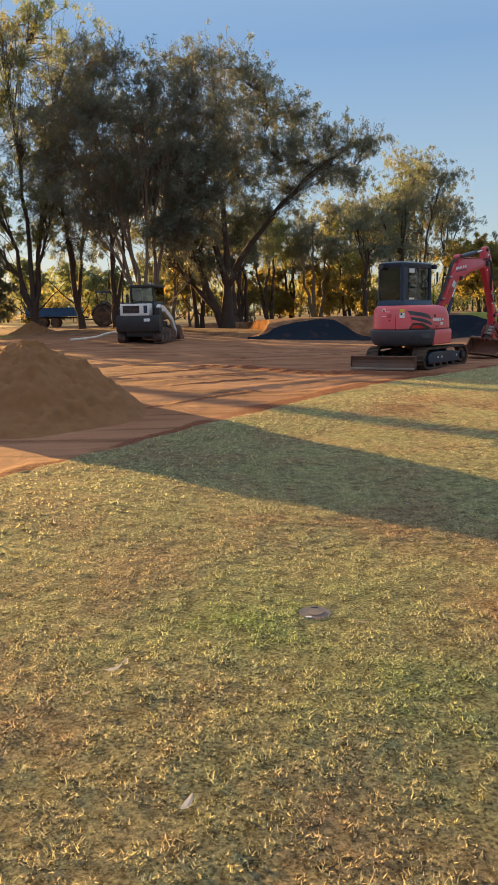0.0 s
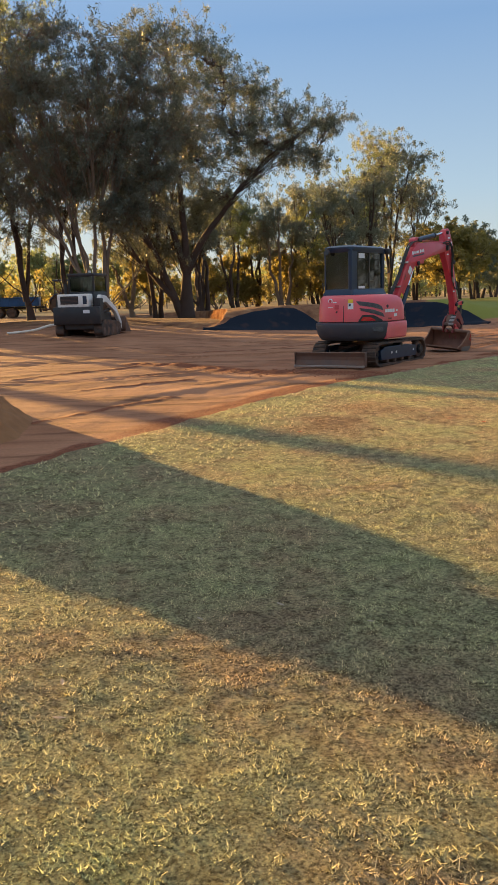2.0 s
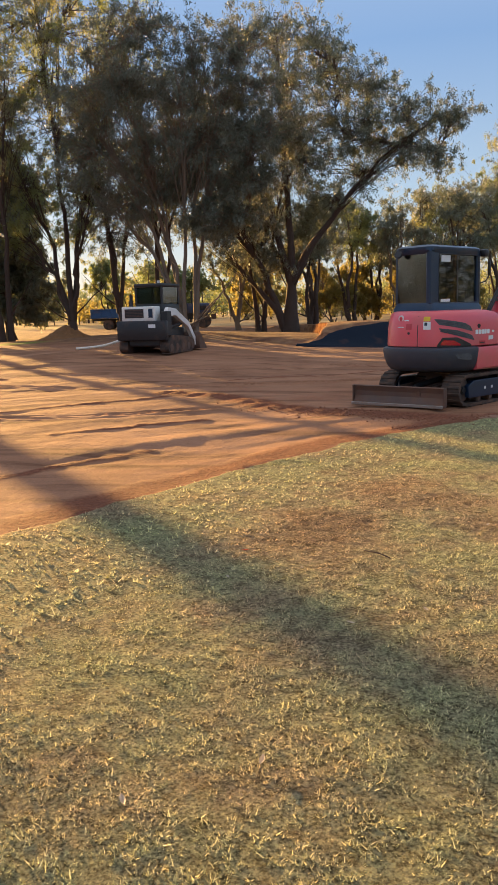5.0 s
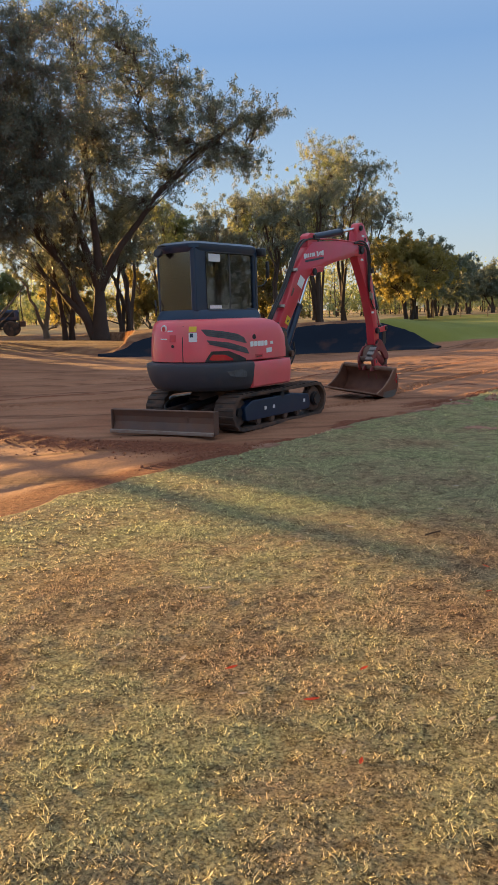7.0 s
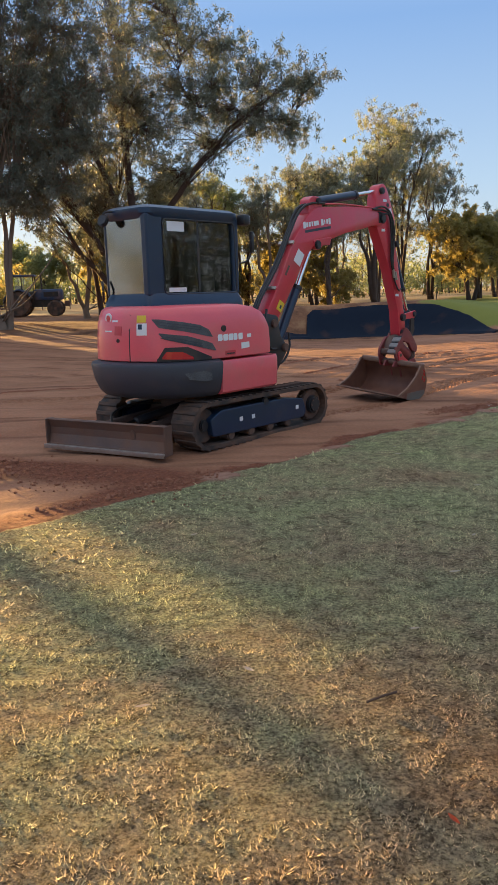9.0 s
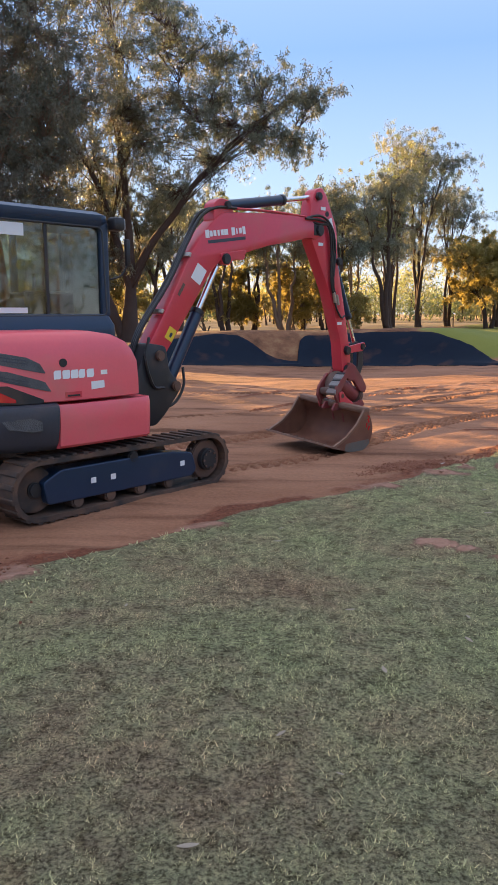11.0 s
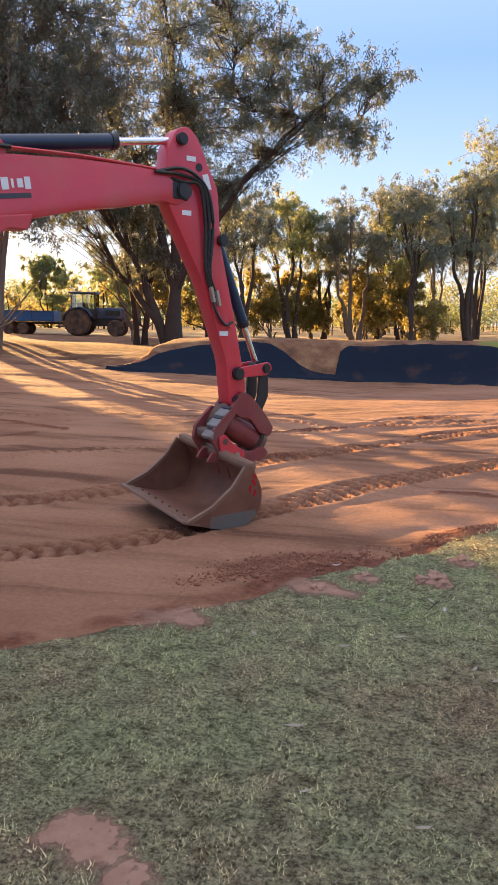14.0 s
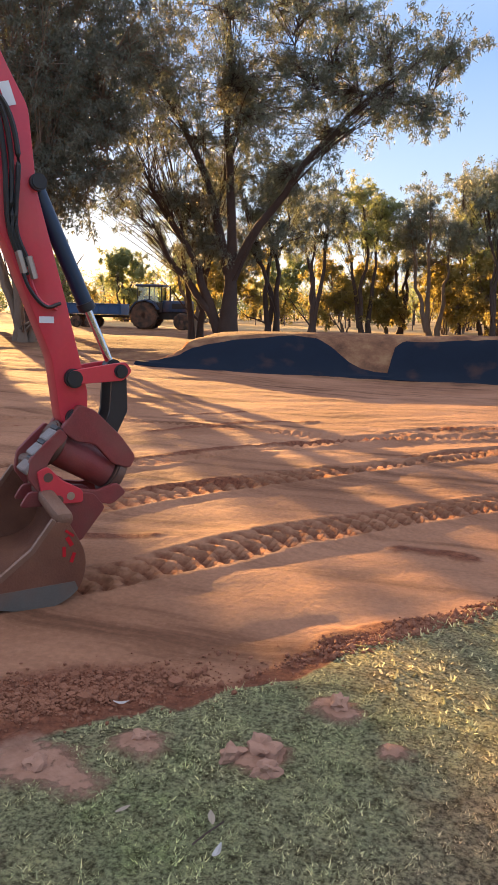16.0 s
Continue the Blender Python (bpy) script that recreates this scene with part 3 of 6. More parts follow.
def soil_marks(x, y):
    """Where the soil is churned up or has shade painted in, and where litter lies under the trees."""
    lawn, spill, green, dry, d = masks(x, y)
    lip = np.exp(-((d - 0.10) / 0.14) ** 2) * step(fractal(x * 0.9, y * 0.9, 44), 0.40, 0.58)
    u, v = (x - 7.40) * 0.80 + (y - 19.05) * 0.60, (y - 19.05) * 0.80 - (x - 7.40) * 0.60
    lip = np.maximum(lip, np.exp(-(u / 0.55) ** 2 - (v / 0.24) ** 2) * 1.1)
    ridge, _ = off_line(x, y, [(-2.1, 19.0), (-0.5, 18.0), (0.4, 16.7), (1.7, 15.7), (2.8, 15.3), (3.4, 15.1)])
    churn_shade = np.maximum(np.maximum(lip, np.exp(-(ridge / 0.45) ** 2)), windrow(x, y))
    # broad dark strip along the turf: damp churned soil with shade painted in
    churn_shade = np.maximum(churn_shade, 0.85 * step(d, -0.05, 0.1) * (1 - step(d + 0.5 * fractal(x * 0.8, y * 0.8, 57), 0.55, 1.0)) * step(y, 7, 9.5) * (1 - step(y, 14.6, 16.2)))
    for line, half, pitch in PRINTS[:2]:
        o, s = off_line(x, y, line)
        # troughs between the treads coloured darker, to stand for the shade in them
        tread = np.where(np.mod(s + np.abs(o) * 0.35, pitch) < pitch * 0.5, 0.25, 1.0)
        churn_shade = np.maximum(churn_shade, 0.75 * tread * (1 - step(np.abs(o), half, half * 1.5)) * step(fractal(s / 1.7, s * 0 + half * 10, 46), 0.30, 0.55))
    litter = step(y + 3 * fractal(x / 3, y / 3, 25) - 0.10 * np.abs(x + 8), 37, 42) * (1 - step(y, 66, 84)) * (1 - green)
    return churn_shade, litter


def height(x, y, fine=True):
    z = base_height(x, y)
    lawn, spill, green, dry, d = masks(x, y)
    near = (1 - step(np.hypot(x - 3, y - 14), 22, 36))
    z = z + lawn * near * 0.025 + lawn * near * 0.05 * (fractal(x / 1.6, y / 1.6, 41) - 0.5)
    z = z + spill * lawn * near * (0.012 + 0.045 * (fractal(x * 6, y * 9, 62, 3) - 0.4))
    if not fine:
        return z
    soil = (1 - lawn) * near
    z = z + soil * (0.06 * (fractal(x / 1.4, y / 2.6, 42) - 0.5) + 0.018 * (fractal(x * 3, y * 3, 43) - 0.5))
    # long scraped ridges left by the machines
    z = z + soil * step(y, 9, 13) * 0.085 * (fractal((0.66 * x - 0.75 * y) * 1.7 + 0.5 * fractal(x / 3, y / 3, 48), (0.75 * x + 0.66 * y) * 0.16, 49, 3) - 0.5)
    z = z + soil * windrow(x, y) * (0.006 + 0.055 * (fractal(x * 7, y * 7, 60) - 0.35))
    # crumbled lip along the turf
    lip = np.exp(-((d - 0.16) / 0.16) ** 2) * step(fractal(x * 0.9, y * 0.9, 44), 0.42, 0.62)
    z = z + near * lip * (0.015 + 0.075 * (fractal(x * 8, y * 8, 45) - 0.35))
    for line, half, pitch in PRINTS:
        o, s = off_line(x, y, line)
        w = 1 - step(np.abs(o), half * 0.8, half * 1.25)
        keep = step(fractal(s / 1.7, s * 0 + half * 10, 46), 0.30, 0.55)
        tread = np.where(np.mod(s + np.abs(o) * 0.35, pitch) < pitch * 0.5, 1.0, 0.0)
        z = z + soil * w * keep * (-0.038 + 0.060 * tread) + soil * keep * 0.025 * np.exp(-((np.abs(o) - half * 1.35) / 0.06) ** 2)
    # rough clods by the blade
    ridge, _ = off_line(x, y, [(-2.1, 19.0), (-0.5, 18.0), (0.4, 16.7), (1.7, 15.7), (2.8, 15.3), (3.4, 15.1)])
    z = z + soil * np.exp(-(ridge / 0.22) ** 2) * (0.02 + 0.12 * (fractal(x * 5, y * 5, 47) - 0.4))
    return z


def axis(*spans):
    out = [spans[0][0]]
    for a, b, s in spans:
        out += list(np.linspace(a, b, max(2, int(round((b - a) / s)) + 1))[1:])
    return np.array(out)


GX = axis((-1500, -200, 130), (-200, -60, 14), (-60, -20, 2.0), (-20, -6, 0.35), (-6, -2.5, 0.12), (-2.5, 3.5, 0.08), (3.5, 10.5, 0.047), (10.5, 20, 0.22), (20, 60, 2.0), (60, 200, 14), (200, 1500, 130))
GY = axis((-1500, -200, 130), (-200, -30, 14), (-30, -6, 1.5), (-6, -4, 0.2), (-4, 9, 0.13), (9, 14, 0.08), (14, 17, 0.05), (17, 24.5, 0.047), (24.5, 30, 0.11), (30, 50, 0.25), (50, 110, 1.0), (110, 260, 10), (260, 1500, 130))
X, Y = np.meshgrid(GX, GY)
nx, ny = len(GX), len(GY)
Z = height(X, Y)
idx = np.arange(nx * ny).reshape(ny, nx)
quads = np.stack([idx[:-1, :-1], idx[:-1, 1:], idx[1:, 1:], idx[1:, :-1]], -1).reshape(-1, 4)
me = fill("ground", np.stack([X, Y, Z], -1).reshape(-1, 3), quads, M_GROUND, True)
for key, values in zip(("lawn", "spill", "green", "dry", "churn_shade", "litter", "tone"), (*masks(X, Y)[:4], *soil_marks(X, Y), tone(X, Y))):
    a = me.attributes.new(key, "FLOAT", "POINT")
    a.data.foreach_set("value", values.ravel().astype(np.float32))
ground = tagged(new("ground", me), "reddish bare soil beside mown couch turf, marked by tyres", "ground", kind="structure")


def at(x, y, dz=0.0):
    """A point on the ground."""
    return Vector((x, y, float(height(np.array([float(x)]), np.array([float(y)]))[0]) + dz))


def liner(s0, s1, top, seed, label):
    """A black sheet with thickness on the face of the mound, between two lengths along its foot."""
    ln = np.cumsum([0] + [math.dist(a, b) for a, b in zip(FOOT, FOOT[1:])])
    ss, vs = np.linspace(s0, s1, 150), np.linspace(0, 1, 14)
    bm = bmesh.new()
    grid = []
    for s in ss:
        row = []
        px, py = np.interp(s, ln, [p[0] for p in FOOT]), np.interp(s, ln, [p[1] for p in FOOT])
        qx, qy = np.interp(s + 1.1, ln, [p[0] for p in FOOT]), np.interp(s + 1.1, ln, [p[1] for p in FOOT])
        ox, oy = np.interp(s - 1.1, ln, [p[0] for p in FOOT]), np.interp(s - 1.1, ln, [p[1] for p in FOOT])
        t = Vector((qx - ox, qy - oy)).normalized()
        reach = np.interp(s, *zip(*top)) + 0.10 * (fractal(np.array([s * 1.5]), np.array([3.0]), seed)[0] - 0.5)
        for v in vs:
            d = -0.12 + v * reach
            x, y = px - t.y * d, py + t.x * d
            z = float(base_height(np.array([x]), np.array([y]))[0])
            row.append(bm.verts.new((x, y, z - 0.05 + 0.085 * min(1, v * 5) + 0.03 * (fractal(np.array([x * 2]), np.array([y * 2]), seed + 3)[0] - 0.5))))
        grid.append(row)
    for a, b in zip(grid, grid[1:]):
        for i in range(len(a) - 1):
            bm.faces.new((a[i], b[i], b[i + 1], a[i + 1]))
    bmesh.ops.recalc_face_normals(bm, faces=bm.faces)
    bmesh.ops.solidify(bm, geom=list(bm.faces), thickness=0.06)
    return tagged(part("bunker_liner", bm, M_LINER, smooth=True), label, "bunker liner")


liner(0.75, 16.8, [(0.7, 0.20), (1.4, 0.75), (2.6, 1.30), (4.2, 1.58), (6.2, 1.75), (6.9, 1.62), (7.3, 1.30), (7.7, 0.85), (8.1, 0.58), (8.5, 0.50), (8.9, 0.46), (8.96, 1.30), (9.3, 1.62), (11.5, 1.72), (13.5, 1.66), (15.2, 1.25), (16.8, 0.3)], 61, "black rubber sheet lining the curved bunker face")


def heap(c, rx, ry, h, seed, label, turn=0.0, power=1.25):
    """A heap of loose, lumpy earth resting on the ground."""
    rings, seg = 46, 120
    u, a = np.meshgrid(np.linspace(0, 1, rings + 1), 2 * np.pi * np.arange(seg) / seg, indexing="ij")
    w = 1 + 0.30 * (fractal(2 + 1.6 * np.cos(a), 2 + 1.6 * np.sin(a), seed) - 0.5)
    lx, ly = rx * u * w * np.cos(a), ry * u * w * np.sin(a)
    x, y = c[0] + lx * math.cos(turn) - ly * math.sin(turn), c[1] + lx * math.sin(turn) + ly * math.cos(turn)
    top = h * (1 - u ** power) ** 1.1
    lumps = 0.34 * (fractal(x * 1.5, y * 1.5, seed + 5) - 0.5) + 0.24 * (fractal(x * 4, y * 4, seed + 7) - 0.5) + 0.20 * (fractal(x * 11, y * 11, seed + 9, 3) - 0.5)
    z = base_height(x, y) + top + lumps * np.minimum(1, 5 * (1 - u)) * min(1, h) - 0.03 * u
    i = np.arange((rings + 1) * seg).reshape(rings + 1, seg)
    q = np.stack([i[:-1], i[1:], np.roll(i[1:], -1, 1), np.roll(i[:-1], -1, 1)], -1).reshape(-1, 4)
    return tagged(new("soil_mound", fill("soil_mound", np.stack([x, y, z], -1).reshape(-1, 3), q, M_PILE, True)), label, "soil mound")


heap((-4.2, 9.2), 1.85, 2.5, 1.22, 71, "large brown heap of loose soil beside the turf", 0.15, 1.3)
heap((-14.0, 43.0), 1.5, 1.2, 0.62, 81, "low heap of dark soil under the trees")


# ---------- trees ----------
def limb_mesh(limbs):
    """Tapered tubes along polylines: rows of (points, first radius, last radius, sides)."""
    V, Fc, base = [], [], 0
    for pts, r0, r1, n in limbs:
        pts = np.asarray(pts)
        k = len(pts)
        tan = np.gradient(pts, axis=0)
        tan /= np.linalg.norm(tan, axis=1)[:, None] + 1e-9
        ref = np.where(np.abs(tan[:, :1]) < 0.8, np.array([[1.0, 0, 0]]), np.array([[0, 1.0, 0]]))
        u = np.cross(tan, ref)
        u /= np.linalg.norm(u, axis=1)[:, None]
        w = np.cross(tan, u)
        rad = np.linspace(0, 1, k) ** 0.8 * (r1 - r0) + r0
        a = np.arange(n) * 2 * np.pi / n
        ring = pts[:, None] + rad[:, None, None] * (np.cos(a)[None, :, None] * u[:, None] + np.sin(a)[None, :, None] * w[:, None])
        V.append(ring.reshape(-1, 3))
        i = np.arange(k - 1)[:, None] * n
        j, j2 = np.arange(n)[None], (np.arange(n)[None] + 1) % n
        Fc.append((np.stack([i + j, i + j2, i + n + j2, i + n + j], -1) + base).reshape(-1, 4))
        base += k * n
    return np.concatenate(V), np.concatenate(Fc)


def bend(p, c, q, k, rng, shake):
    """A branch line from p over c to q."""
    u = np.linspace(0, 1, k)[:, None]
    line = p * (1 - u) ** 2 + c * 2 * u * (1 - u) + q * u * u
    wob = rng.normal(0, 1, (k, 3)) * shake
    wob[0] = wob[-1] = 0
    return line + (wob + np.roll(wob, 1, 0)) / 2 * np.sin(np.pi * u)


def leaves_mesh(centres, sizes, counts, rng, length, width, droop):
    """Small pointed leaves in loose hanging sprays round the given centres."""
    ids = np.repeat(np.arange(len(centres)), counts)
    n = len(ids)
    off = rng.normal(0, 0.52, (n, 3))
    off[:, 2] -= 0.25
    p = centres[ids] + off * sizes[ids][:, None] * np.array([1, 1, 1.1])
    d = rng.normal(0, 1, (n, 3))
    d[:, 2] -= droop
    d /= np.linalg.norm(d, axis=1)[:, None]
    s = np.cross(d, rng.normal(0, 1, (n, 3)))
    s /= np.linalg.norm(s, axis=1)[:, None] + 1e-9
    ln = length * rng.uniform(0.6, 1.3, (n, 1))
    wd = width * rng.uniform(0.6, 1.3, (n, 1))
    V = np.stack([p + s * wd, p - s * wd, p + d * ln], 1).reshape(-1, 3)
    return V, np.arange(n * 3).reshape(-1, 3)


def tree(name, base, lobes, r, fork, seed, bark, leaf, label, density=1.0, length=0.175, width=0.027, droop=1.0, stems=1, sink=0.15, group="gum trees", dead=0, main=None, low=()):
    """A tree: stems that part above the fork, one limb to each lobe of the crown, twigs, and clusters of leaves at their ends.
    lobes: rows of dx, dy, height of the middle, radius."""
    rng = np.random.RandomState(seed)
    root = empty(name, Matrix.Translation(at(*base) - Vector((0, 0, sink))), label, "tree", group)
    L = np.array(lobes, float)
    limbs, centres, sizes, counts = [], [], [], []
    o = np.zeros(3)
    starts = []
    for k in range(stems):
        a = 2 * np.pi * (k + rng.random() * 0.4) / stems
        foot = np.array([math.cos(a), math.sin(a), 0]) * r * (0.9 if stems > 1 else 0)
        mean = L[:, :3].mean(0)
        top = foot * 1.6 + np.array([mean[0] * 0.12, mean[1] * 0.12, 0]) + np.array([rng.normal(0, 0.15), rng.normal(0, 0.15), fork * rng.uniform(0.85, 1.15)])
        flare = foot.copy()
        flare[2] = -0.1
        limbs.append((bend(flare, (foot + top) / 2, top, 6, rng, 0.03), r * (1.3 if stems == 1 else 0.95), r * (0.52 if stems == 1 else 0.5), 12))
        starts.append(top)
    grown = []
    order = sorted(range(len(L)), key=lambda i: np.linalg.norm(L[i, :3] - starts[0]))
    first = max(3, len(L) // 4)
    main = set(main or (sorted(order[-2 * first:], key=lambda i: L[i, 0])[::2] if len(L) > 6 else order[:3]))
    for i in sorted(main, key=order.index) + [i for i in order if i not in main]:
        x, y, z, size = L[i]
        q = np.array([x, y, z])
        spots = [(np.linalg.norm(q - ln[k]) * (1.0 if ln[k][2] < z - 0.5 else 1.8), ln[k], rr[k], ln[min(k + 1, len(ln) - 1)] - ln[k]) for ln, rr in grown for k in range(3, len(ln) - 1)]
        p0 = min(starts, key=lambda s: np.linalg.norm(q[:2] - s[:2] * 6))
        if i in main or not spots:
            p, r0 = p0 - np.array([0, 0, min(0.6, p0[2] * 0.55)]), r * ((0.62 if stems == 1 else 0.5) if len(main) > 3 else 0.66)
            if i in low:
                p = np.array([np.sign(x) * r * 0.7, 0.0, 0.15])
            c = p + (q - p) * np.array([0.30, 0.30, 0.55]) + rng.normal(0, 0.3, 3)
        else:
            _, p, rp, way = min(spots, key=lambda v: v[0])
            r0 = max(0.035, rp * 0.62)
            c = p + way * 2.0 + (q - p) * 0.25
        line = bend(p, c, q, 13, rng, 0.19)
        rad = np.linspace(0, 1, 13) ** 0.8 * (0.03 - r0) + r0
        grown.append((line, rad))
        limbs.append((line, r0, 0.03, 8))
        for _ in range(int((12 + size * 13) * density)):
            d = rng.normal(0, 1, 3)
            d /= np.linalg.norm(d)
            end = q + d * size * rng.uniform(0.25, 1.45) * np.array([1.2, 1.2, 0.85])
            st = line[rng.randint(5, 13)]
            mid = (st + end) / 2 + np.array([0, 0, 0.18 * size])
            sub = bend(st, mid, end, 6, rng, 0.07)
            limbs.append((sub[[0, 2, 4, 5]], 0.018 + 0.006 * size, 0.004, 3))
            for at_twig, full in ((5, 1.0), (4, 0.8), (3, 0.45)):
                if rng.random() < full:
                    centres.append(sub[at_twig] + rng.normal(0, 0.12, 3))
                    sizes.append(rng.uniform(0.20, 0.46) * (0.50 + 0.13 * size))
                    counts.append(int(50 * full * rng.uniform(0.3, 1.5)))
    for _ in range(dead):
        st = starts[rng.randint(len(starts))] * rng.uniform(0.5, 1.0)
        a = rng.uniform(0, 6.28)
        end = st + np.array([math.cos(a), math.sin(a), rng.uniform(0.5, 1.4)]) * rng.uniform(1.2, 2.5)
        limbs.append((bend(st, (st + end) / 2 + np.array([0, 0, -0.2]), end, 7, rng, 0.08), 0.06, 0.012, 5))
    trunk = new("trunk", fill("trunk", *limb_mesh(limbs), bark, True))
    trunk.parent = root
    crown = new("crown", fill("crown", *leaves_mesh(np.array(centres), np.array(sizes), counts, rng, length, width, droop), leaf))
    crown.parent = root
    return root


def random_lobes(rng, n, low, high, spread, size):
    out = []
    for k in range(n):
        z = rng.uniform(low, high)
        a, d = rng.uniform(0, 6.28), spread * rng.uniform(0.15, 1.0) * (1.1 - 0.6 * abs((z - low) / (high - low) - 0.45))
        out.append((d * math.cos(a), d * math.sin(a), z, size * rng.uniform(0.75, 1.25)))
    return out


# the great gum behind the bunker: low fork, long limbs reaching out to both sides
tree("gum_tree", (-2.6, 51.8), [(1.13 * x, y, 1.13 * z, 1.12 * r) for x, y, z, r in
                                [(-0.6, 0, 16.3, 1.6), (1.2, 0.6, 15.4, 1.7), (-2.6, 0.6, 15.2, 1.8), (2.7, -0.4, 13.2, 1.8), (-4.2, 0.0, 12.6, 2.0), (0.2, -1.0, 12.6, 2.1),
                                 (4.1, 0.2, 11.4, 1.7), (2.6, 0.3, 11.0, 1.8), (4.6, 0.4, 12.8, 1.3), (4.2, 0.0, 9.8, 1.5), (1.9, 0.4, 14.2, 1.7), (-2.2, -1.2, 10.6, 2.2), (5.9, -0.6, 11.4, 1.5), (7.4, -0.8, 10.6, 1.4), (8.5, -0.8, 11.0, 1.0), (7.9, -0.4, 9.0, 0.9), (5.8, -0.2, 9.2, 1.2), (3.4, 0.9, 8.4, 1.7),
                                 (1.2, -0.6, 8.8, 1.9), (-4.8, -0.8, 8.8, 2.1), (2.0, 0.8, 6.8, 1.4), (-5.2, 0.2, 6.2, 1.5), (-1.6, 1.6, 8.2, 1.7), (0.4, 1.6, 10.4, 1.8), (-3.2, 0.6, 6.0, 1.1)]],
     0.46, 3.6, 3, M_DARKBARK, M_LEAF, "tall spreading gum tree with dark forked trunks", 1.45, dead=2, main=(0, 4, 13, 19, 21), low=(19, 21))
tree("gum_tree", (-6.6, 40.6), [(1.08 * x, y, 1.08 * z, 1.08 * r) for x, y, z, r in [(-3.2, 0.5, 12.8, 1.8), (-1.4, 0.2, 13.2, 1.7), (0.6, 0.4, 12.8, 1.6), (-4.4, 0, 10.6, 1.9), (-2.2, -0.8, 10.8, 2.0), (0.2, -0.6, 10.6, 1.9), (2.2, 0.2, 10.8, 1.6),
                                (-4.4, 0.3, 8.2, 1.8), (-1.8, 0.4, 8.4, 1.9), (0.8, 0.2, 8.4, 1.8), (2.8, -0.2, 8.2, 1.5), (-3.4, -0.4, 6.4, 1.3), (1.8, 0.8, 6.6, 1.2), (-0.8, 0.6, 6.4, 1.2), (3.0, 0.2, 6.9, 1.4), (3.9, 0.0, 8.7, 1.5), (3.6, 0.3, 10.6, 1.4), (2.6, 0.1, 12.4, 1.4), (1.7, 0.0, 4.8, 0.9), (2.8, 0.3, 5.6, 1.1), (0.7, -0.4, 5.4, 0.8)]],
     0.26, 0.7, 5, M_BARK, M_LEAFDARK, "dense dark gum tree with several slender stems", 1.5, stems=4, dead=4, main=(0, 2, 3, 5, 6, 8, 11))
tree("gum_tree", (-14.3, 45.0), [(-1.0, 0, 18.0, 1.9), (1.4, 0.4, 18.6, 1.8), (3.2, 0.3, 17.0, 1.7), (-2.6, 0, 16.0, 2.0), (0.6, -0.5, 15.6, 2.1), (3.4, 0, 14.2, 1.8), (-1.6, 0.4, 13.2, 2.0), (1.8, 0.4, 12.2, 1.9),
                                 (-3.4, 0, 11.2, 1.9), (0.0, 0.3, 10.2, 1.9), (-2.0, 0.2, 8.0, 1.8), (1.6, 0, 8.0, 1.5), (-3.2, 0.3, 6.4, 1.3), (0.4, 0.5, 6.0, 1.1)],
     0.30, 1.2, 7, M_DARKBARK, M_LEAFOLIVE, "tall olive-green gum tree with a forked trunk", 1.25, dead=3, main=(0, 2, 8, 11, 12))
tree("gum_tree", (-11.6, 46.0), random_lobes(np.random.RandomState(4), 11, 5.0, 13.5, 2.8, 1.6), 0.24, 2.2, 8, M_DARKBARK, M_LEAF, "middle-sized gum tree with a dark trunk", 1.0, dead=3)
tree("gum_tree", (-9.2, 45.5), random_lobes(np.random.RandomState(14), 12, 4.8, 14.5, 2.8, 1.7), 0.22, 1.6, 9, M_DARKBARK, M_LEAFDARK, "middle-sized dark gum tree with twin trunks", 1.05, stems=2, dead=3)
tree("gum_tree", (-17.8, 44.0), random_lobes(np.random.RandomState(24), 12, 5.0, 17.0, 3.2, 1.8), 0.28, 1.6, 10, M_DARKBARK, M_LEAFGREY, "tall gum tree at the end of the row", 1.0, stems=2, dead=2)
tree("gum_tree", (-4.7, 53.0), random_lobes(np.random.RandomState(34), 10, 4.5, 13.0, 3.4, 1.7), 0.24, 1.6, 12, M_DARKBARK, M_LEAFDARK, "dark gum tree standing behind the others", 0.9, stems=2, dead=3)
# trees between and behind the bunker
back_row = [(-7.3, 60.0, 0.24, 10.0), (-1.5, 56.0, 0.26, 8.6), (-2.6, 71.0, 0.34, 11.0), (0.9, 74.0, 0.30, 11.5), (2.9, 78.0, 0.28, 12.0), (5.6, 75.5, 0.32, 10.5), (7.2, 82.0, 0.26, 12.5), (9.3, 80.5, 0.24, 11.0),
            (9.8, 70.5, 0.22, 10.5), (14.4, 77.0, 0.40, 12.0), (12.4, 92.0, 0.28, 15.0), (16.2, 90.0, 0.30, 17.5), (19.4, 92.0, 0.34, 18.0), (22.8, 94.0, 0.28, 14.5), (17.8, 104.0, 0.28, 14.0)]
for k, (x, y, r, h) in enumerate(back_row):
    rng = np.random.RandomState(100 + k)
    h *= 1.08
    tree("gum_tree", (x, y), random_lobes(rng, 12 if h > 13 else 10, h * 0.44, h * 0.95, h * 0.24, h * 0.105), r, h * 0.10, 110 + k, M_DARKBARK if k % 5 else M_BARK,
         (M_LEAF, M_LEAFGREY, M_LEAFGREY, M_LEAFOLIVE)[k % 4], "gum tree with a branching trunk in dry grass", 0.68, 0.21, 0.033, stems=1 + (k % 2), dead=2)
    if k in (0, 2, 3, 6, 8, 5):
        tree("wattle_bush", (x + rng.uniform(-2, 2), y + 4), random_lobes(rng, 7, 1.6, 5.5, 2.4, 1.2), 0.10, 0.6, 140 + k, M_BARK, M_LEAFGOLD, "golden backlit young tree among the gums", 0.8, 0.30, 0.05, stems=3, group="young trees")
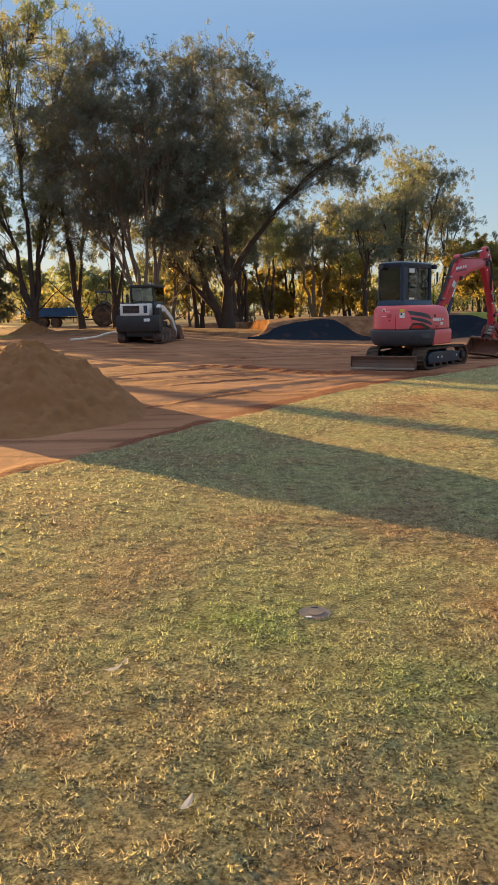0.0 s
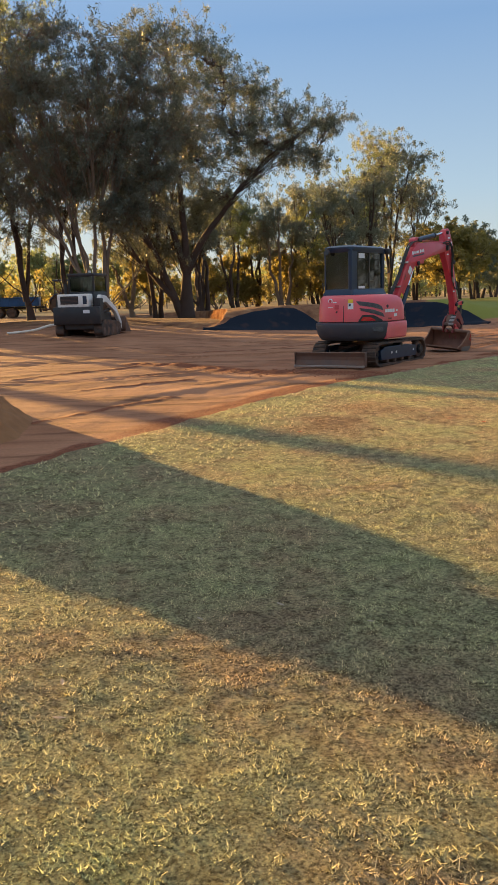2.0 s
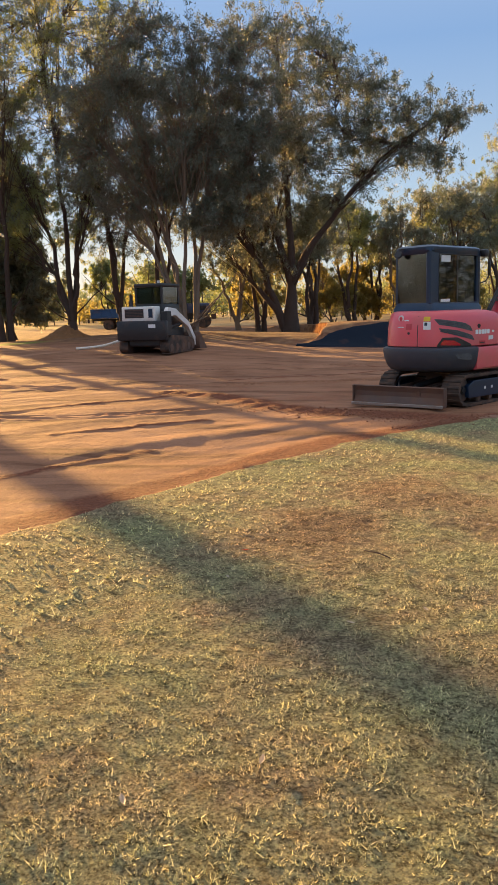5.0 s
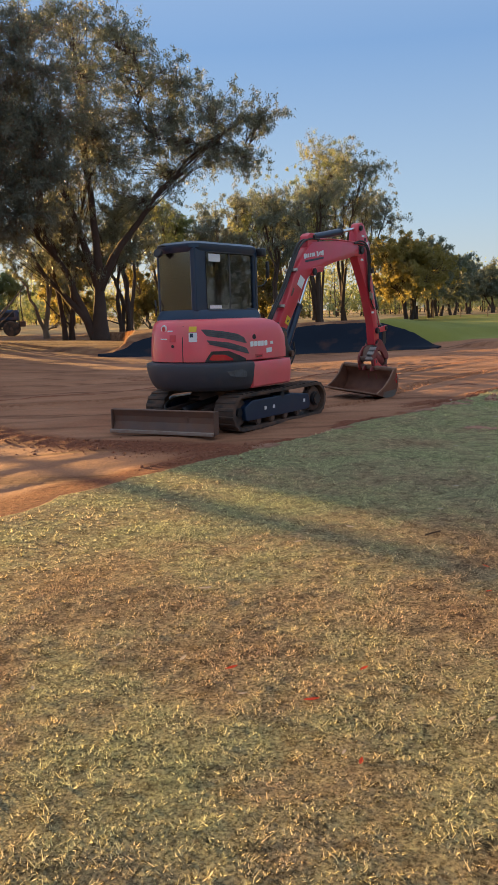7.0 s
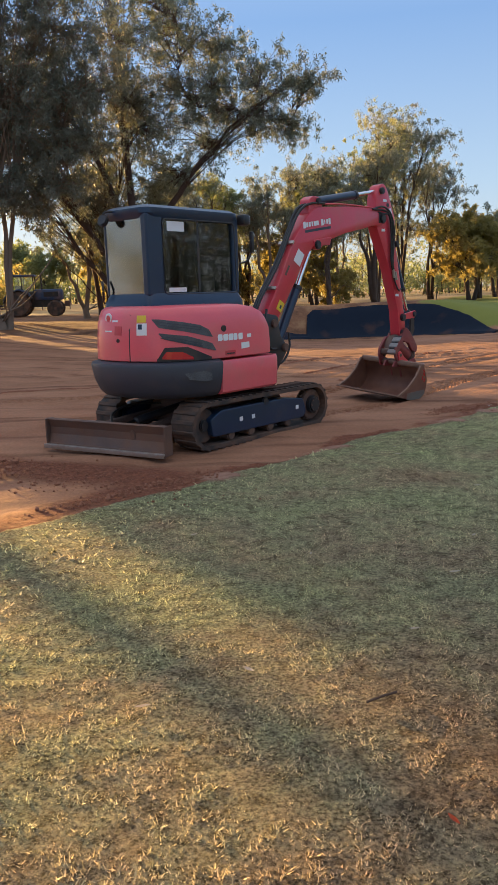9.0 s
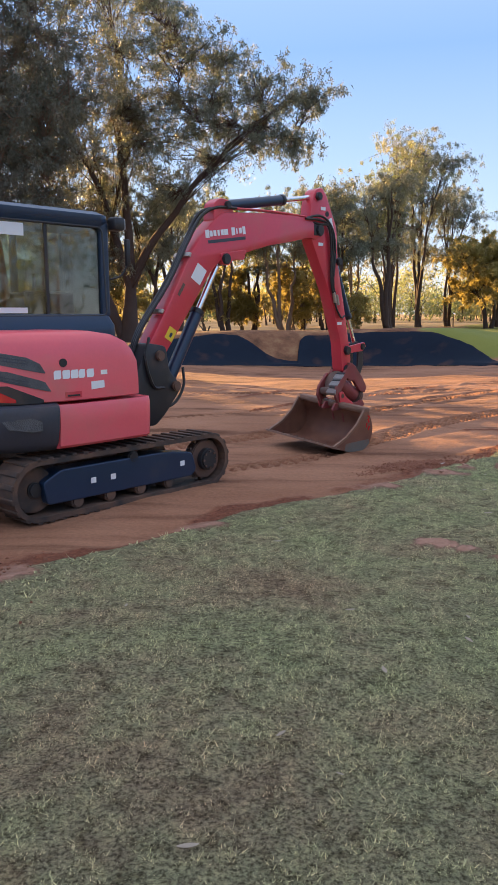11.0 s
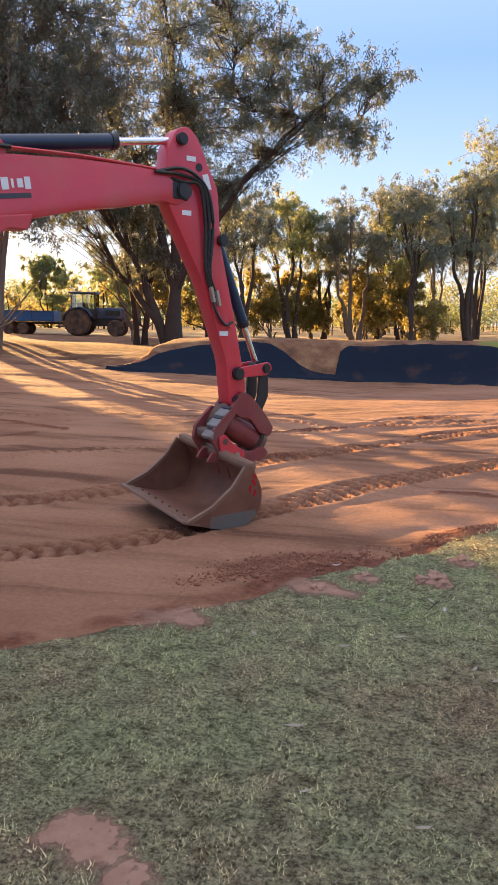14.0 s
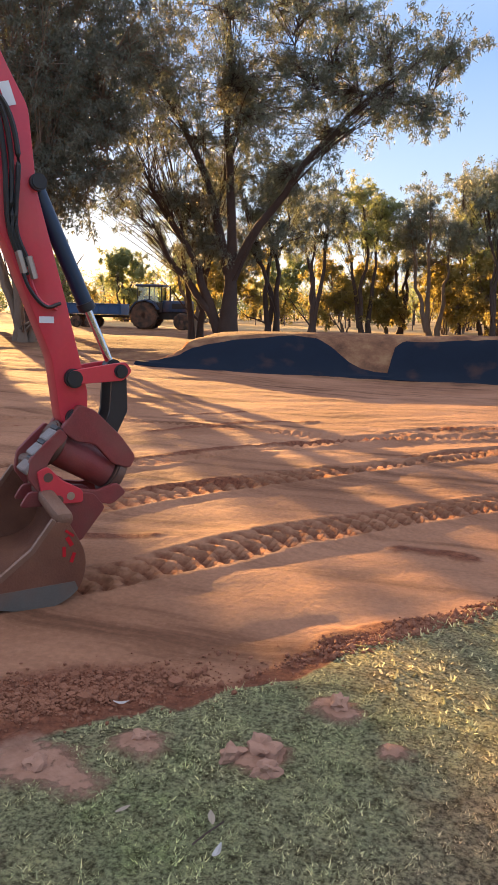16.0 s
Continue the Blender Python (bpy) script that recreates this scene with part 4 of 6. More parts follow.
# trees along the sunward edge, whose shade falls in strips over the turf
for k, (x, y, r, fork, lobes) in enumerate([(-31.3, 45.6, 0.46, 7.0, [(0, 0, 11, 2.0), (1.5, 0.5, 10, 1.6), (-1.5, 0, 12, 1.8), (0.5, -1, 13.5, 1.8)]),
                                            (-27.9, 48.5, 0.27, 7.0, [(0, 0, 10.5, 1.6), (1.2, 0.6, 11.5, 1.6), (-1.2, -0.4, 12.5, 1.6)]),
                                            (-24.5, 47.8, 0.27, 1.2, [(0, 0, 3.0, 0.9), (0.2, 0.2, 4.4, 0.95), (-0.2, -0.1, 5.8, 0.95), (0.1, 0.1, 7.2, 0.95), (0, 0, 8.6, 0.95), (0.1, 0, 10.0, 0.9)]),
                                            (-19.9, 49.0, 0.34, 1.0, [(0.9, 0.7, 2.2, 1.3), (-0.9, -0.7, 2.2, 1.3), (0.9, 0.7, 4.2, 1.6), (-0.9, -0.7, 4.2, 1.6), (0.9, 0.7, 6.2, 1.6), (-0.9, -0.7, 6.2, 1.6), (0.9, 0.7, 8.2, 1.5), (-0.9, -0.7, 8.2, 1.5), (0.3, 0.2, 10, 1.5), (-0.3, 0, 11.8, 1.3)])]):
    tree("gum_tree", (x, y), lobes, r, fork, 320 + k, M_DARKBARK, M_LEAF, "gum tree in the row beside the course", (1.2, 1.2, 2.5, 2.2)[k], 0.30, 0.06)
# scattered gums across the dry field
for k, (x, y, h) in enumerate([(-30.0, 98.0, 8.5), (-36.0, 92.0, 7.5), (-42.0, 100.0, 8.5), (-47.0, 108.0, 9.0), (-25.0, 106.0, 9.0), (-20.0, 99.0, 7.5), (-14.0, 108.0, 9.0)]):
    rng = np.random.RandomState(260 + k)
    tree("gum_tree", (x, y), random_lobes(rng, 9, h * 0.34, h * 0.9, h * 0.34, h * 0.15), 0.2, h * 0.14, 270 + k, M_DARKBARK, M_LEAFOLIVE, "olive gum tree standing in the dry field", 0.7, 0.34, 0.055, stems=2)
# rounded trees along the far fairway
for k, (x, y, h) in enumerate([(24.5, 84.0, 9.2), (27.5, 92.0, 10.0), (31.0, 98.0, 9.4), (34.5, 106.0, 9.0), (39.0, 114.0, 8.6), (44.0, 122.0, 8.6), (50.0, 128.0, 8.4), (58.0, 140.0, 9.0)]):
    rng = np.random.RandomState(200 + k)
    tree("round_gum_tree", (x, y), random_lobes(rng, 13, h * 0.30, h * 0.84, h * 0.38, h * 0.16), 0.30, h * 0.16, 210 + k, M_DARKBARK, M_LEAFGOLD if k == 0 else M_LEAF,
         "rounded gum tree with a full crown along the fairway", 0.9, 0.40, 0.06, droop=0.4, stems=2, group="fairway trees")

def scrub(name, n, x0, x1, y0, y1, h0, h1, leaf, seed, label):
    """A belt of far bushes and small trees, as clusters of leaves over short stems."""
    rng = np.random.RandomState(seed)
    cs, ss, ct, limbs = [], [], [], []
    for _ in range(n):
        x, y, h = rng.uniform(x0, x1), rng.uniform(y0, y1), rng.uniform(h0, h1)
        z = float(base_height(np.array([x]), np.array([y]))[0])
        limbs.append((np.array([[x, y, z - 0.2], [x + rng.normal(0, 0.2), y, z + h * 0.4], [x + rng.normal(0, 0.4), y, z + h * 0.8]]), 0.16, 0.04, 5))
        for _ in range(9):
            cs.append((x + rng.normal(0, h * 0.26), y + rng.normal(0, h * 0.26), z + h * rng.uniform(0.22, 0.95)))
            ss.append(h * rng.uniform(0.10, 0.22))
            ct.append(int(44 * rng.uniform(0.5, 1.4)))
    V, Fq = leaves_mesh(np.array(cs), np.array(ss), ct, rng, 0.7, 0.13, 0.4)
    W, Fw = limb_mesh(limbs)
    tagged(new(name, fill(name, V, Fq, leaf)), label, "bushes", kind="stuff")
    tagged(new("far_stems", fill("far_stems", W, Fw, M_DARKBARK, True)), "dark stems of the far scrub", "stems", kind="stuff")


scrub("far_scrub", 260, -150, 80, 135, 200, 4, 11, M_LEAFOLIVE, 401, "distant belt of olive scrub beyond the dry field")
scrub("far_woodland", 160, -240, 260, 230, 320, 8, 15, M_LEAFGREY, 402, "distant grey-green woodland on the horizon")
scrub("near_bushes", 20, -60, 8, 98, 122, 2.0, 6.0, M_LEAFGOLD, 403, "sunlit bushes in the dry field")
scrub("woodland_beside", 80, 55, 85, -60, 60, 9, 15, M_LEAF, 405, "belt of gum woodland beside the course")
scrub("woodland_opposite", 100, -63, -56, -50, 15.5, 7, 12, M_LEAF, 406, "belt of gum woodland across the course")
scrub("woodland_behind", 80, -10, 90, -75, -40, 9, 15, M_LEAF, 404, "belt of gum woodland on the far side of the course")


# ---------- fence in the field ----------
def field_fence():
    f = empty("wire_fence", Matrix.Translation((0, 0, 0)), "low post and wire fence across the dry field", "fence")
    pts = []
    me = None
    for k in range(34):
        x = -62 + k * 3.4
        y = 96 + 4 * math.sin(k * 0.2)
        p = at(x, y, -0.2)
        pts.append(p)
        if me is None:
            bm = rod((0, 0, 0), (0, 0, 1.35), 0.06, n=8, cap=0.01)
            post = part("post", bm, M_TIMBER, f)
            me = post.data
        else:
            post = new("post", me)
            post.parent = f
        post.location = p
    for h in (0.45, 0.8, 1.15):
        part("wire", hose([p + Vector((0, 0, h + 0.2)) for p in pts[::3]], 0.012, n=4, per=3), M_STEEL, f)


field_fence()


# ---------- excavator ----------
def excavator():
    """Compact crawler excavator. Its own axes: x to its right, y to its front, z up."""
    e = empty("excavator", pose(3.94, 17.78, 0.075, 0, 0, -40), "faded red crawler excavator with dark cab on bare soil", "excavator")

    # crawlers
    def stadium(a, b, r, z, n=12, top=0.0):
        out = [(b + r * math.sin(t), z - r * math.cos(t)) for t in np.linspace(0, math.pi, n)]
        return out + [(a - r * math.sin(t), z + r * math.cos(t) + top * 0) for t in np.linspace(0, math.pi, n)]

    for side in (-1, 1):
        xo, xi = side * 0.85, side * 0.50
        x0, x1 = min(xo, xi), max(xo, xi)
        a, b, r, z = -1.18, 0.82, 0.27, 0.275
        outer, inner = stadium(a, b, r, z), stadium(a, b, r - 0.045, z)
        bm = bmesh.new()
        rings = [[bm.verts.new((x, y, zz)) for y, zz in prof] for x, prof in ((x0, outer), (x1, outer), (x1, inner), (x0, inner))]
        k = len(outer)
        for p, q in zip(rings, rings[1:] + rings[:1]):
            for i in range(k):
                bm.faces.new((p[i], p[(i + 1) % k], q[(i + 1) % k], q[i]))
        bmesh.ops.recalc_face_normals(bm, faces=bm.faces)
        belt = part("rubber_track", bm, M_RUBBER, e, "dusty rubber crawler track")
        # lugs
        path, run = outer + outer[:1], [0.0]
        for p, q in zip(path, path[1:]):
            run.append(run[-1] + math.dist(p, q))
        count = 48
        lug = None
        for j in range(count):
            s = run[-1] * j / count
            i = max(q for q in range(len(run)) if run[q] <= s)
            i = min(i, len(path) - 2)
            u = (s - run[i]) / max(1e-6, run[i + 1] - run[i])
            y = path[i][0] + (path[i + 1][0] - path[i][0]) * u
            zz = path[i][1] + (path[i + 1][1] - path[i][1]) * u
            ang = math.atan2(path[i + 1][1] - path[i][1], path[i + 1][0] - path[i][0])
            if lug is None:
                o = part("lug", box((0, 0, 0), (0.35, 0.05, 0.034), 0.008), M_RUBBER, belt)
                lug = o.data
            else:
                o = new("lug", lug)
                o.parent = belt
            o.matrix_basis = Matrix.Translation(((x0 + x1) / 2, y, zz)) @ Matrix.Rotation(ang, 4, "X")
        # frame, rollers, wheels
        xf = side * 0.72
        prof = rounded([(-1.10, 0.135), (0.60, 0.135), (0.66, 0.20), (0.60, 0.38), (0.2, 0.43), (-0.95, 0.43), (-1.14, 0.34)], 0.04)
        part("track_frame", prism(prof, xf - 0.10, xf + 0.10, 0.012), M_NAVY, e, "dusty navy steel track frame")
        for y in (-0.78, -0.42, -0.06, 0.3):
            part("roller", rod((xf - 0.09, y, 0.115), (xf + 0.09, y, 0.115), 0.065, n=18, cap=0.015), M_RUBBER, e)
        part("carrier_roller", rod((xf - 0.10, -0.15, 0.43), (xf + 0.10, -0.15, 0.43), 0.06, n=16, cap=0.012), M_BLACK, e)
        sp = rod((xf - 0.06, b, z), (xf + 0.06, b, z), 0.20, n=30, cap=0.01)
        for j in range(15):
            t = 2 * math.pi * j / 15
            sp = box((xf, b + 0.205 * math.cos(t), z + 0.205 * math.sin(t)), (0.05, 0.035, 0.03), 0.006, sp, Matrix.Rotation(t, 3, "X"))
        sprocket = part("sprocket", sp, M_STEEL, e, "dusty steel drive sprocket", True)
        part("hub", rod((xf - 0.02, b, z), (xf + side * 0.13, b, z), 0.115, n=24, cap=0.02), M_BLACK, sprocket, smooth=True)
        for j in range(8):
            t = 2 * math.pi * j / 8
            part("bolt", rod((xf + side * 0.13, b + 0.085 * math.cos(t), z + 0.085 * math.sin(t)), (xf + side * 0.142, b + 0.085 * math.cos(t), z + 0.085 * math.sin(t)), 0.012, n=6), M_STEEL, sprocket)
        idler = part("idler", rod((xf - 0.12, a, z), (xf + side * 0.02, a, z), 0.205, n=30, cap=0.015), M_RUBBER, e, "dusty steel idler wheel", True)
        part("hub", rod((xf - 0.02, a, z), (xf + side * 0.05, a, z), 0.07, n=20, cap=0.015), M_BLACK, idler, smooth=True)
        if side == 1:
            for y in (-0.62, -0.40, 0.46):
                part("sticker", box((xf + 0.104, y, 0.285), (0.004, 0.055, 0.05)), M_STICKER, e, "small white sticker")
    part("undercarriage", prism(rounded([(-0.95, 0.22), (0.6, 0.22), (0.45, 0.5), (-0.75, 0.5)], 0.05), -0.52, 0.52, 0.02), M_STEEL, e, "dusty steel undercarriage frame")
    part("slew_ring", rod((0, -0.22, 0.48), (0, -0.22, 0.64), 0.44, n=40, cap=0.01), M_STEEL, e, smooth=True)

    # blade, slightly angled
    turn = math.atan2(0.34, 1.667)
    blade_at = Matrix.Translation((-0.02, -1.97, 0.04)) @ Matrix.Rotation(turn, 4, "Z")
    prof = [(0.10, 0.0), (0.03, 0.05), (0.0, 0.15), (0.0, 0.23), (0.03, 0.32), (0.015, 0.335), (-0.03, 0.33), (-0.055, 0.24), (-0.055, 0.14), (-0.02, 0.03), (0.06, -0.02)]
    prof = [(-y, z) for y, z in prof]
    bm = prism(prof, -0.85, 0.85, 0.006)
    for x in (-0.845, 0.845):
        bm = box((x, 0.01, 0.165), (0.02, 0.14, 0.33), 0.006, bm)
    bm.transform(blade_at)
    blade = part("dozer_blade", bm, M_STEEL, e, "worn brown steel dozer blade")
    bm = box((0, -0.085, 0.015), (1.70, 0.05, 0.05), 0.006)
    bm.transform(blade_at)
    part("cutting_edge", bm, M_BRIGHT, blade)
    for x in (-0.33, 0.33):
        part("blade_arm", rod((x, -1.9, 0.24), (x * 0.9, -0.85, 0.33), 0.065, n=10), M_STEEL, blade)
    part("blade_cylinder", rod((0.02, -1.55, 0.32), (0.02, -0.75, 0.42), 0.05, n=14), M_BLACK, blade, smooth=True)
    part("cylinder_rod", rod((0.02, -1.9, 0.27), (0.02, -1.5, 0.33), 0.025, n=12), M_CHROME, blade, smooth=True)
    part("hose", hose([(-0.15, -1.0, 0.45), (-0.25, -1.35, 0.48), (-0.2, -1.7, 0.42), (-0.05, -1.85, 0.32)], 0.014), M_HOSE, blade)

    # upper body: plan outline of the engine house, from its front right corner round the rear
    plan = [(0.87, 0.02), (0.89, -0.5), (0.88, -0.95), (0.79, -1.36), (0.53, -1.65), (0.12, -1.765), (-0.27, -1.75), (-0.52, -1.64), (-0.72, -1.34), (-0.79, -0.8), (-0.78, 0.02)]
    plan = rounded(plan, 0.22, 4)

    def ring(z, inset, front):
        cx, cy = 0.03, -0.75
        return [(cx + (x - cx) * (1 - inset / 0.85), min(cy + (y - cy) * (1 - inset / 0.9), front), z) for x, y in plan]

    hood = part("engine_hood", loft([ring(1.025, 0.02, -0.07), ring(1.035, 0.0, -0.07), ring(1.16, 0.0, -0.08), ring(1.34, 0.01, -0.11), ring(1.44, 0.02, -0.16), ring(1.52, 0.035, -0.24), ring(1.585, 0.06, -0.38), ring(1.62, 0.10, -0.60), ring(1.63, 0.15, -0.75)]),
                M_RED, e, "faded red engine hood", True)
    heavy = [(x, y) for x, y in plan if y < -0.99]
    heavy = [(heavy[0][0], -0.99)] + heavy + [(heavy[-1][0], -0.99)]

    def cring(z, grow):
        return [(0.03 + (x - 0.03) * (1 + grow / 0.85), (y + 0.75) * (1 + grow / 0.9) - 0.75, z) for x, y in heavy]

    weight = part("counterweight", loft([cring(0.60, -0.12), cring(0.62, -0.05), cring(0.68, 0.0), cring(0.80, 0.045), cring(0.96, 0.075), cring(1.0, 0.065), cring(1.02, 0.0)]), M_CWEIGHT, e, "dark grey cast counterweight", True)
    part("tie_hole", rod((-0.42, -1.60, 0.80), (-0.43, -1.665, 0.80), 0.038, n=16), M_BLACK, weight)
    low = [(0.875, 0.05), (0.885, -0.45), (0.88, -0.985), (0.3, -0.985), (0.3, 0.05)]
    low = rounded(low, [0.10, 0.02, 0.0, 0.0, 0.0], 4)
    skirt = part("side_skirt", loft([[(x - 0.03, y, 0.62) for x, y in low], [(x, y, 0.645) for x, y in low], [(x + 0.014, y, 0.82) for x, y in low], [(x + 0.014, y, 0.96) for x, y in low], [(x, y, 1.0) for x, y in low]]), M_RED, e, "faded red side skirt panel", True)
    part("deck", box((-0.25, -0.38, 0.79), (1.1, 0.95, 0.36), 0.03), M_BLACK, e)

    arcs = [0.0]
    for p, q in zip(plan, plan[1:]):
        arcs.append(arcs[-1] + math.dist(p, q))

    def side_at(s, z, off):
        """A point off the hood's wall, at a length s round the plan."""
        s, z = s - 0.03, z - 0.018
        i = max(k for k in range(len(arcs) - 1) if arcs[k] <= s)
        (ax, ay), (bx_, by_) = plan[i], plan[i + 1]
        u = (s - arcs[i]) / max(1e-6, arcs[i + 1] - arcs[i])
        x, y = ax + (bx_ - ax) * u, ay + (by_ - ay) * u
        nv = Vector((ay - by_, bx_ - ax, 0)).normalized()
        inset = float(np.interp(z, [1.035, 1.16, 1.34, 1.44, 1.52, 1.585], [0, 0, 0.01, 0.02, 0.035, 0.06]))
        x, y = 0.03 + (x - 0.03) * (1 - inset / 0.85), -0.75 + (y + 0.75) * (1 - inset / 0.9)
        return Vector((x, y, z)) + nv * off

    def strip(points, thick, off):
        """A raised patch on the hood, from rows of (length round the plan, low z, high z)."""
        bm = bmesh.new()
        fine = []
        for (s0, l0, h0), (s1, l1, h1) in zip(points, points[1:]):
            n = max(1, int(abs(s1 - s0) / 0.05))
            fine += [(s0 + (s1 - s0) * k / n, l0 + (l1 - l0) * k / n, h0 + (h1 - h0) * k / n) for k in range(n)]
        fine.append(points[-1])
        rows = []
        for s, zl, zh in fine:
            zs = np.linspace(zl, zh, 4)
            rows.append([[bm.verts.new(side_at(s, zz, o)) for zz in zs] for o in (off - thick, off)])
        for a, b in zip(rows, rows[1:]):
            for lay in (0, 1):
                for i in range(3):
                    bm.faces.new((a[lay][i], b[lay][i], b[lay][i + 1], a[lay][i + 1]))
            for i in (0, 3):
                bm.faces.new((a[0][i], b[0][i], b[1][i], a[1][i]))
        for r0 in (rows[0], rows[-1]):
            for i in range(3):
                bm.faces.new((r0[0][i], r0[0][i + 1], r0[1][i + 1], r0[1][i]))
        bmesh.ops.recalc_face_normals(bm, faces=bm.faces)
        return bm

    part("vent", strip([(1.98, 1.50, 1.507), (1.90, 1.413, 1.505), (1.64, 1.372, 1.470), (1.43, 1.325, 1.430), (1.32, 1.300, 1.375), (1.275, 1.292, 1.30)], 0.014, 0.006), M_MESH, hood, "black mesh vent")
    part("vent", strip([(1.90, 1.345, 1.357), (1.85, 1.291, 1.350), (1.585, 1.225, 1.316), (1.33, 1.160, 1.240), (1.279, 1.148, 1.218), (1.235, 1.138, 1.145)], 0.014, 0.006), M_MESH, hood, "black mesh vent")
    for z0, z1 in ((1.44, 1.395), (1.47, 1.42), (1.30, 1.22), (1.325, 1.245)):
        part("vent_slat", strip([(1.88, z0, z0 + 0.006), (1.42, z1 - 0.02, z1 - 0.014)], 0.004, 0.010), M_CWEIGHT, hood)
    part("vent_surround", strip([(1.93, 1.045, 1.07), (1.84, 1.045, 1.198), (1.59, 1.045, 1.20), (1.30, 1.045, 1.075)], 0.012, 0.005), M_BLACK, hood, "black lower trim")
    part("reflector", strip([(1.87, 1.075, 1.095), (1.82, 1.072, 1.155), (1.65, 1.066, 1.148), (1.53, 1.06, 1.085)], 0.008, 0.011), M_REDLENS, hood, "long red reflector")
    part("panel_joint", strip([(2.262, 1.04, 1.56), (2.276, 1.04, 1.56)], 0.004, 0.002), M_BLACK, hood)
    part("warning_sticker", strip([(2.17, 1.475, 1.55), (2.05, 1.475, 1.55)], 0.003, 0.003), M_YELLOW, hood, "yellow warning sticker")
    part("warning_sticker", strip([(2.17, 1.335, 1.465), (2.04, 1.335, 1.465)], 0.003, 0.003), M_STICKER, hood, "white instruction sticker")
    part("sticker_print", strip([(2.15, 1.40, 1.455), (2.10, 1.40, 1.455)], 0.003, 0.005), M_NAVY, hood)
    part("fuel_cap", rod(side_at(1.108, 1.375, -0.02), side_at(1.108, 1.375, 0.008), 0.036, n=20), M_BLACK, hood)
    # maker's lettering stands as plain bars
    for k, wide in enumerate((0.055, 0.060, 0.062, 0.050, 0.062)):
        s0 = 1.20 - 0.080 * k
        part("lettering_bar", strip([(s0, 1.238, 1.298), (s0 - 0.014, 1.238, 1.312), (s0 - wide, 1.238, 1.312), (s0 - wide - 0.012, 1.252, 1.312)], 0.002, 0.003), M_STICKER, hood, "white lettering bar")
    part("lettering_bar", strip([(0.73, 1.255, 1.295), (0.66, 1.255, 1.295)], 0.002, 0.003), M_WHITE, hood, "small white lettering bar")
    part("service_sticker", strip([(0.84, 1.13, 1.20), (0.70, 1.14, 1.205)], 0.002, 0.003), M_STICKER, hood, "small pale sticker")
    part("hatch_latch", strip([(1.10, 1.072, 1.125), (0.94, 1.072, 1.125)], 0.004, 0.004), M_ARMRED, hood, "small latch recess")
    part("latch_pull", strip([(1.08, 1.085, 1.10), (0.96, 1.085, 1.10)], 0.004, 0.007), M_BLACK, hood)
    # rear of the hood
    part("badge", rod(side_at(2.63, 1.52, -0.01), side_at(2.63, 1.52, 0.006), 0.058, n=22), M_STICKER, hood, "round white badge")
    part("badge_mark", rod(side_at(2.63, 1.52, 0.0), side_at(2.63, 1.52, 0.009), 0.036, n=18), M_ARMRED, hood)
    part("lettering_bar", strip([(2.55, 1.48, 1.50), (2.45, 1.48, 1.50)], 0.002, 0.003), M_STICKER, hood)
    part("lettering_bar", strip([(2.68, 1.37, 1.385), (2.55, 1.37, 1.385)], 0.002, 0.003), M_STICKER, hood)
    part("rear_lock", strip([(2.50, 1.335, 1.435), (2.385, 1.335, 1.435)], 0.006, 0.004), M_ARMRED, hood, "red lock recess")
    part("lock_barrel", rod(side_at(2.44, 1.275, -0.01), side_at(2.44, 1.275, 0.008), 0.022, n=12), M_BLACK, hood)
    wv = strip([(1.66, 0.94, 0.952), (1.60, 0.845, 0.952), (1.42, 0.815, 0.93), (1.345, 0.82, 0.90)], 0.012, 0.070)
    part("weight_vent", wv, M_MESH, weight, "black mesh vent")

    # cab
    cx0, cx1, cy0, cy1, z0, z1 = -0.50, 0.24, -1.44, 0.08, 1.50, 2.70
    cab = part("cab", loft([[(x, y, z) for x, y in rounded([(cx1 + o, cy1 + o), (cx1 + o, cy0 - o), (cx0 - o, cy0 - o), (cx0 - o, cy1 + o)], 0.10, 4)] for z, o in ((1.0, 0.0), (1.56, 0.05), (1.66, 0.045), (1.765, 0.0))]),
               M_NAVY, e, "dark navy operator's cab", True)
    roof = [(z1 - 0.12, -0.01), (z1 - 0.06, 0.022), (z1 + 0.0, 0.018), (z1 + 0.035, -0.04), (z1 + 0.045, -0.14)]
    part("roof", loft([[(x, y, z) for x, y in rounded([(cx1 + o, cy1 + o), (cx1 + o, cy0 - o), (cx0 - o, cy0 - o), (cx0 - o, cy1 + o)], 0.13, 4)] for z, o in roof]), M_NAVY, cab, "", True)
    zb, zt = 1.74, z1 - 0.06
    for x, y, wx, wy in ((cx1 - 0.05, cy0 + 0.125, 0.10, 0.25), (cx0 + 0.025, cy0 + 0.04, 0.05, 0.08), (cx1 - 0.035, cy1 - 0.05, 0.07, 0.10), (cx0 + 0.04, cy1 - 0.05, 0.07, 0.10), (cx0 + 0.03, -0.55, 0.05, 0.08)):
        part("pillar", box((x, y, (zb + zt) / 2), (wx, wy, zt - zb), 0.02), M_NAVY, cab)
    gx, gz, gh = cx1 - 0.02, 2.165, 0.88
    part("window_pane", box((gx, -0.91, gz), (0.008, 0.62, gh)), M_GLASS, cab, "tinted rear side window")
    part("window_pane", box((gx - 0.02, -0.32, gz), (0.008, 0.66, gh)), M_GLASS, cab, "tinted sliding side window")
    part("window_divider", box((gx - 0.004, -0.62, gz), (0.02, 0.035, gh), 0.004), M_BLACK, cab)
    for zc in (2.605, 1.74):
        part("window_rail", box((gx, -0.60, zc), (0.03, 1.26, 0.05), 0.008), M_BLACK, cab)
    seal = rounded([(-1.20, 1.752), (-1.20, 2.588), (0.0, 2.588), (0.03, 1.752)], 0.07, 5)
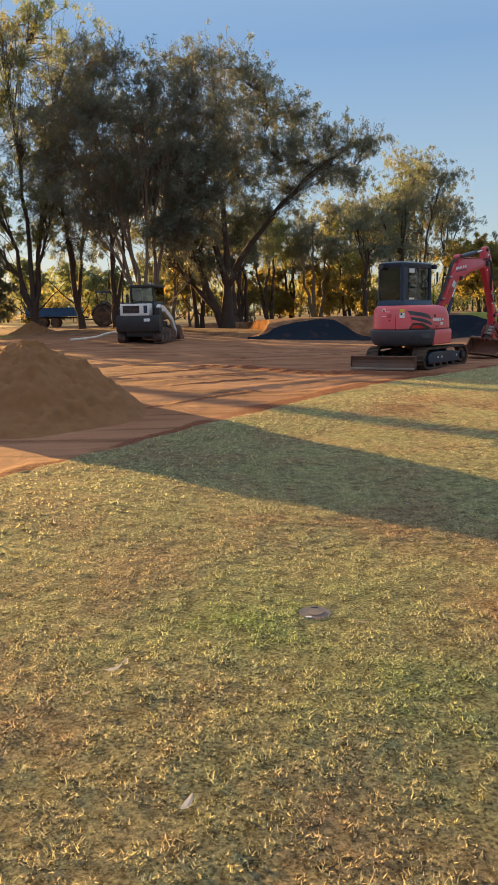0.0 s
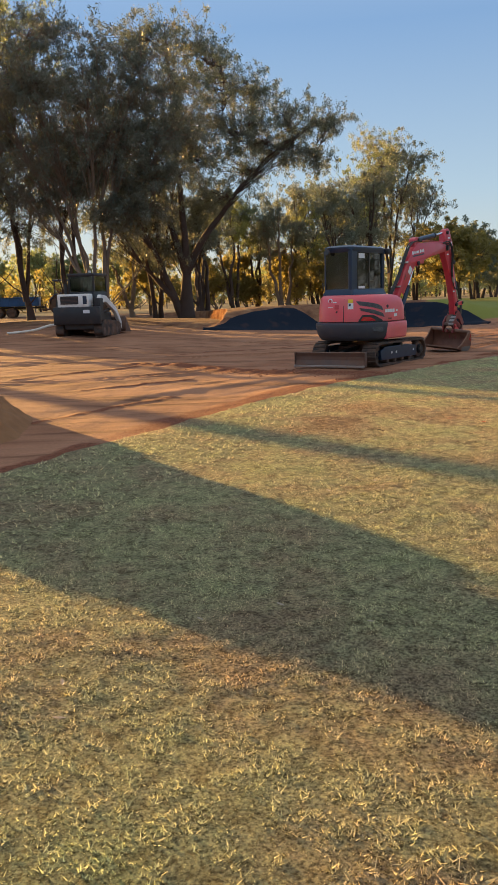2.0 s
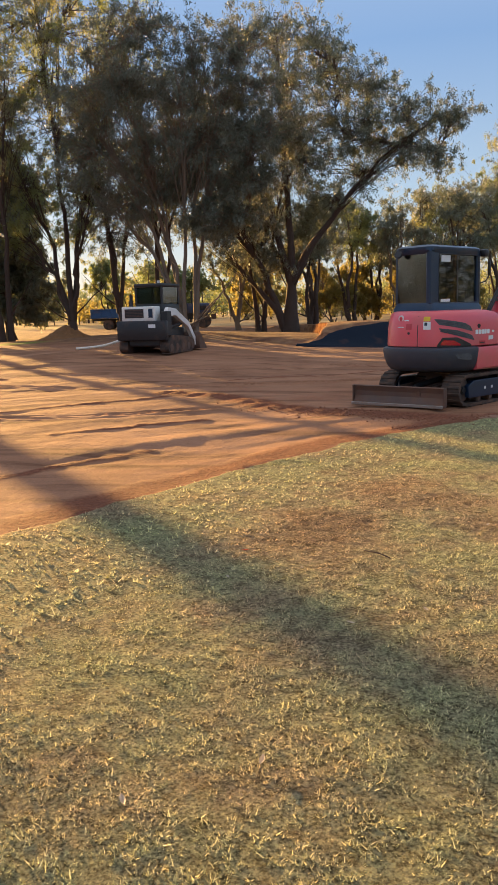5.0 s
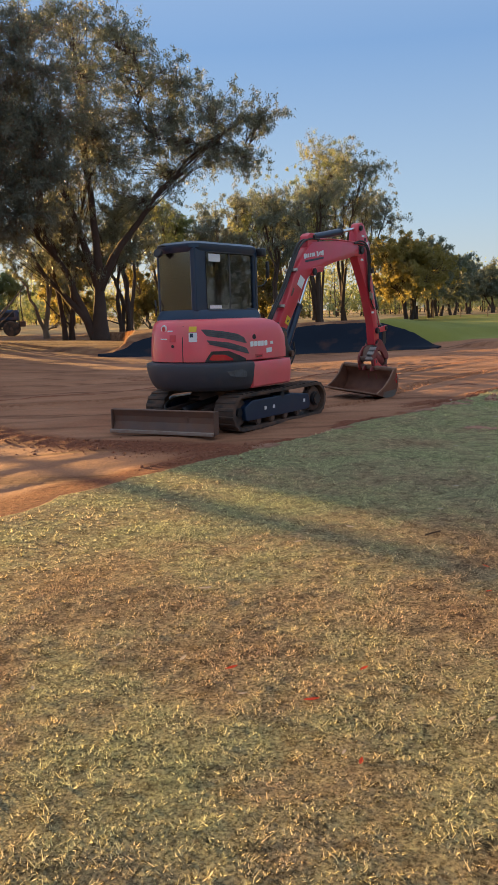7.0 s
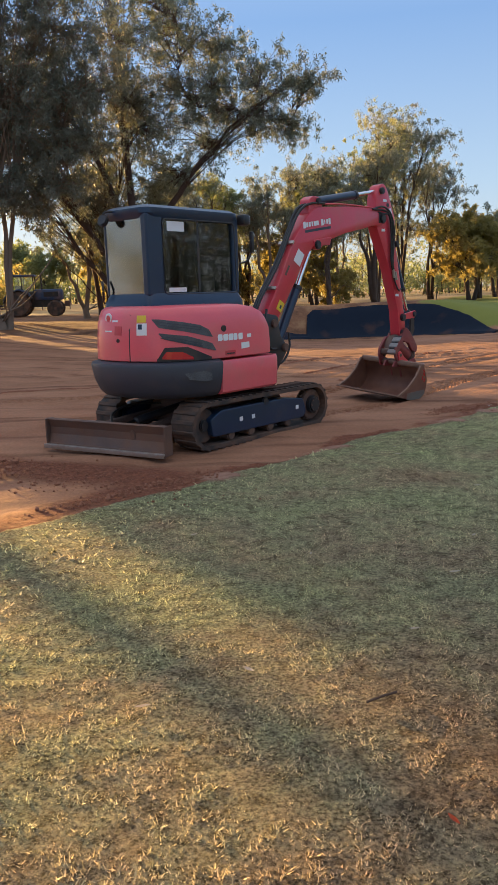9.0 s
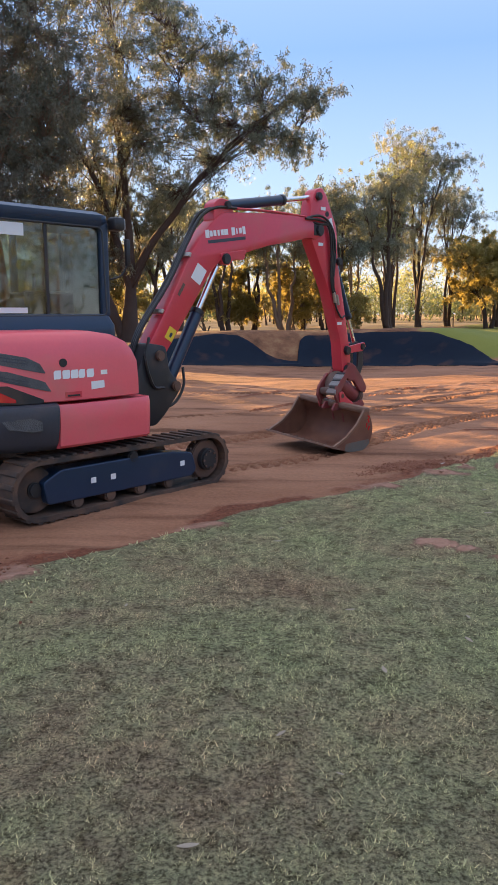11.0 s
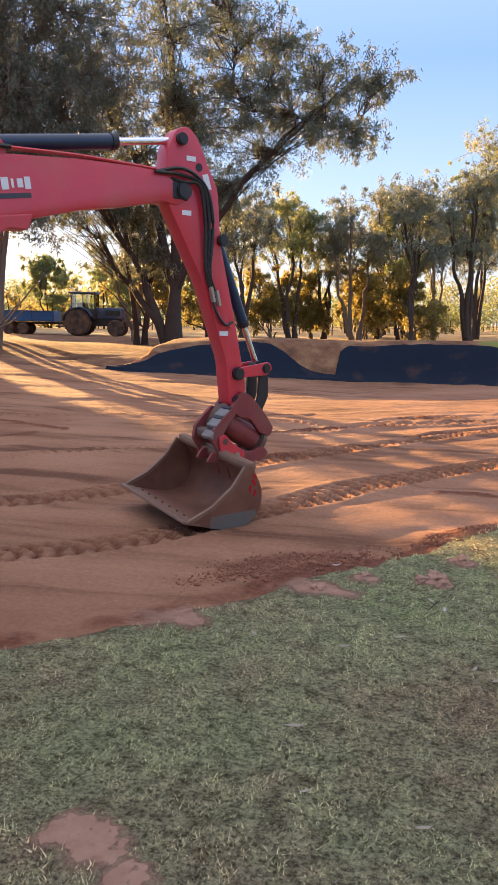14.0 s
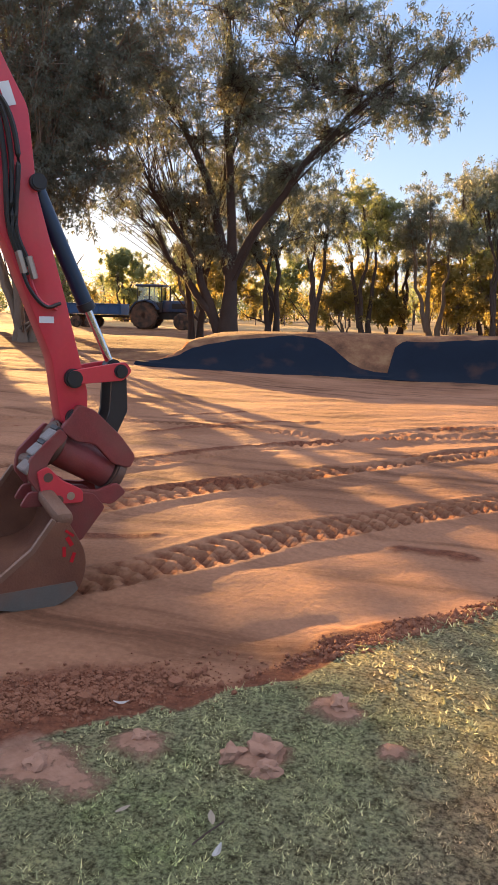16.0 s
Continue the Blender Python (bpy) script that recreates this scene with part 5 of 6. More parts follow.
    part("window_seal", hose([(gx + 0.022, y, z) for y, z in seal + seal[:1]], 0.009, per=1), M_SEAL, cab, "grey rubber window seal", True)
    part("window_sticker", box((gx + 0.007, -0.98, 2.51), (0.003, 0.27, 0.11)), M_STICKER, cab, "pale sticker on the glass")
    part("window_sticker", box((gx + 0.007, -0.98, 1.80), (0.003, 0.28, 0.05)), M_STICKER, cab, "pale sticker on the glass")
    part("rear_pane", box(((cx0 + cx1) / 2 - 0.02, cy0 + 0.012, gz + 0.01), (0.62, 0.008, 0.92)), M_REARGLASS, cab, "rear cab window reflecting the sky")
    part("left_pane", box((cx0 + 0.02, -0.66, gz), (0.008, 1.45, gh)), M_GLASS, cab)
    part("front_pane", box(((cx0 + cx1) / 2, cy1 - 0.02, gz), (0.66, 0.008, 0.92)), M_GLASS, cab)
    # fittings on the cab
    part("mirror_bracket", hose([(cx0 + 0.22, cy0 + 0.02, z1 - 0.01), (cx0 + 0.16, cy0 - 0.09, z1 - 0.02), (cx0 + 0.14, cy0 - 0.12, z1 - 0.10)], 0.014), M_BLACK, cab)
    part("rear_mirror", rod((cx0 + 0.15, cy0 - 0.09, 2.58), (cx0 + 0.16, cy0 - 0.14, 2.60), 0.07, n=22, cap=0.012), M_BLACK, cab, "round black mirror", True)
    part("wiper", hose([(cx0 - 0.02, cy0 - 0.04, 1.70), (cx0 + 0.02, cy0 - 0.07, 1.80), (cx0 - 0.01, cy0 - 0.05, 1.92)], 0.014), M_BLACK, cab)
    lamp = part("cab_lamp", box((cx1 + 0.02, cy1 + 0.08, z1 - 0.07), (0.14, 0.13, 0.13), 0.03), M_BLACK, cab, "black work lamp at the cab's front corner", True)
    part("lens", box((cx1 + 0.02, cy1 + 0.15, z1 - 0.07), (0.10, 0.01, 0.10), 0.004), M_LAMP, lamp)
    part("side_mirror", box((cx1 + 0.08, cy1 + 0.16, 2.36), (0.05, 0.05, 0.26), 0.015), M_BLACK, cab, "black side mirror", True)
    part("mirror_arm", hose([(cx1, cy1, 2.1), (cx1 + 0.05, cy1 + 0.10, 2.14), (cx1 + 0.08, cy1 + 0.16, 2.25)], 0.012), M_BLACK, cab)
    sx = (cx0 + cx1) / 2
    seat = part("operator_seat", box((sx, -0.75, 1.84), (0.44, 0.46, 0.16), 0.05), M_SEAT, cab, "grey cloth operator seat", True)
    part("backrest", box((sx, -0.99, 2.16), (0.42, 0.13, 0.56), 0.05, turn=Matrix.Rotation(0.12, 3, "X")), M_SEAT, seat, "", True)
    for x in (sx - 0.27, sx + 0.27):
        part("console", box((x, -0.55, 1.86), (0.12, 0.5, 0.24), 0.04), M_BLACK, cab, "", True)
        part("lever", rod((x, -0.38, 1.95), (x, -0.36, 2.16), 0.02, n=10), M_BLACK, cab)

    # swing bracket; all the digging gear sits a little slewed against the crawlers
    bx = 0.20
    bracket = part("swing_bracket", prism(rounded([(0.10, 0.66), (0.50, 0.62), (0.64, 0.74), (0.86, 1.00), (0.78, 1.12), (0.70, 1.20), (0.66, 1.46), (0.40, 1.50), (0.30, 1.25), (0.14, 0.98)], 0.05), bx - 0.15, bx + 0.15, 0.02), M_BLACK, e, "black cast swing bracket", True)
    for y, z, r in ((0.56, 1.36, 0.055), (0.77, 1.03, 0.055)):
        part("pin", rod((bx - 0.19, y, z), (bx + 0.19, y, z), r, n=18, cap=0.01), M_STEEL, bracket, smooth=True)
    part("swing_post", rod((bx, 0.20, 0.60), (bx, 0.20, 1.12), 0.12, n=20, cap=0.02), M_BLACK, bracket, smooth=True)
    # boom: bent box section
    prof = [(0.46, 1.46), (0.46, 1.32), (0.56, 1.26), (0.68, 1.36), (1.06, 1.86), (1.36, 2.26), (1.56, 2.43), (1.88, 2.48), (2.29, 2.59), (2.70, 2.66), (3.02, 2.73), (3.14, 2.70), (3.24, 2.78), (3.24, 2.90), (3.12, 2.96),
            (2.70, 2.97), (2.28, 2.96), (1.72, 2.92), (1.54, 2.90), (1.38, 2.79), (1.20, 2.60), (1.06, 2.42), (0.80, 1.98)]
    boom = part("boom", prism(rounded(prof, 0.06, 3), bx - 0.10, bx + 0.10, 0.012), M_ARMRED, e, "faded red bent boom", True)
    part("cylinder_bracket", prism(rounded([(1.41, 2.80), (1.43, 3.0), (1.52, 3.06), (1.66, 3.05), (1.72, 2.96), (1.72, 2.84)], 0.03), bx - 0.085, bx + 0.085, 0.01), M_ARMRED, boom)
    part("pin", rod((bx - 0.12, 1.62, 2.99), (bx + 0.12, 1.62, 2.99), 0.045, n=16, cap=0.01), M_BLACK, boom)
    part("cylinder_lug", prism(rounded([(1.48, 2.46), (1.90, 2.52), (1.86, 2.40), (1.70, 2.40), (1.62, 2.33), (1.52, 2.34)], 0.03), bx - 0.11, bx + 0.11, 0.01), M_ARMRED, boom)
    part("pin", rod((bx - 0.14, 1.57, 2.40), (bx + 0.14, 1.57, 2.40), 0.06, n=18, cap=0.01), M_BLACK, boom, smooth=True)
    lean = Matrix.Rotation(radians(-33), 3, "X")
    part("white_sticker", box((bx + 0.103, 1.17, 2.22), (0.004, 0.15, 0.19), 0, None, lean), M_STICKER, boom, "square white sticker")
    part("yellow_sticker", box((bx + 0.103, 0.76, 1.58), (0.004, 0.11, 0.14), 0, None, lean), M_YELLOW, boom, "yellow lubrication sticker")
    part("sticker_print", box((bx + 0.105, 0.76, 1.57), (0.004, 0.03, 0.05), 0, None, lean), M_NAVY, boom)
    part("plate", box((bx + 0.103, 0.92, 2.05), (0.004, 0.035, 0.15), 0, None, lean), M_STEEL, boom)
    for k, wide in enumerate((0.055, 0.042, 0.04, 0.03, 0.042, 0.06, 0.0, 0.052, 0.018, 0.042, 0.044)):
        if wide:
            y = 1.30 + 0.056 * k
            part("lettering_bar", box((bx + 0.103, y, 2.655 + 0.14 * (y - 1.30)), (0.004, wide, 0.085 if k in (0, 7, 10) else 0.062), 0, None, Matrix.Rotation(radians(8), 3, "X")), M_STICKER, boom, "white lettering bar")
    part("lettering_bar", box((bx + 0.102, 1.60, 2.61), (0.003, 0.58, 0.035), 0, None, Matrix.Rotation(radians(8), 3, "X")), M_CWEIGHT, boom, "dark lettering bar under the white ones")

    def ram(name, p, q, body, r, rodr, parent, label):
        p, q = Vector(p), Vector(q)
        m = p.lerp(q, body)
        c = part(name, rod(p, m, r, n=20, cap=0.012), M_NAVY, parent, label, True)
        part("gland", rod(m - (q - p).normalized() * 0.05, m + (q - p).normalized() * 0.015, r * 1.13, n=20, cap=0.01), M_BLACK, c, smooth=True)
        part("chrome_rod", rod(m, q, rodr, n=14), M_CHROME, c, "bright chrome rod", True)
        part("rod_eye", rod(q - Vector((0.05, 0, 0)), q + Vector((0.05, 0, 0)), r * 1.05, n=16, cap=0.008), M_BLACK, c, smooth=True)
        part("base_eye", rod(p - Vector((0.05, 0, 0)), p + Vector((0.05, 0, 0)), r * 1.1, n=16, cap=0.008), M_BLACK, c, smooth=True)
        return c

    ram("boom_cylinder", (bx, 0.77, 1.03), (bx, 1.57, 2.40), 0.58, 0.068, 0.034, e, "black hydraulic boom cylinder")
    ram("arm_cylinder", (bx, 1.62, 2.99), (bx, 3.18, 3.24), 0.64, 0.060, 0.03, e, "black hydraulic arm cylinder")
    # dipper arm
    prof = [(3.06, 3.16), (3.14, 3.32), (3.26, 3.36), (3.36, 3.26), (3.46, 3.06), (3.56, 2.88), (3.60, 2.42), (3.76, 1.80), (3.90, 1.20), (3.89, 1.04), (3.80, 0.96), (3.72, 1.02), (3.67, 1.42), (3.41, 2.10), (3.08, 2.68), (3.02, 2.86)]
    arm = part("dipper_arm", prism(rounded(prof, 0.05, 3), bx - 0.085, bx + 0.085, 0.012), M_ARMRED, e, "faded red dipper arm", True)
    for y, z, r in ((3.18, 3.24, 0.05), (3.20, 2.83, 0.07), (3.60, 2.46, 0.05), (3.80, 1.05, 0.055), (3.80, 1.30, 0.06)):
        part("pin", rod((bx - 0.13, y, z), (bx + 0.13, y, z), r, n=18, cap=0.01), M_BLACK, arm, smooth=True)
    part("pale_sticker", box((bx + 0.088, 3.44, 2.93), (0.004, 0.06, 0.13), 0, None, Matrix.Rotation(radians(18), 3, "X")), M_STICKER, arm)
    for y, z in ((3.24, 2.66), (3.64, 1.66), (3.28, 3.10)):
        part("small_sticker", box((bx + 0.088, y, z), (0.004, 0.09, 0.04)), M_STICKER, arm)
    part("wear_plate", box((bx + 0.09, 3.17, 2.83), (0.03, 0.16, 0.15), 0.02), M_BLACK, boom)
    part("arm_slot", rod((bx + 0.08, 3.36, 3.04), (bx + 0.0885, 3.36, 3.04), 0.035, n=16), M_BLACK, arm)
    ram("bucket_cylinder", (bx, 3.61, 2.46), (bx, 4.09, 1.36), 0.66, 0.05, 0.026, e, "black hydraulic bucket cylinder")
    # linkage
    for x in (bx - 0.115, bx + 0.115):
        inner = 0.03 if x < bx else -0.03
        part("bucket_link", prism(rounded([(3.76, 1.26), (3.78, 1.35), (3.98, 1.38), (4.14, 1.40), (4.18, 1.34), (4.12, 1.28), (3.94, 1.27)], 0.025), x - 0.014, x + 0.014, 0.004), M_ARMRED, arm, "red bucket link")
        part("bucket_link", prism(rounded([(4.06, 1.38), (4.15, 1.38), (4.16, 1.08), (4.06, 0.88), (3.97, 0.90), (4.04, 1.08)], 0.025), x - 0.014 + inner, x + 0.014 + inner, 0.004), M_BLACK, arm)
    part("pin", rod((bx - 0.15, 4.10, 1.34), (bx + 0.15, 4.10, 1.34), 0.045, n=16, cap=0.01), M_BLACK, arm, smooth=True)

    # tilting hitch
    hitch = part("tilt_hitch", prism(rounded([(3.70, 0.98), (3.82, 1.14), (3.92, 1.10), (4.10, 0.92), (4.20, 0.78), (4.16, 0.70), (4.04, 0.74), (3.92, 0.88), (3.80, 0.90)], 0.03), bx - 0.14, bx - 0.09, 0.008), M_HITCH, e, "dusty red tilting hitch with a hydraulic rotor")
    part("ear_plate", prism(rounded([(3.70, 0.98), (3.82, 1.14), (3.92, 1.10), (4.10, 0.92), (4.20, 0.78), (4.16, 0.70), (4.04, 0.74), (3.92, 0.88), (3.80, 0.90)], 0.03), bx + 0.09, bx + 0.14, 0.008), M_HITCH, hitch)
    part("rotor", rod((bx, 3.70, 0.86), (bx, 4.06, 0.66), 0.115, n=26, cap=0.02), M_HITCH, hitch, "dusty steel rotor drum", True)
    part("flange", rod((bx, 4.05, 0.67), (bx, 4.11, 0.635), 0.15, n=26, cap=0.012), M_STEEL, hitch, smooth=True)
    part("flange", rod((bx, 3.64, 0.90), (bx, 3.71, 0.86), 0.15, n=26, cap=0.012), M_STEEL, hitch, smooth=True)
    for x in (bx - 0.15, bx + 0.15):
        part("hook_plate", prism(rounded([(3.48, 0.70), (3.50, 0.82), (3.59, 0.91), (3.69, 1.00), (3.74, 0.94), (3.66, 0.86), (3.60, 0.77), (3.61, 0.69), (3.72, 0.62), (3.92, 0.58), (4.06, 0.62), (4.12, 0.55), (4.02, 0.48), (3.88, 0.51), (3.70, 0.53), (3.56, 0.58)], 0.025), x - 0.02, x + 0.02, 0.006), M_HITCH, hitch, "dusty maroon hook plate")
        part("red_bracket", prism(rounded([(3.53, 0.74), (3.60, 0.77), (3.68, 0.68), (3.82, 0.60), (3.82, 0.52), (3.57, 0.53)], 0.025), x + (0.022 if x > bx else -0.042), x + (0.042 if x > bx else -0.022), 0.004), M_ARMRED, hitch, "scuffed bright red bracket plate")
        part("bolt", rod((x - 0.045, 3.60, 0.70), (x + 0.045, 3.60, 0.70), 0.03, n=12), M_STEEL, hitch)
        part("bolt", rod((x - 0.045, 3.74, 0.57), (x + 0.045, 3.74, 0.57), 0.026, n=12), M_BRIGHT, hitch)
    part("cross_block", box((bx, 3.56, 0.76), (0.27, 0.12, 0.10), 0.03), M_STEEL, hitch)
    slope = Matrix.Rotation(math.atan2(0.20, 0.24), 3, "X")
    for k, (y, z, wide) in enumerate(((3.495, 0.76, 0.085), (3.56, 0.855, 0.095), (3.645, 0.94, 0.095))):
        part("cover_block", box((bx + 0.09, y, z), (0.15, wide, 0.05), 0.014, None, slope), M_GREYCAST, hitch, "pale grey scuffed cover block")
        part("gap_strip", box((bx + 0.09, y + 0.045, z + 0.042), (0.13, 0.03, 0.05), 0.006, None, slope), M_BLACK, hitch)
    part("pin", rod((bx - 0.20, 3.66, 0.55), (bx + 0.20, 3.66, 0.55), 0.032, n=14), M_STEEL, hitch)

    # bucket: open towards the machine, tipped a little to one side
    w0, w1 = -0.42, 0.76
    tip = Matrix.Translation((w1, 3.3, 0.0)) @ Matrix.Rotation(radians(4.5), 4, "Y") @ Matrix.Rotation(radians(-4), 4, "Z") @ Matrix.Translation((-w1, -3.3, 0.0))
    outer = smooth_line([(0, 2.96, 0.12), (0, 3.22, 0.045), (0, 3.46, 0.02), (0, 3.64, 0.12), (0, 3.68, 0.32), (0, 3.58, 0.54)], 5)
    shell = bmesh.new()
    rows = []
    for i, p in enumerate(outer):
        d = (outer[min(i + 1, len(outer) - 1)] - outer[max(0, i - 1)]).normalized()
        nrm = Vector((0, -d.z, d.y))
        rows.append([shell.verts.new(v) for v in ((w0, p.y, p.z), (w1, p.y, p.z), (w1, p.y + nrm.y * 0.018, p.z + nrm.z * 0.018), (w0, p.y + nrm.y * 0.018, p.z + nrm.z * 0.018))])
    for a, b in zip(rows, rows[1:]):
        for i in range(4):
            shell.faces.new((a[i], a[(i + 1) % 4], b[(i + 1) % 4], b[i]))
    shell.faces.new(rows[0][::-1])
    shell.faces.new(rows[-1])
    bmesh.ops.recalc_face_normals(shell, faces=shell.faces)
    bucket = part("bucket", shell, M_BUCKET, e, "wide rusty steel mud bucket resting on the soil", True)
    sidep = [(p.y, p.z) for p in outer] + [(3.50, 0.54), (3.38, 0.37), (3.20, 0.22)]
    for x in (w0, w1):
        part("side_plate", prism(sidep, x - 0.014, x + 0.014, 0.004), M_BUCKET, bucket)
        part("wear_plate", prism([(p.y, p.z) for p in outer[4:16]] + [(3.62, 0.17), (3.40, 0.16), (3.18, 0.15)], *((x, x + 0.0165) if x > 0 else (x - 0.0165, x)), 0.0), M_WORN, bucket, "worn grey lower side")
        part("side_cutter", prism([(2.95, 0.11), (2.98, 0.145), (3.19, 0.24), (3.37, 0.388), (3.49, 0.56), (3.51, 0.545), (3.39, 0.368), (3.21, 0.215), (3.00, 0.115)], x - 0.016, x + 0.016, 0.003), M_RUSTEDGE, bucket)
    part("cutting_edge", box(((w0 + w1) / 2, 3.00, 0.115), (w1 - w0 + 0.03, 0.17, 0.024), 0.004, None, Matrix.Rotation(radians(-15), 3, "X")), M_RUSTEDGE, bucket, "worn rust-stained cutting edge")
    part("top_beam", box(((w0 + w1) / 2, 3.56, 0.55), (w1 - w0 + 0.03, 0.10, 0.085), 0.03), M_RUSTEDGE, bucket, "scuffed top beam", True)
    for x in (bx - 0.09, bx + 0.09):
        part("bucket_ear", prism(rounded([(3.40, 0.48), (3.46, 0.58), (3.86, 0.54), (3.94, 0.44), (3.78, 0.22), (3.66, 0.30), (3.60, 0.48)], 0.03), x - 0.015, x + 0.015, 0.004), M_HITCH, bucket)
    for k in range(9):
        part("bolt", rod((w0 + 0.07 + k * 0.13, 3.05, 0.11), (w0 + 0.07 + k * 0.13, 3.047, 0.130), 0.010, n=8), M_STEEL, bucket)
    for dy, dz, w in ((0.0, 0.0, 0.025), (-0.03, -0.06, 0.02), (0.02, -0.10, 0.02), (0.0, 0.05, 0.015)):
        part("paint_mark", box((w1 + 0.017, 3.585 + dy, 0.42 + dz), (0.004, w, 0.06), 0, None, Matrix.Rotation(0.5 + dz * 8, 3, "X")), M_REDLENS, bucket, "hand-sprayed red mark")

    # hoses along boom and arm
    hx = bx + 0.13
    for k, dx in enumerate((0.0, 0.03, -0.03)):
        part("hydraulic_hose", hose([(bx - 0.05 + dx, 0.34, 1.36), (bx - 0.02 + dx, 0.46, 1.66), (bx + dx, 0.80, 2.10 + 0.01 * k), (bx + dx, 1.08, 2.56), (bx + 0.02 + dx, 1.26, 2.82 + 0.02 * k), (bx + 0.05 + dx, 1.46, 2.95), (bx + 0.08 + dx, 1.74, 2.965)], 0.018), M_HOSE, e)
        part("steel_pipe", hose([(bx + 0.06 + dx, 1.72, 2.965), (bx + 0.06 + dx, 2.3, 2.985), (bx + 0.06 + dx, 2.95, 2.975)], 0.012, per=4), M_ARMRED, e)
        part("hydraulic_hose", hose([(bx + 0.08 + dx, 2.92, 2.95), (hx - 0.01 * k, 3.18, 3.0 - 0.05 * k), (hx, 3.40 - 0.03 * k, 2.88), (hx, 3.48 - 0.04 * k, 2.60), (hx - 0.01, 3.46 - 0.02 * k, 2.20), (hx - 0.02, 3.52, 2.02 - 0.05 * k)], 0.016), M_HOSE, e)
    for k, y in enumerate((3.47, 3.53)):
        fit_at = Vector((hx - 0.01, y, 2.06 - 0.03 * k))
        part("hose_fitting", rod(fit_at, fit_at + Vector((0, 0.035, -0.13)), 0.023, n=6, cap=0.004), M_BRIGHT, arm, "bright steel hose fitting")
    part("steel_pipe", hose([(hx - 0.02, 3.50, 2.05), (hx - 0.03, 3.58, 1.80), (hx - 0.03, 3.70, 1.72)], 0.012, per=4), M_ARMRED, e)
    part("hydraulic_hose", hose([(hx - 0.02, 3.47, 2.05), (hx, 3.52, 1.86), (hx, 3.62, 1.74), (hx - 0.02, 3.72, 1.76)], 0.012), M_HOSE, e)
    part("hydraulic_hose", hose([(bx + 0.14, 0.44, 1.55), (bx + 0.18, 0.36, 1.32), (bx + 0.17, 0.46, 1.05), (bx + 0.14, 0.62, 1.02)], 0.018), M_HOSE, e)
    part("hydraulic_hose", hose([(bx + 0.10, 0.92, 1.22), (bx + 0.13, 0.90, 1.02), (bx + 0.13, 0.76, 0.84), (bx + 0.10, 0.5, 0.78)], 0.016), M_HOSE, e)
    for y, z in ((0.64, 1.82), (1.03, 2.42)):
        part("hose_clamp", box((bx, y, z), (0.26, 0.05, 0.03), 0.006, None, Matrix.Rotation(radians(60), 3, "X")), M_BRIGHT, boom)
    slew = Matrix.Rotation(radians(-2), 4, "Z") @ Matrix.Translation((0, 0.032, 0)) @ Matrix.Diagonal((1, 0.992, 0.984, 1))
    gear = ("swing_bracket", "boom", "boom_cylinder", "arm_cylinder", "dipper_arm", "bucket_cylinder", "tilt_hitch", "hydraulic_hose", "steel_pipe")
    for o in e.children:
        kind = o.name.split(".")[0]
        if kind in gear:
            o.matrix_basis = slew
        elif kind == "bucket":
            o.matrix_basis = slew @ tip
    return e


excavator()


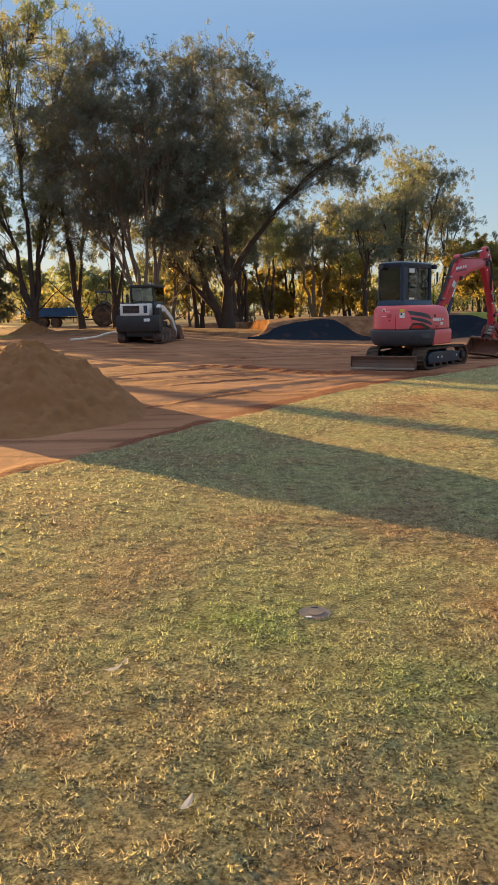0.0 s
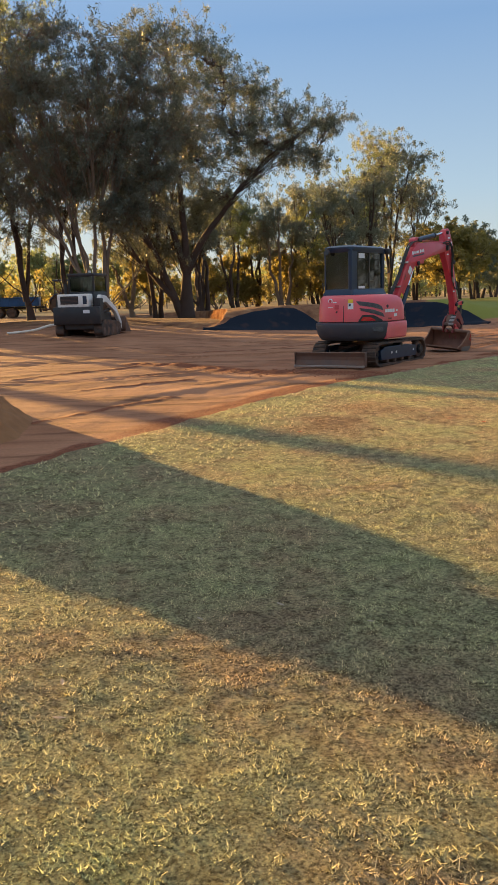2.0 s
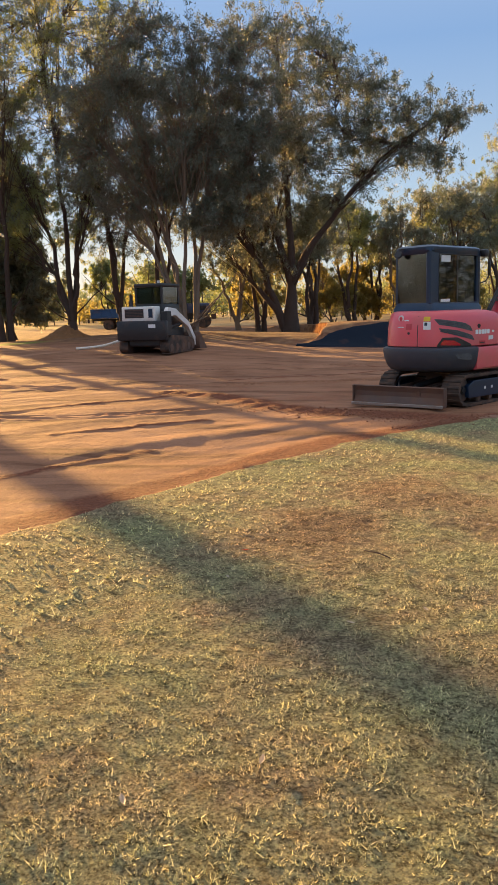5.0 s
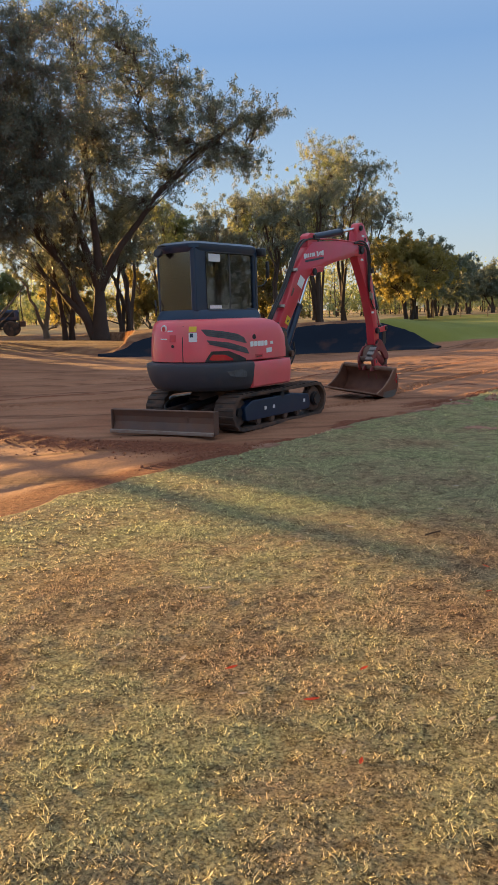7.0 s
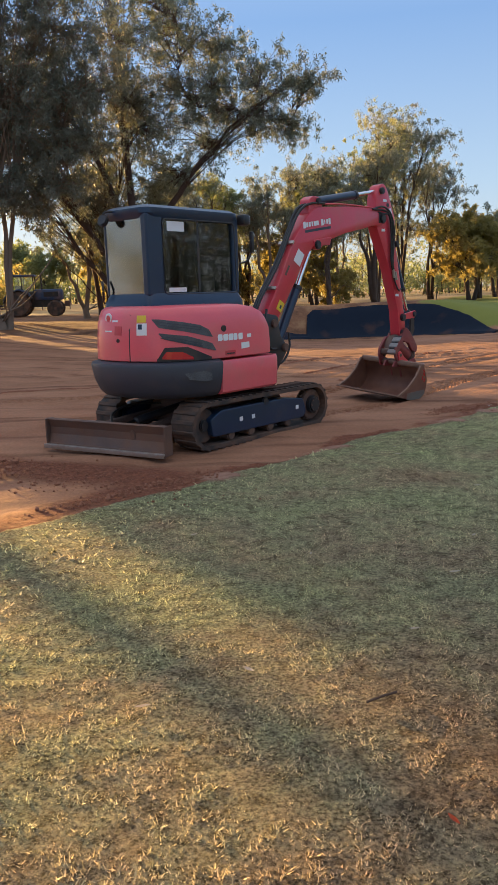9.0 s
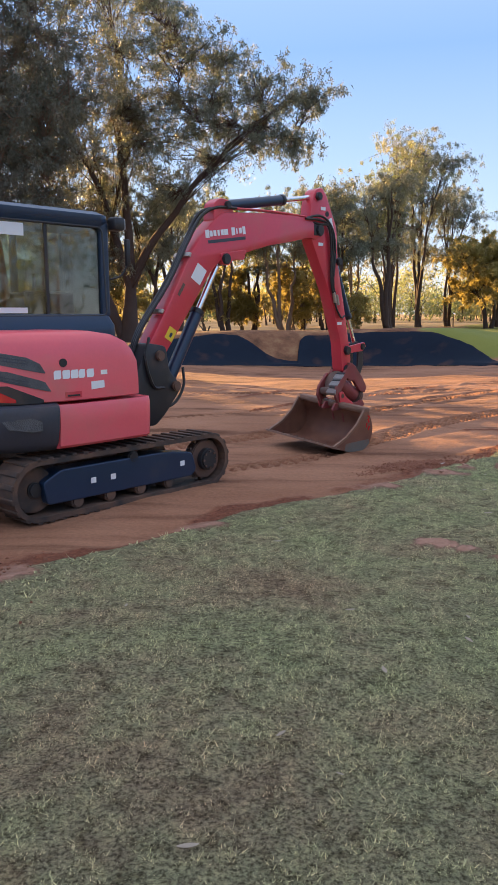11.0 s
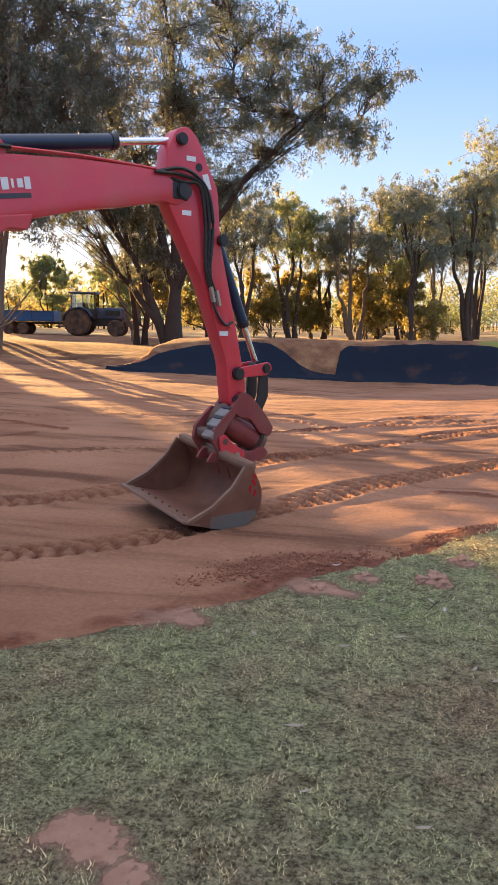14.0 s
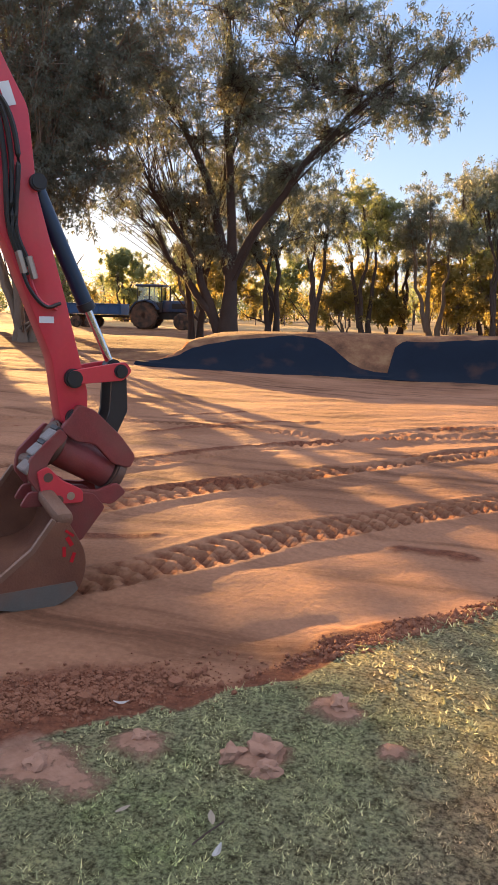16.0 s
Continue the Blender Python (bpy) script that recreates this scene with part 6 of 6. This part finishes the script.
# ---------- skid loader ----------
def skid_loader():
    e = empty("track_loader", pose(-5.15, 29.6, at(-5.25, 29.6).z - 0.02, 0, 0, -12), "black and white compact track loader on the bare soil", "loader")
    for s in (-1, 1):
        prof = rounded([(-1.15, 0.12), (-0.95, 0.0), (0.75, 0.0), (0.98, 0.14), (0.92, 0.42), (0.60, 0.52), (-0.75, 0.62), (-1.10, 0.42)], 0.10)
        belt = part("rubber_track", prism(prof, s * 0.78 - 0.17, s * 0.78 + 0.17, 0.015), M_RUBBER, e, "dusty rubber track")
        for k in range(12):
            part("lug", box((s * 0.78, -1.0 + k * 0.16, -0.005), (0.34, 0.06, 0.04), 0.008), M_RUBBER, belt)
        for y in (-0.9, -0.45, 0.0, 0.45, 0.8):
            part("roller", rod((s * 0.96, y, 0.2), (s * 0.92, y, 0.2), 0.13, n=16, cap=0.01), M_STEEL, belt)
        arm = [(-1.0, 1.35), (-0.85, 1.55), (-0.3, 1.50), (0.75, 1.02), (1.30, 0.42), (1.34, 0.20), (1.20, 0.18), (1.08, 0.42), (0.65, 0.86), (-0.35, 1.28), (-0.9, 1.22)]
        part("lift_arm", prism(rounded(arm, 0.06), s * 0.80 - 0.07, s * 0.80 + 0.07, 0.012), M_WHITE, e, "white lift arm")
        part("lift_cylinder", rod((s * 0.70, -0.75, 0.85), (s * 0.72, 0.55, 1.0), 0.05, n=14), M_BLACK, e, smooth=True)
        part("upright", box((s * 0.78, -0.88, 1.0), (0.22, 0.36, 0.85), 0.03), M_BLACK, e)
        part("tail_lamp", box((s * 0.72, -1.225, 1.02), (0.12, 0.02, 0.08), 0.008), M_REDLENS, e)
    part("chassis", box((0, -0.1, 0.55), (1.22, 1.9, 0.62), 0.05), M_BLACK, e)
    bumper = part("rear_bumper", box((0, -1.16, 0.78), (1.86, 0.22, 0.66), 0.04), M_BLACK, e, "black rear bumper", True)
    part("white_plate", box((0.42, -1.275, 0.93), (0.26, 0.008, 0.12), 0.002), M_STICKER, bumper)
    hood = part("rear_door", box((-0.12, -0.98, 1.34), (1.26, 0.46, 0.50), 0.04), M_WHITE, e, "white rear engine door", True)
    part("grille", box((-0.26, -1.215, 1.36), (0.72, 0.012, 0.30), 0.006), M_BLACK, hood)
    for k in range(5):
        part("slat", box((-0.26, -1.225, 1.26 + k * 0.05), (0.68, 0.012, 0.012), 0.002), M_STEEL, hood)
    part("lamp", box((0.36, -1.215, 1.36), (0.16, 0.012, 0.30), 0.006), M_NAVY, hood)
    cab = part("cab", box((0.05, -0.05, 1.30), (1.02, 1.35, 0.75), 0.04), M_BLACK, e, "black loader cab", True)
    for x in (-0.44, 0.54):
        for y in (-0.68, 0.56):
            part("pillar", box((x, y, 1.95), (0.07, 0.08, 0.62), 0.015), M_BLACK, cab)
    part("roof", box((0.05, -0.05, 2.30), (1.10, 1.42, 0.12), 0.045), M_BLACK, cab, "", True)
    part("rear_pane", box((0.05, -0.69, 1.96), (0.9, 0.008, 0.55)), M_GLASS, cab)
    for x in (-0.45, 0.55):
        part("side_pane", box((x, -0.06, 1.96), (0.008, 1.15, 0.55)), M_GLASS, cab)
    part("front_pane", box((0.05, 0.57, 1.96), (0.9, 0.008, 0.55)), M_GLASS, cab)
    part("beacon", rod((0.3, -0.4, 2.36), (0.3, -0.4, 2.46), 0.06, n=14, cap=0.015), M_LAMP, cab, smooth=True)
    part("exhaust", rod((-0.52, -0.9, 1.55), (-0.52, -0.9, 1.98), 0.06, n=14), M_BLACK, e, smooth=True)
    prof = [(1.28, 0.08), (1.95, 0.02), (1.98, 0.05), (1.36, 0.12), (1.30, 0.30), (1.34, 0.62), (1.28, 0.66), (1.22, 0.36)]
    b = part("loader_bucket", prism(prof, -1.0, 1.0, 0.006), M_STEEL, e, "worn steel loader bucket", True)
    for x in (-1.0, 1.0):
        part("side_plate", prism([(1.26, 0.06), (1.92, 0.03), (1.62, 0.36), (1.32, 0.66)], x - 0.012, x + 0.012, 0.003), M_STEEL, b)


skid_loader()
pipe = hose([at(-8.9, 31.4, 0.06), at(-8.2, 31.3, 0.05), at(-7.7, 31.3, 0.12), at(-7.1, 31.4, 0.30), at(-6.7, 31.5, 0.28)], 0.05, n=8)
tagged(part("pale_hose", pipe, M_PVC, smooth=True), "pale thick hose lying on the soil by the loader", "hose")


# ---------- tractor and trailer under the trees ----------
def wheel(name, parent, x, y, r, w, hubr):
    """A lugged tyre and rim, turning about the x axis."""
    prof = [(r * 0.60, -w / 2), (r * 0.86, -w / 2), (r * 0.96, -w * 0.36), (r * 0.97, 0), (r * 0.96, w * 0.36), (r * 0.86, w / 2), (r * 0.60, w / 2)]
    n = 36
    rings = [[(x + o, y + q * math.cos(2 * math.pi * k / n), r + q * math.sin(2 * math.pi * k / n)) for k in range(n)] for q, o in prof]
    ty = part(name, loft(rings), M_RUBBER, parent, "dusty black tyre", True)
    for k in range(18):
        for s in (-1, 1):
            t = 2 * math.pi * (k + 0.25 * s) / 18
            part("lug", box((x + s * w * 0.24, y + r * 0.97 * math.cos(t), r + r * 0.97 * math.sin(t)), (w * 0.5, r * 0.09, r * 0.07), 0.004, None, Matrix.Rotation(t + math.pi / 2, 3, "X") @ Matrix.Rotation(s * 0.6, 3, "Z")), M_RUBBER, ty)
    part("rim", rod((x - w * 0.42, y, r), (x + w * 0.42, y, r), r * 0.58, n=28, cap=0.03), M_RIM, ty, "tan wheel rim", True)
    part("hub", rod((x - w * 0.5, y, r), (x + w * 0.5, y, r), r * hubr, n=16, cap=0.02), M_STEEL, ty, smooth=True)


def tractor():
    e = empty("tractor", pose(-14.9, 70.0, at(-14.9, 70.0).z - 0.02, 0, 0, -80) @ Matrix.Scale(1.26, 4), "old blue farm tractor with a cab, standing under trees", "tractor")
    for s in (-1, 1):
        wheel("rear_tyre", e, s * 0.80, 0.0, 0.82, 0.42, 0.22)
        wheel("front_tyre", e, s * 0.78, 2.25, 0.50, 0.30, 0.24)
        fender = [(-0.86, 0.86), (-0.80, 1.22), (-0.45, 1.60), (0.15, 1.74), (0.66, 1.56), (0.90, 1.18), (0.84, 1.14), (0.60, 1.48), (0.12, 1.66), (-0.40, 1.54), (-0.74, 1.18)]
        part("fender", prism(fender, s * 0.80 - 0.26, s * 0.80 + 0.26, 0.01), M_TRACTOR, e, "dark blue mudguard")
    part("chassis", box((0, 1.1, 0.85), (0.48, 2.9, 0.5), 0.05), M_BLACK, e)
    hood = part("engine_hood", box((0, 1.85, 1.36), (0.74, 1.75, 0.68), 0.08), M_TRACTOR, e, "dark blue engine hood", True)
    part("grille", box((0, 2.735, 1.30), (0.56, 0.02, 0.5), 0.01), M_BLACK, hood)
    part("side_grille", box((0.375, 2.0, 1.38), (0.012, 0.9, 0.3), 0.004), M_BLACK, hood)
    part("exhaust", rod((0.30, 1.45, 1.65), (0.30, 1.45, 2.55), 0.05, n=12), M_BLACK, hood, smooth=True)
    part("front_weight", box((0, 2.95, 0.78), (0.6, 0.35, 0.36), 0.03), M_STEEL, e)
    cab = part("cab", box((0, 0.28, 1.28), (1.20, 1.50, 0.60), 0.05), M_BLACK, e, "glazed tractor cab", True)
    for x in (-0.60, 0.60):
        for y in (-0.42, 0.28, 0.98):
            part("pillar", box((x, y, 2.02), (0.05, 0.06, 0.95), 0.012), M_BLACK, cab)
        part("side_pane", box((x, 0.28, 2.02), (0.008, 1.36, 0.88)), M_CLEAR, cab)
    for y in (-0.42, 0.98):
        part("end_pane", box((0, y, 2.02), (1.15, 0.008, 0.88)), M_CLEAR, cab)
    part("roof", box((0, 0.28, 2.54), (1.36, 1.66, 0.13), 0.05), M_TRACTOR, cab, "", True)
    part("seat", box((0, 0.05, 1.72), (0.5, 0.45, 0.5), 0.08), M_SEAT, cab, "", True)
    part("steering_wheel", rod((0, 0.62, 1.85), (0, 0.64, 1.88), 0.2, n=20), M_BLACK, cab)
    part("drawbar", box((0, -1.0, 0.55), (0.10, 1.0, 0.08), 0.01), M_STEEL, e)
    return e


def trailer():
    e = empty("tipping_trailer", pose(-19.6, 70.4, at(-19.6, 70.4).z - 0.02, 0, 0, -82) @ Matrix.Scale(1.08, 4), "long blue steel tipping trailer behind the tractor", "trailer")
    tub = box((0, 0, 0.98), (1.9, 4.7, 0.10), 0.02)
    for x in (-0.94, 0.94):
        tub = box((x, 0, 1.32), (0.05, 4.7, 0.66), 0.01, tub)
    for y in (-2.34, 2.34):
        tub = box((0, y, 1.32), (1.9, 0.05, 0.66), 0.01, tub)
    part("tub", tub, M_TRAILER, e, "blue steel tub")
    for x in (-0.985, 0.985):
        for k in range(7):
            part("rib", box((x, -2.2 + k * 0.733, 1.32), (0.05, 0.07, 0.64), 0.008), M_TRAILER, e)
        part("top_rail", box((x, 0, 1.66), (0.09, 4.75, 0.06), 0.01), M_TRAILER, e)
    part("chassis", box((0, 0.3, 0.82), (0.6, 5.2, 0.16), 0.02), M_BLACK, e)
    for s in (-1, 1):
        for y in (-0.95, 0.10):
            wheel("tyre", e, s * 0.80, y, 0.42, 0.28, 0.3)
    part("drawbar", box((0, 3.2, 0.62), (0.14, 1.8, 0.12), 0.02), M_STEEL, e)


M_CLEAR = glass_mat("clear cab glass", (0.9, 0.95, 0.85), 0.10)
tractor()
trailer()


# ---------- small things on the turf ----------
def valve_box():
    c = at(-0.24, 0.55)
    e = empty("valve_box", Matrix.Translation(c - Vector((0, 0, 0.020))) @ Matrix.Scale(0.8, 4), "round grey irrigation valve lid sunk in the turf", "valve box")
    part("collar", rod((0, 0, -0.10), (0, 0, 0.022), 0.135, n=36, cap=0.006), M_BLACK, e, smooth=True)
    lid = part("lid", rod((0, 0, 0.0), (0, 0, 0.030), 0.118, n=36, cap=0.006), M_LID, e, "worn grey lid", True)
    part("inner_ring", rod((0, 0, 0.030), (0, 0, 0.035), 0.06, n=28, cap=0.002), M_LID, lid, smooth=True)
    part("key_slot", box((0, 0.085, 0.031), (0.05, 0.014, 0.006), 0.002), M_BLACK, lid)
    part("worn_label", box((-0.05, -0.08, 0.031), (0.04, 0.02, 0.003)), M_STICKER, lid)


valve_box()


def leaf(x, y, size, turn, material, name, label, group, curl=0.35, category="leaf"):
    """A curled fallen leaf with thickness."""
    bm = bmesh.new()
    rows = []
    for i in range(7):
        u = i / 6
        w = size * 0.16 * math.sin(math.pi * min(0.98, max(0.04, u))) ** 0.7
        zc = curl * size * (u - 0.5) ** 2
        rows.append([bm.verts.new(((u - 0.5) * size, s * w, zc + abs(s) * w * 0.5 + 0.012)) for s in (-1, 0, 1)])
    for a, b in zip(rows, rows[1:]):
        for i in (0, 1):
            bm.faces.new((a[i], b[i], b[i + 1], a[i + 1]))
    bmesh.ops.solidify(bm, geom=list(bm.faces), thickness=0.0015)
    ob = part(name, bm, material)
    ob.matrix_basis = Matrix.Translation(at(x, y, 0.012)) @ Matrix.Rotation(turn, 4, "Z")
    return tagged(ob, label, category, group)


for x, y, s, t in ((3.32, 8.80, 0.075, 0.5), (3.66, 8.44, 0.075, 0.1), (3.95, 8.70, 0.06, 0.7), (1.27, 8.16, 0.06, 0.3), (3.78, 7.95, 0.05, 1.2), (5.05, 10.05, 0.06, 2.0), (4.9, 9.6, 0.05, 0.2)):
    leaf(x, y, s, t, M_REDLEAF, "red_leaf", "bright orange-red fallen leaf on the turf", "red leaves")
rng = np.random.RandomState(7)
for x, y, s, t in ((8.61, 17.31, 0.10, 0.7), (7.68, 16.69, 0.11, 0.2), (8.15, 17.75, 0.10, 0.4), (7.35, 17.6, 0.09, 2.2), (8.2, 16.1, 0.08, 0.3), (7.6, 15.4, 0.11, 0.2), (7.68, 15.30, 0.07, 1.0), (6.4, 13.6, 0.1, 1.7), (6.9, 14.0, 0.10, 1.9),
                   (5.2, 11.5, 0.08, 0.2), (4.35, 11.1, 0.10, 2.4), (5.6, 12.3, 0.10, 0.2), (3.2, 9.9, 0.12, 0.1), (6.3, 14.4, 0.09, 0.2), (5.9, 13.0, 0.08, 0.9), (8.35, 18.35, 0.10, 2.0), (8.05, 18.3, 0.08, 1.0), (8.6, 18.0, 0.08, 0.4), (7.85, 17.55, 0.1, 0.4), (3.9, 10.8, 0.09, 0.3)):
    leaf(x, y, s * 0.75, t, M_DEADLEAF, "dry_leaf", "pale curled dry gum leaf on the turf", "dry leaves")
for k in range(46):
    u = rng.uniform(0.0, 1.0)
    x, y = -0.6 + 9.2 * u + rng.uniform(-2.6, 0.6), -1.0 + 18.5 * u + rng.uniform(-0.5, 0.5)
    if masks(np.array([x]), np.array([y]))[0][0] > 0.9:
        leaf(x, y, rng.uniform(0.035, 0.07), rng.uniform(0, 6.28), M_DEADLEAF, "dry_leaf", "pale curled dry gum leaf on the turf", "dry leaves")
for x, y, s, t in ((-1.23, -0.16, 0.09, 0.6), (-0.80, -1.15, 0.09, 1.2), (7.72, 18.97, 0.07, 0.4), (8.42, 18.2, 0.07, 1.5)):
    leaf(x, y, s, t, M_PAPER, "paper_scrap", "crumpled scrap of pale paper on the turf", "paper scraps", 0.9, "paper")


def stick(pts, r, label):
    tagged(part("twig", hose([at(x, y, 0.02 + dz) for x, y, dz in pts], r, n=6, per=4), M_DARKBARK, smooth=True), label, "twig", "twigs")


stick([(2.12, 8.22, 0.0), (2.22, 8.12, 0.015), (2.30, 8.06, 0.0)], 0.005, "short crooked dark twig on the turf")
stick([(4.86, 10.80, 0.0), (4.93, 10.83, 0.008), (5.0, 10.87, 0.004)], 0.006, "straight reddish-brown twig on the turf")
stick([(4.60, 8.72, 0.0), (4.63, 8.65, 0.012), (4.70, 8.52, 0.004)], 0.006, "dark bent stick on the turf")
stick([(7.5, 15.0, 0.0), (7.56, 15.08, 0.01), (7.6, 15.2, 0.0)], 0.005, "short dark twig on the turf")
stick([(8.33, 18.22, 0.0), (8.36, 18.26, 0.015), (8.40, 18.33, 0.02)], 0.003, "thin twig leaning out of the turf")


def clods(c, n, spread, size, seed, label):
    """Crumbs of soil thrown up along the edge of the turf."""
    rng = np.random.RandomState(seed)
    V, Fc = [], []
    ico = bmesh.new()
    bmesh.ops.create_icosphere(ico, subdivisions=1, radius=1)
    iv = np.array([v.co[:] for v in ico.verts])
    fi = np.array([[v.index for v in f.verts] for f in ico.faces])
    ico.free()
    xs, ys = c[0] + rng.normal(0, spread[0], n), c[1] + rng.normal(0, spread[1], n)
    turn = spread[2]
    xs, ys = c[0] + (xs - c[0]) * math.cos(turn) - (ys - c[1]) * math.sin(turn), c[1] + (xs - c[0]) * math.sin(turn) + (ys - c[1]) * math.cos(turn)
    zs = height(xs, ys)
    for i in range(n):
        s = size * rng.lognormal(0, 0.5)
        V.append(iv * s * rng.uniform(0.6, 1.2, 3) * (1 + rng.normal(0, 0.12, (len(iv), 1))) + np.array([xs[i], ys[i], zs[i] + s * 0.3]))
        Fc.append(fi + i * len(iv))
    tagged(new("soil_crumbs", fill("soil_crumbs", np.concatenate(V), np.concatenate(Fc), M_CLOD)), label, "soil crumbs", kind="stuff")


clods((7.42, 18.98), 3200, (0.36, 0.12, 0.65), 0.0060, 501, "loose crumbs of reddish soil at the edge of the turf")
clods((8.85, 20.25), 1800, (0.42, 0.05, 0.85), 0.0065, 502, "loose crumbs of reddish soil along the turf")
clods((1.9, 15.45), 900, (1.0, 0.25, -0.5), 0.008, 503, "rough crumbs of dark soil by the blade")
clods((3.3, 14.6), 500, (0.5, 0.08, 0.75), 0.008, 504, "loose crumbs of soil along the turf")
for k, (x, y, s) in enumerate(((8.40, 18.80, 0.045), (8.30, 18.72, 0.035), (8.62, 19.22, 0.035), (7.93, 18.72, 0.03), (8.45, 18.68, 0.035), (7.62, 18.45, 0.035))):
    bm = bmesh.new()
    bmesh.ops.create_icosphere(bm, subdivisions=3, radius=1)
    r = np.random.RandomState(520 + k)
    for v in bm.verts:
        w = noise.noise(v.co * 1.7 + Vector((k * 3.1, 0, 0)))
        v.co = Vector((v.co.x * s * 1.5, v.co.y * s * 1.1, v.co.z * s * 0.85)) * (1 + 0.7 * w)
    ob = part("soil_clod", bm, M_LUMP, smooth=True)
    ob.matrix_basis = Matrix.Translation(at(x, y, s * 0.15)) @ Matrix.Rotation(r.uniform(0, 6), 4, "Z")
    tagged(ob, "soft lump of reddish soil on the turf", "soil clod", "soil clods")


# ---------- grass blades ----------
def turf(name, x0, y0, x1, y1, left, right, pitch, blades, h, w, seed, label, inner=None):
    """Tufts of short blades over a strip of turf along a line, left and right of it, on a shaken lattice."""
    rng = np.random.RandomState(seed)
    ln = math.hypot(x1 - x0, y1 - y0)
    s, o = (v.ravel() for v in np.meshgrid(np.arange(0, ln, pitch), np.arange(-left, right, pitch)))
    s, o = s + rng.uniform(-0.6, 0.6, len(s)) * pitch, o + rng.uniform(-0.6, 0.6, len(o)) * pitch
    dx, dy = (x1 - x0) / ln, (y1 - y0) / ln
    x, y = x0 + dx * s + dy * o, y0 + dy * s - dx * o
    if inner:
        (ax, ay), (bx, by), il, ir = inner
        t = math.hypot(bx - ax, by - ay)
        off = ((x - ax) * (by - ay) - (y - ay) * (bx - ax)) / t
        run = ((x - ax) * (bx - ax) + (y - ay) * (by - ay)) / t
        free = (off < -il) | (off > ir) | (run < 0) | (run > t)
        x, y = x[free], y[free]
    lawn, spill, _, _, _ = masks(x, y)
    thick = fractal(x * 19, y * 19, 91, 2) * 0.72 + fractal(x * 6, y * 5, 93, 2) * 0.16 + fractal(x * 1.3, y * 1.3, 92) * 0.12
    keep = (lawn > 0.55) & (spill < 0.15 + 0.7 * rng.random(len(x))) & (rng.random(len(x)) < np.clip(thick * 4.0 - 0.6, 0.7, 1))
    keep &= np.hypot(x + 0.24, y - 0.55) > 0.09
    x, y, thick = x[keep], y[keep], thick[keep]
    tuft = np.clip(thick * 4.6 - 1.3, 0.45, 1.6) * rng.uniform(0.5, 1.5, len(x)) * (1 + 1.1 * np.exp(-(np.hypot(x - 1.1, y - 0.3) / 0.45) ** 2))
    z = height(x, y, False)
    c = np.repeat(np.stack([x, y, z - 0.003], -1), blades, 0)
    n = len(c)
    tall = np.repeat(tuft, blades) * h * rng.uniform(0.5, 1.2, n)
    a = rng.uniform(0, 2 * np.pi, n)
    out = np.stack([np.cos(a), np.sin(a), np.zeros(n)], -1)
    b = a + rng.normal(0, 0.6, n)
    side = np.stack([-np.sin(b), np.cos(b), np.zeros(n)], -1) * w * rng.uniform(0.6, 1.4, (n, 1))
    root = c + out * pitch * 0.28 * rng.random((n, 1))
    # blades arch outwards from the heart of their tuft
    tip = root + out * tall[:, None] * rng.uniform(0.3, 1.5, (n, 1)) + np.array([0, 0, 1.0]) * tall[:, None] * rng.uniform(0.55, 1.0, (n, 1))
    V = np.stack([root - side, root + side, tip], 1).reshape(-1, 3)
    me = fill(name, V, np.arange(n * 3).reshape(-1, 3), M_GRASS)
    me.attributes.new("tone", "FLOAT", "POINT").data.foreach_set("value", np.repeat(tone(x, y), 3 * blades).astype(np.float32))
    tagged(new(name, me), label, "grass", kind="stuff")


turf("turf_grass", -1.2, -2.4, 9.6, 19.0, 2.7, 0.7, 0.0162, 3, 0.0122, 0.0028, 601, "short olive and straw-coloured couch grass")
turf("turf_grass", -1.2, -1.0, 11.0, 21.0, 8.0, 4.0, 0.052, 4, 0.018, 0.0068, 602, "short couch grass further off", ((-1.2, -2.4), (9.6, 19.0), 2.7, 0.7))
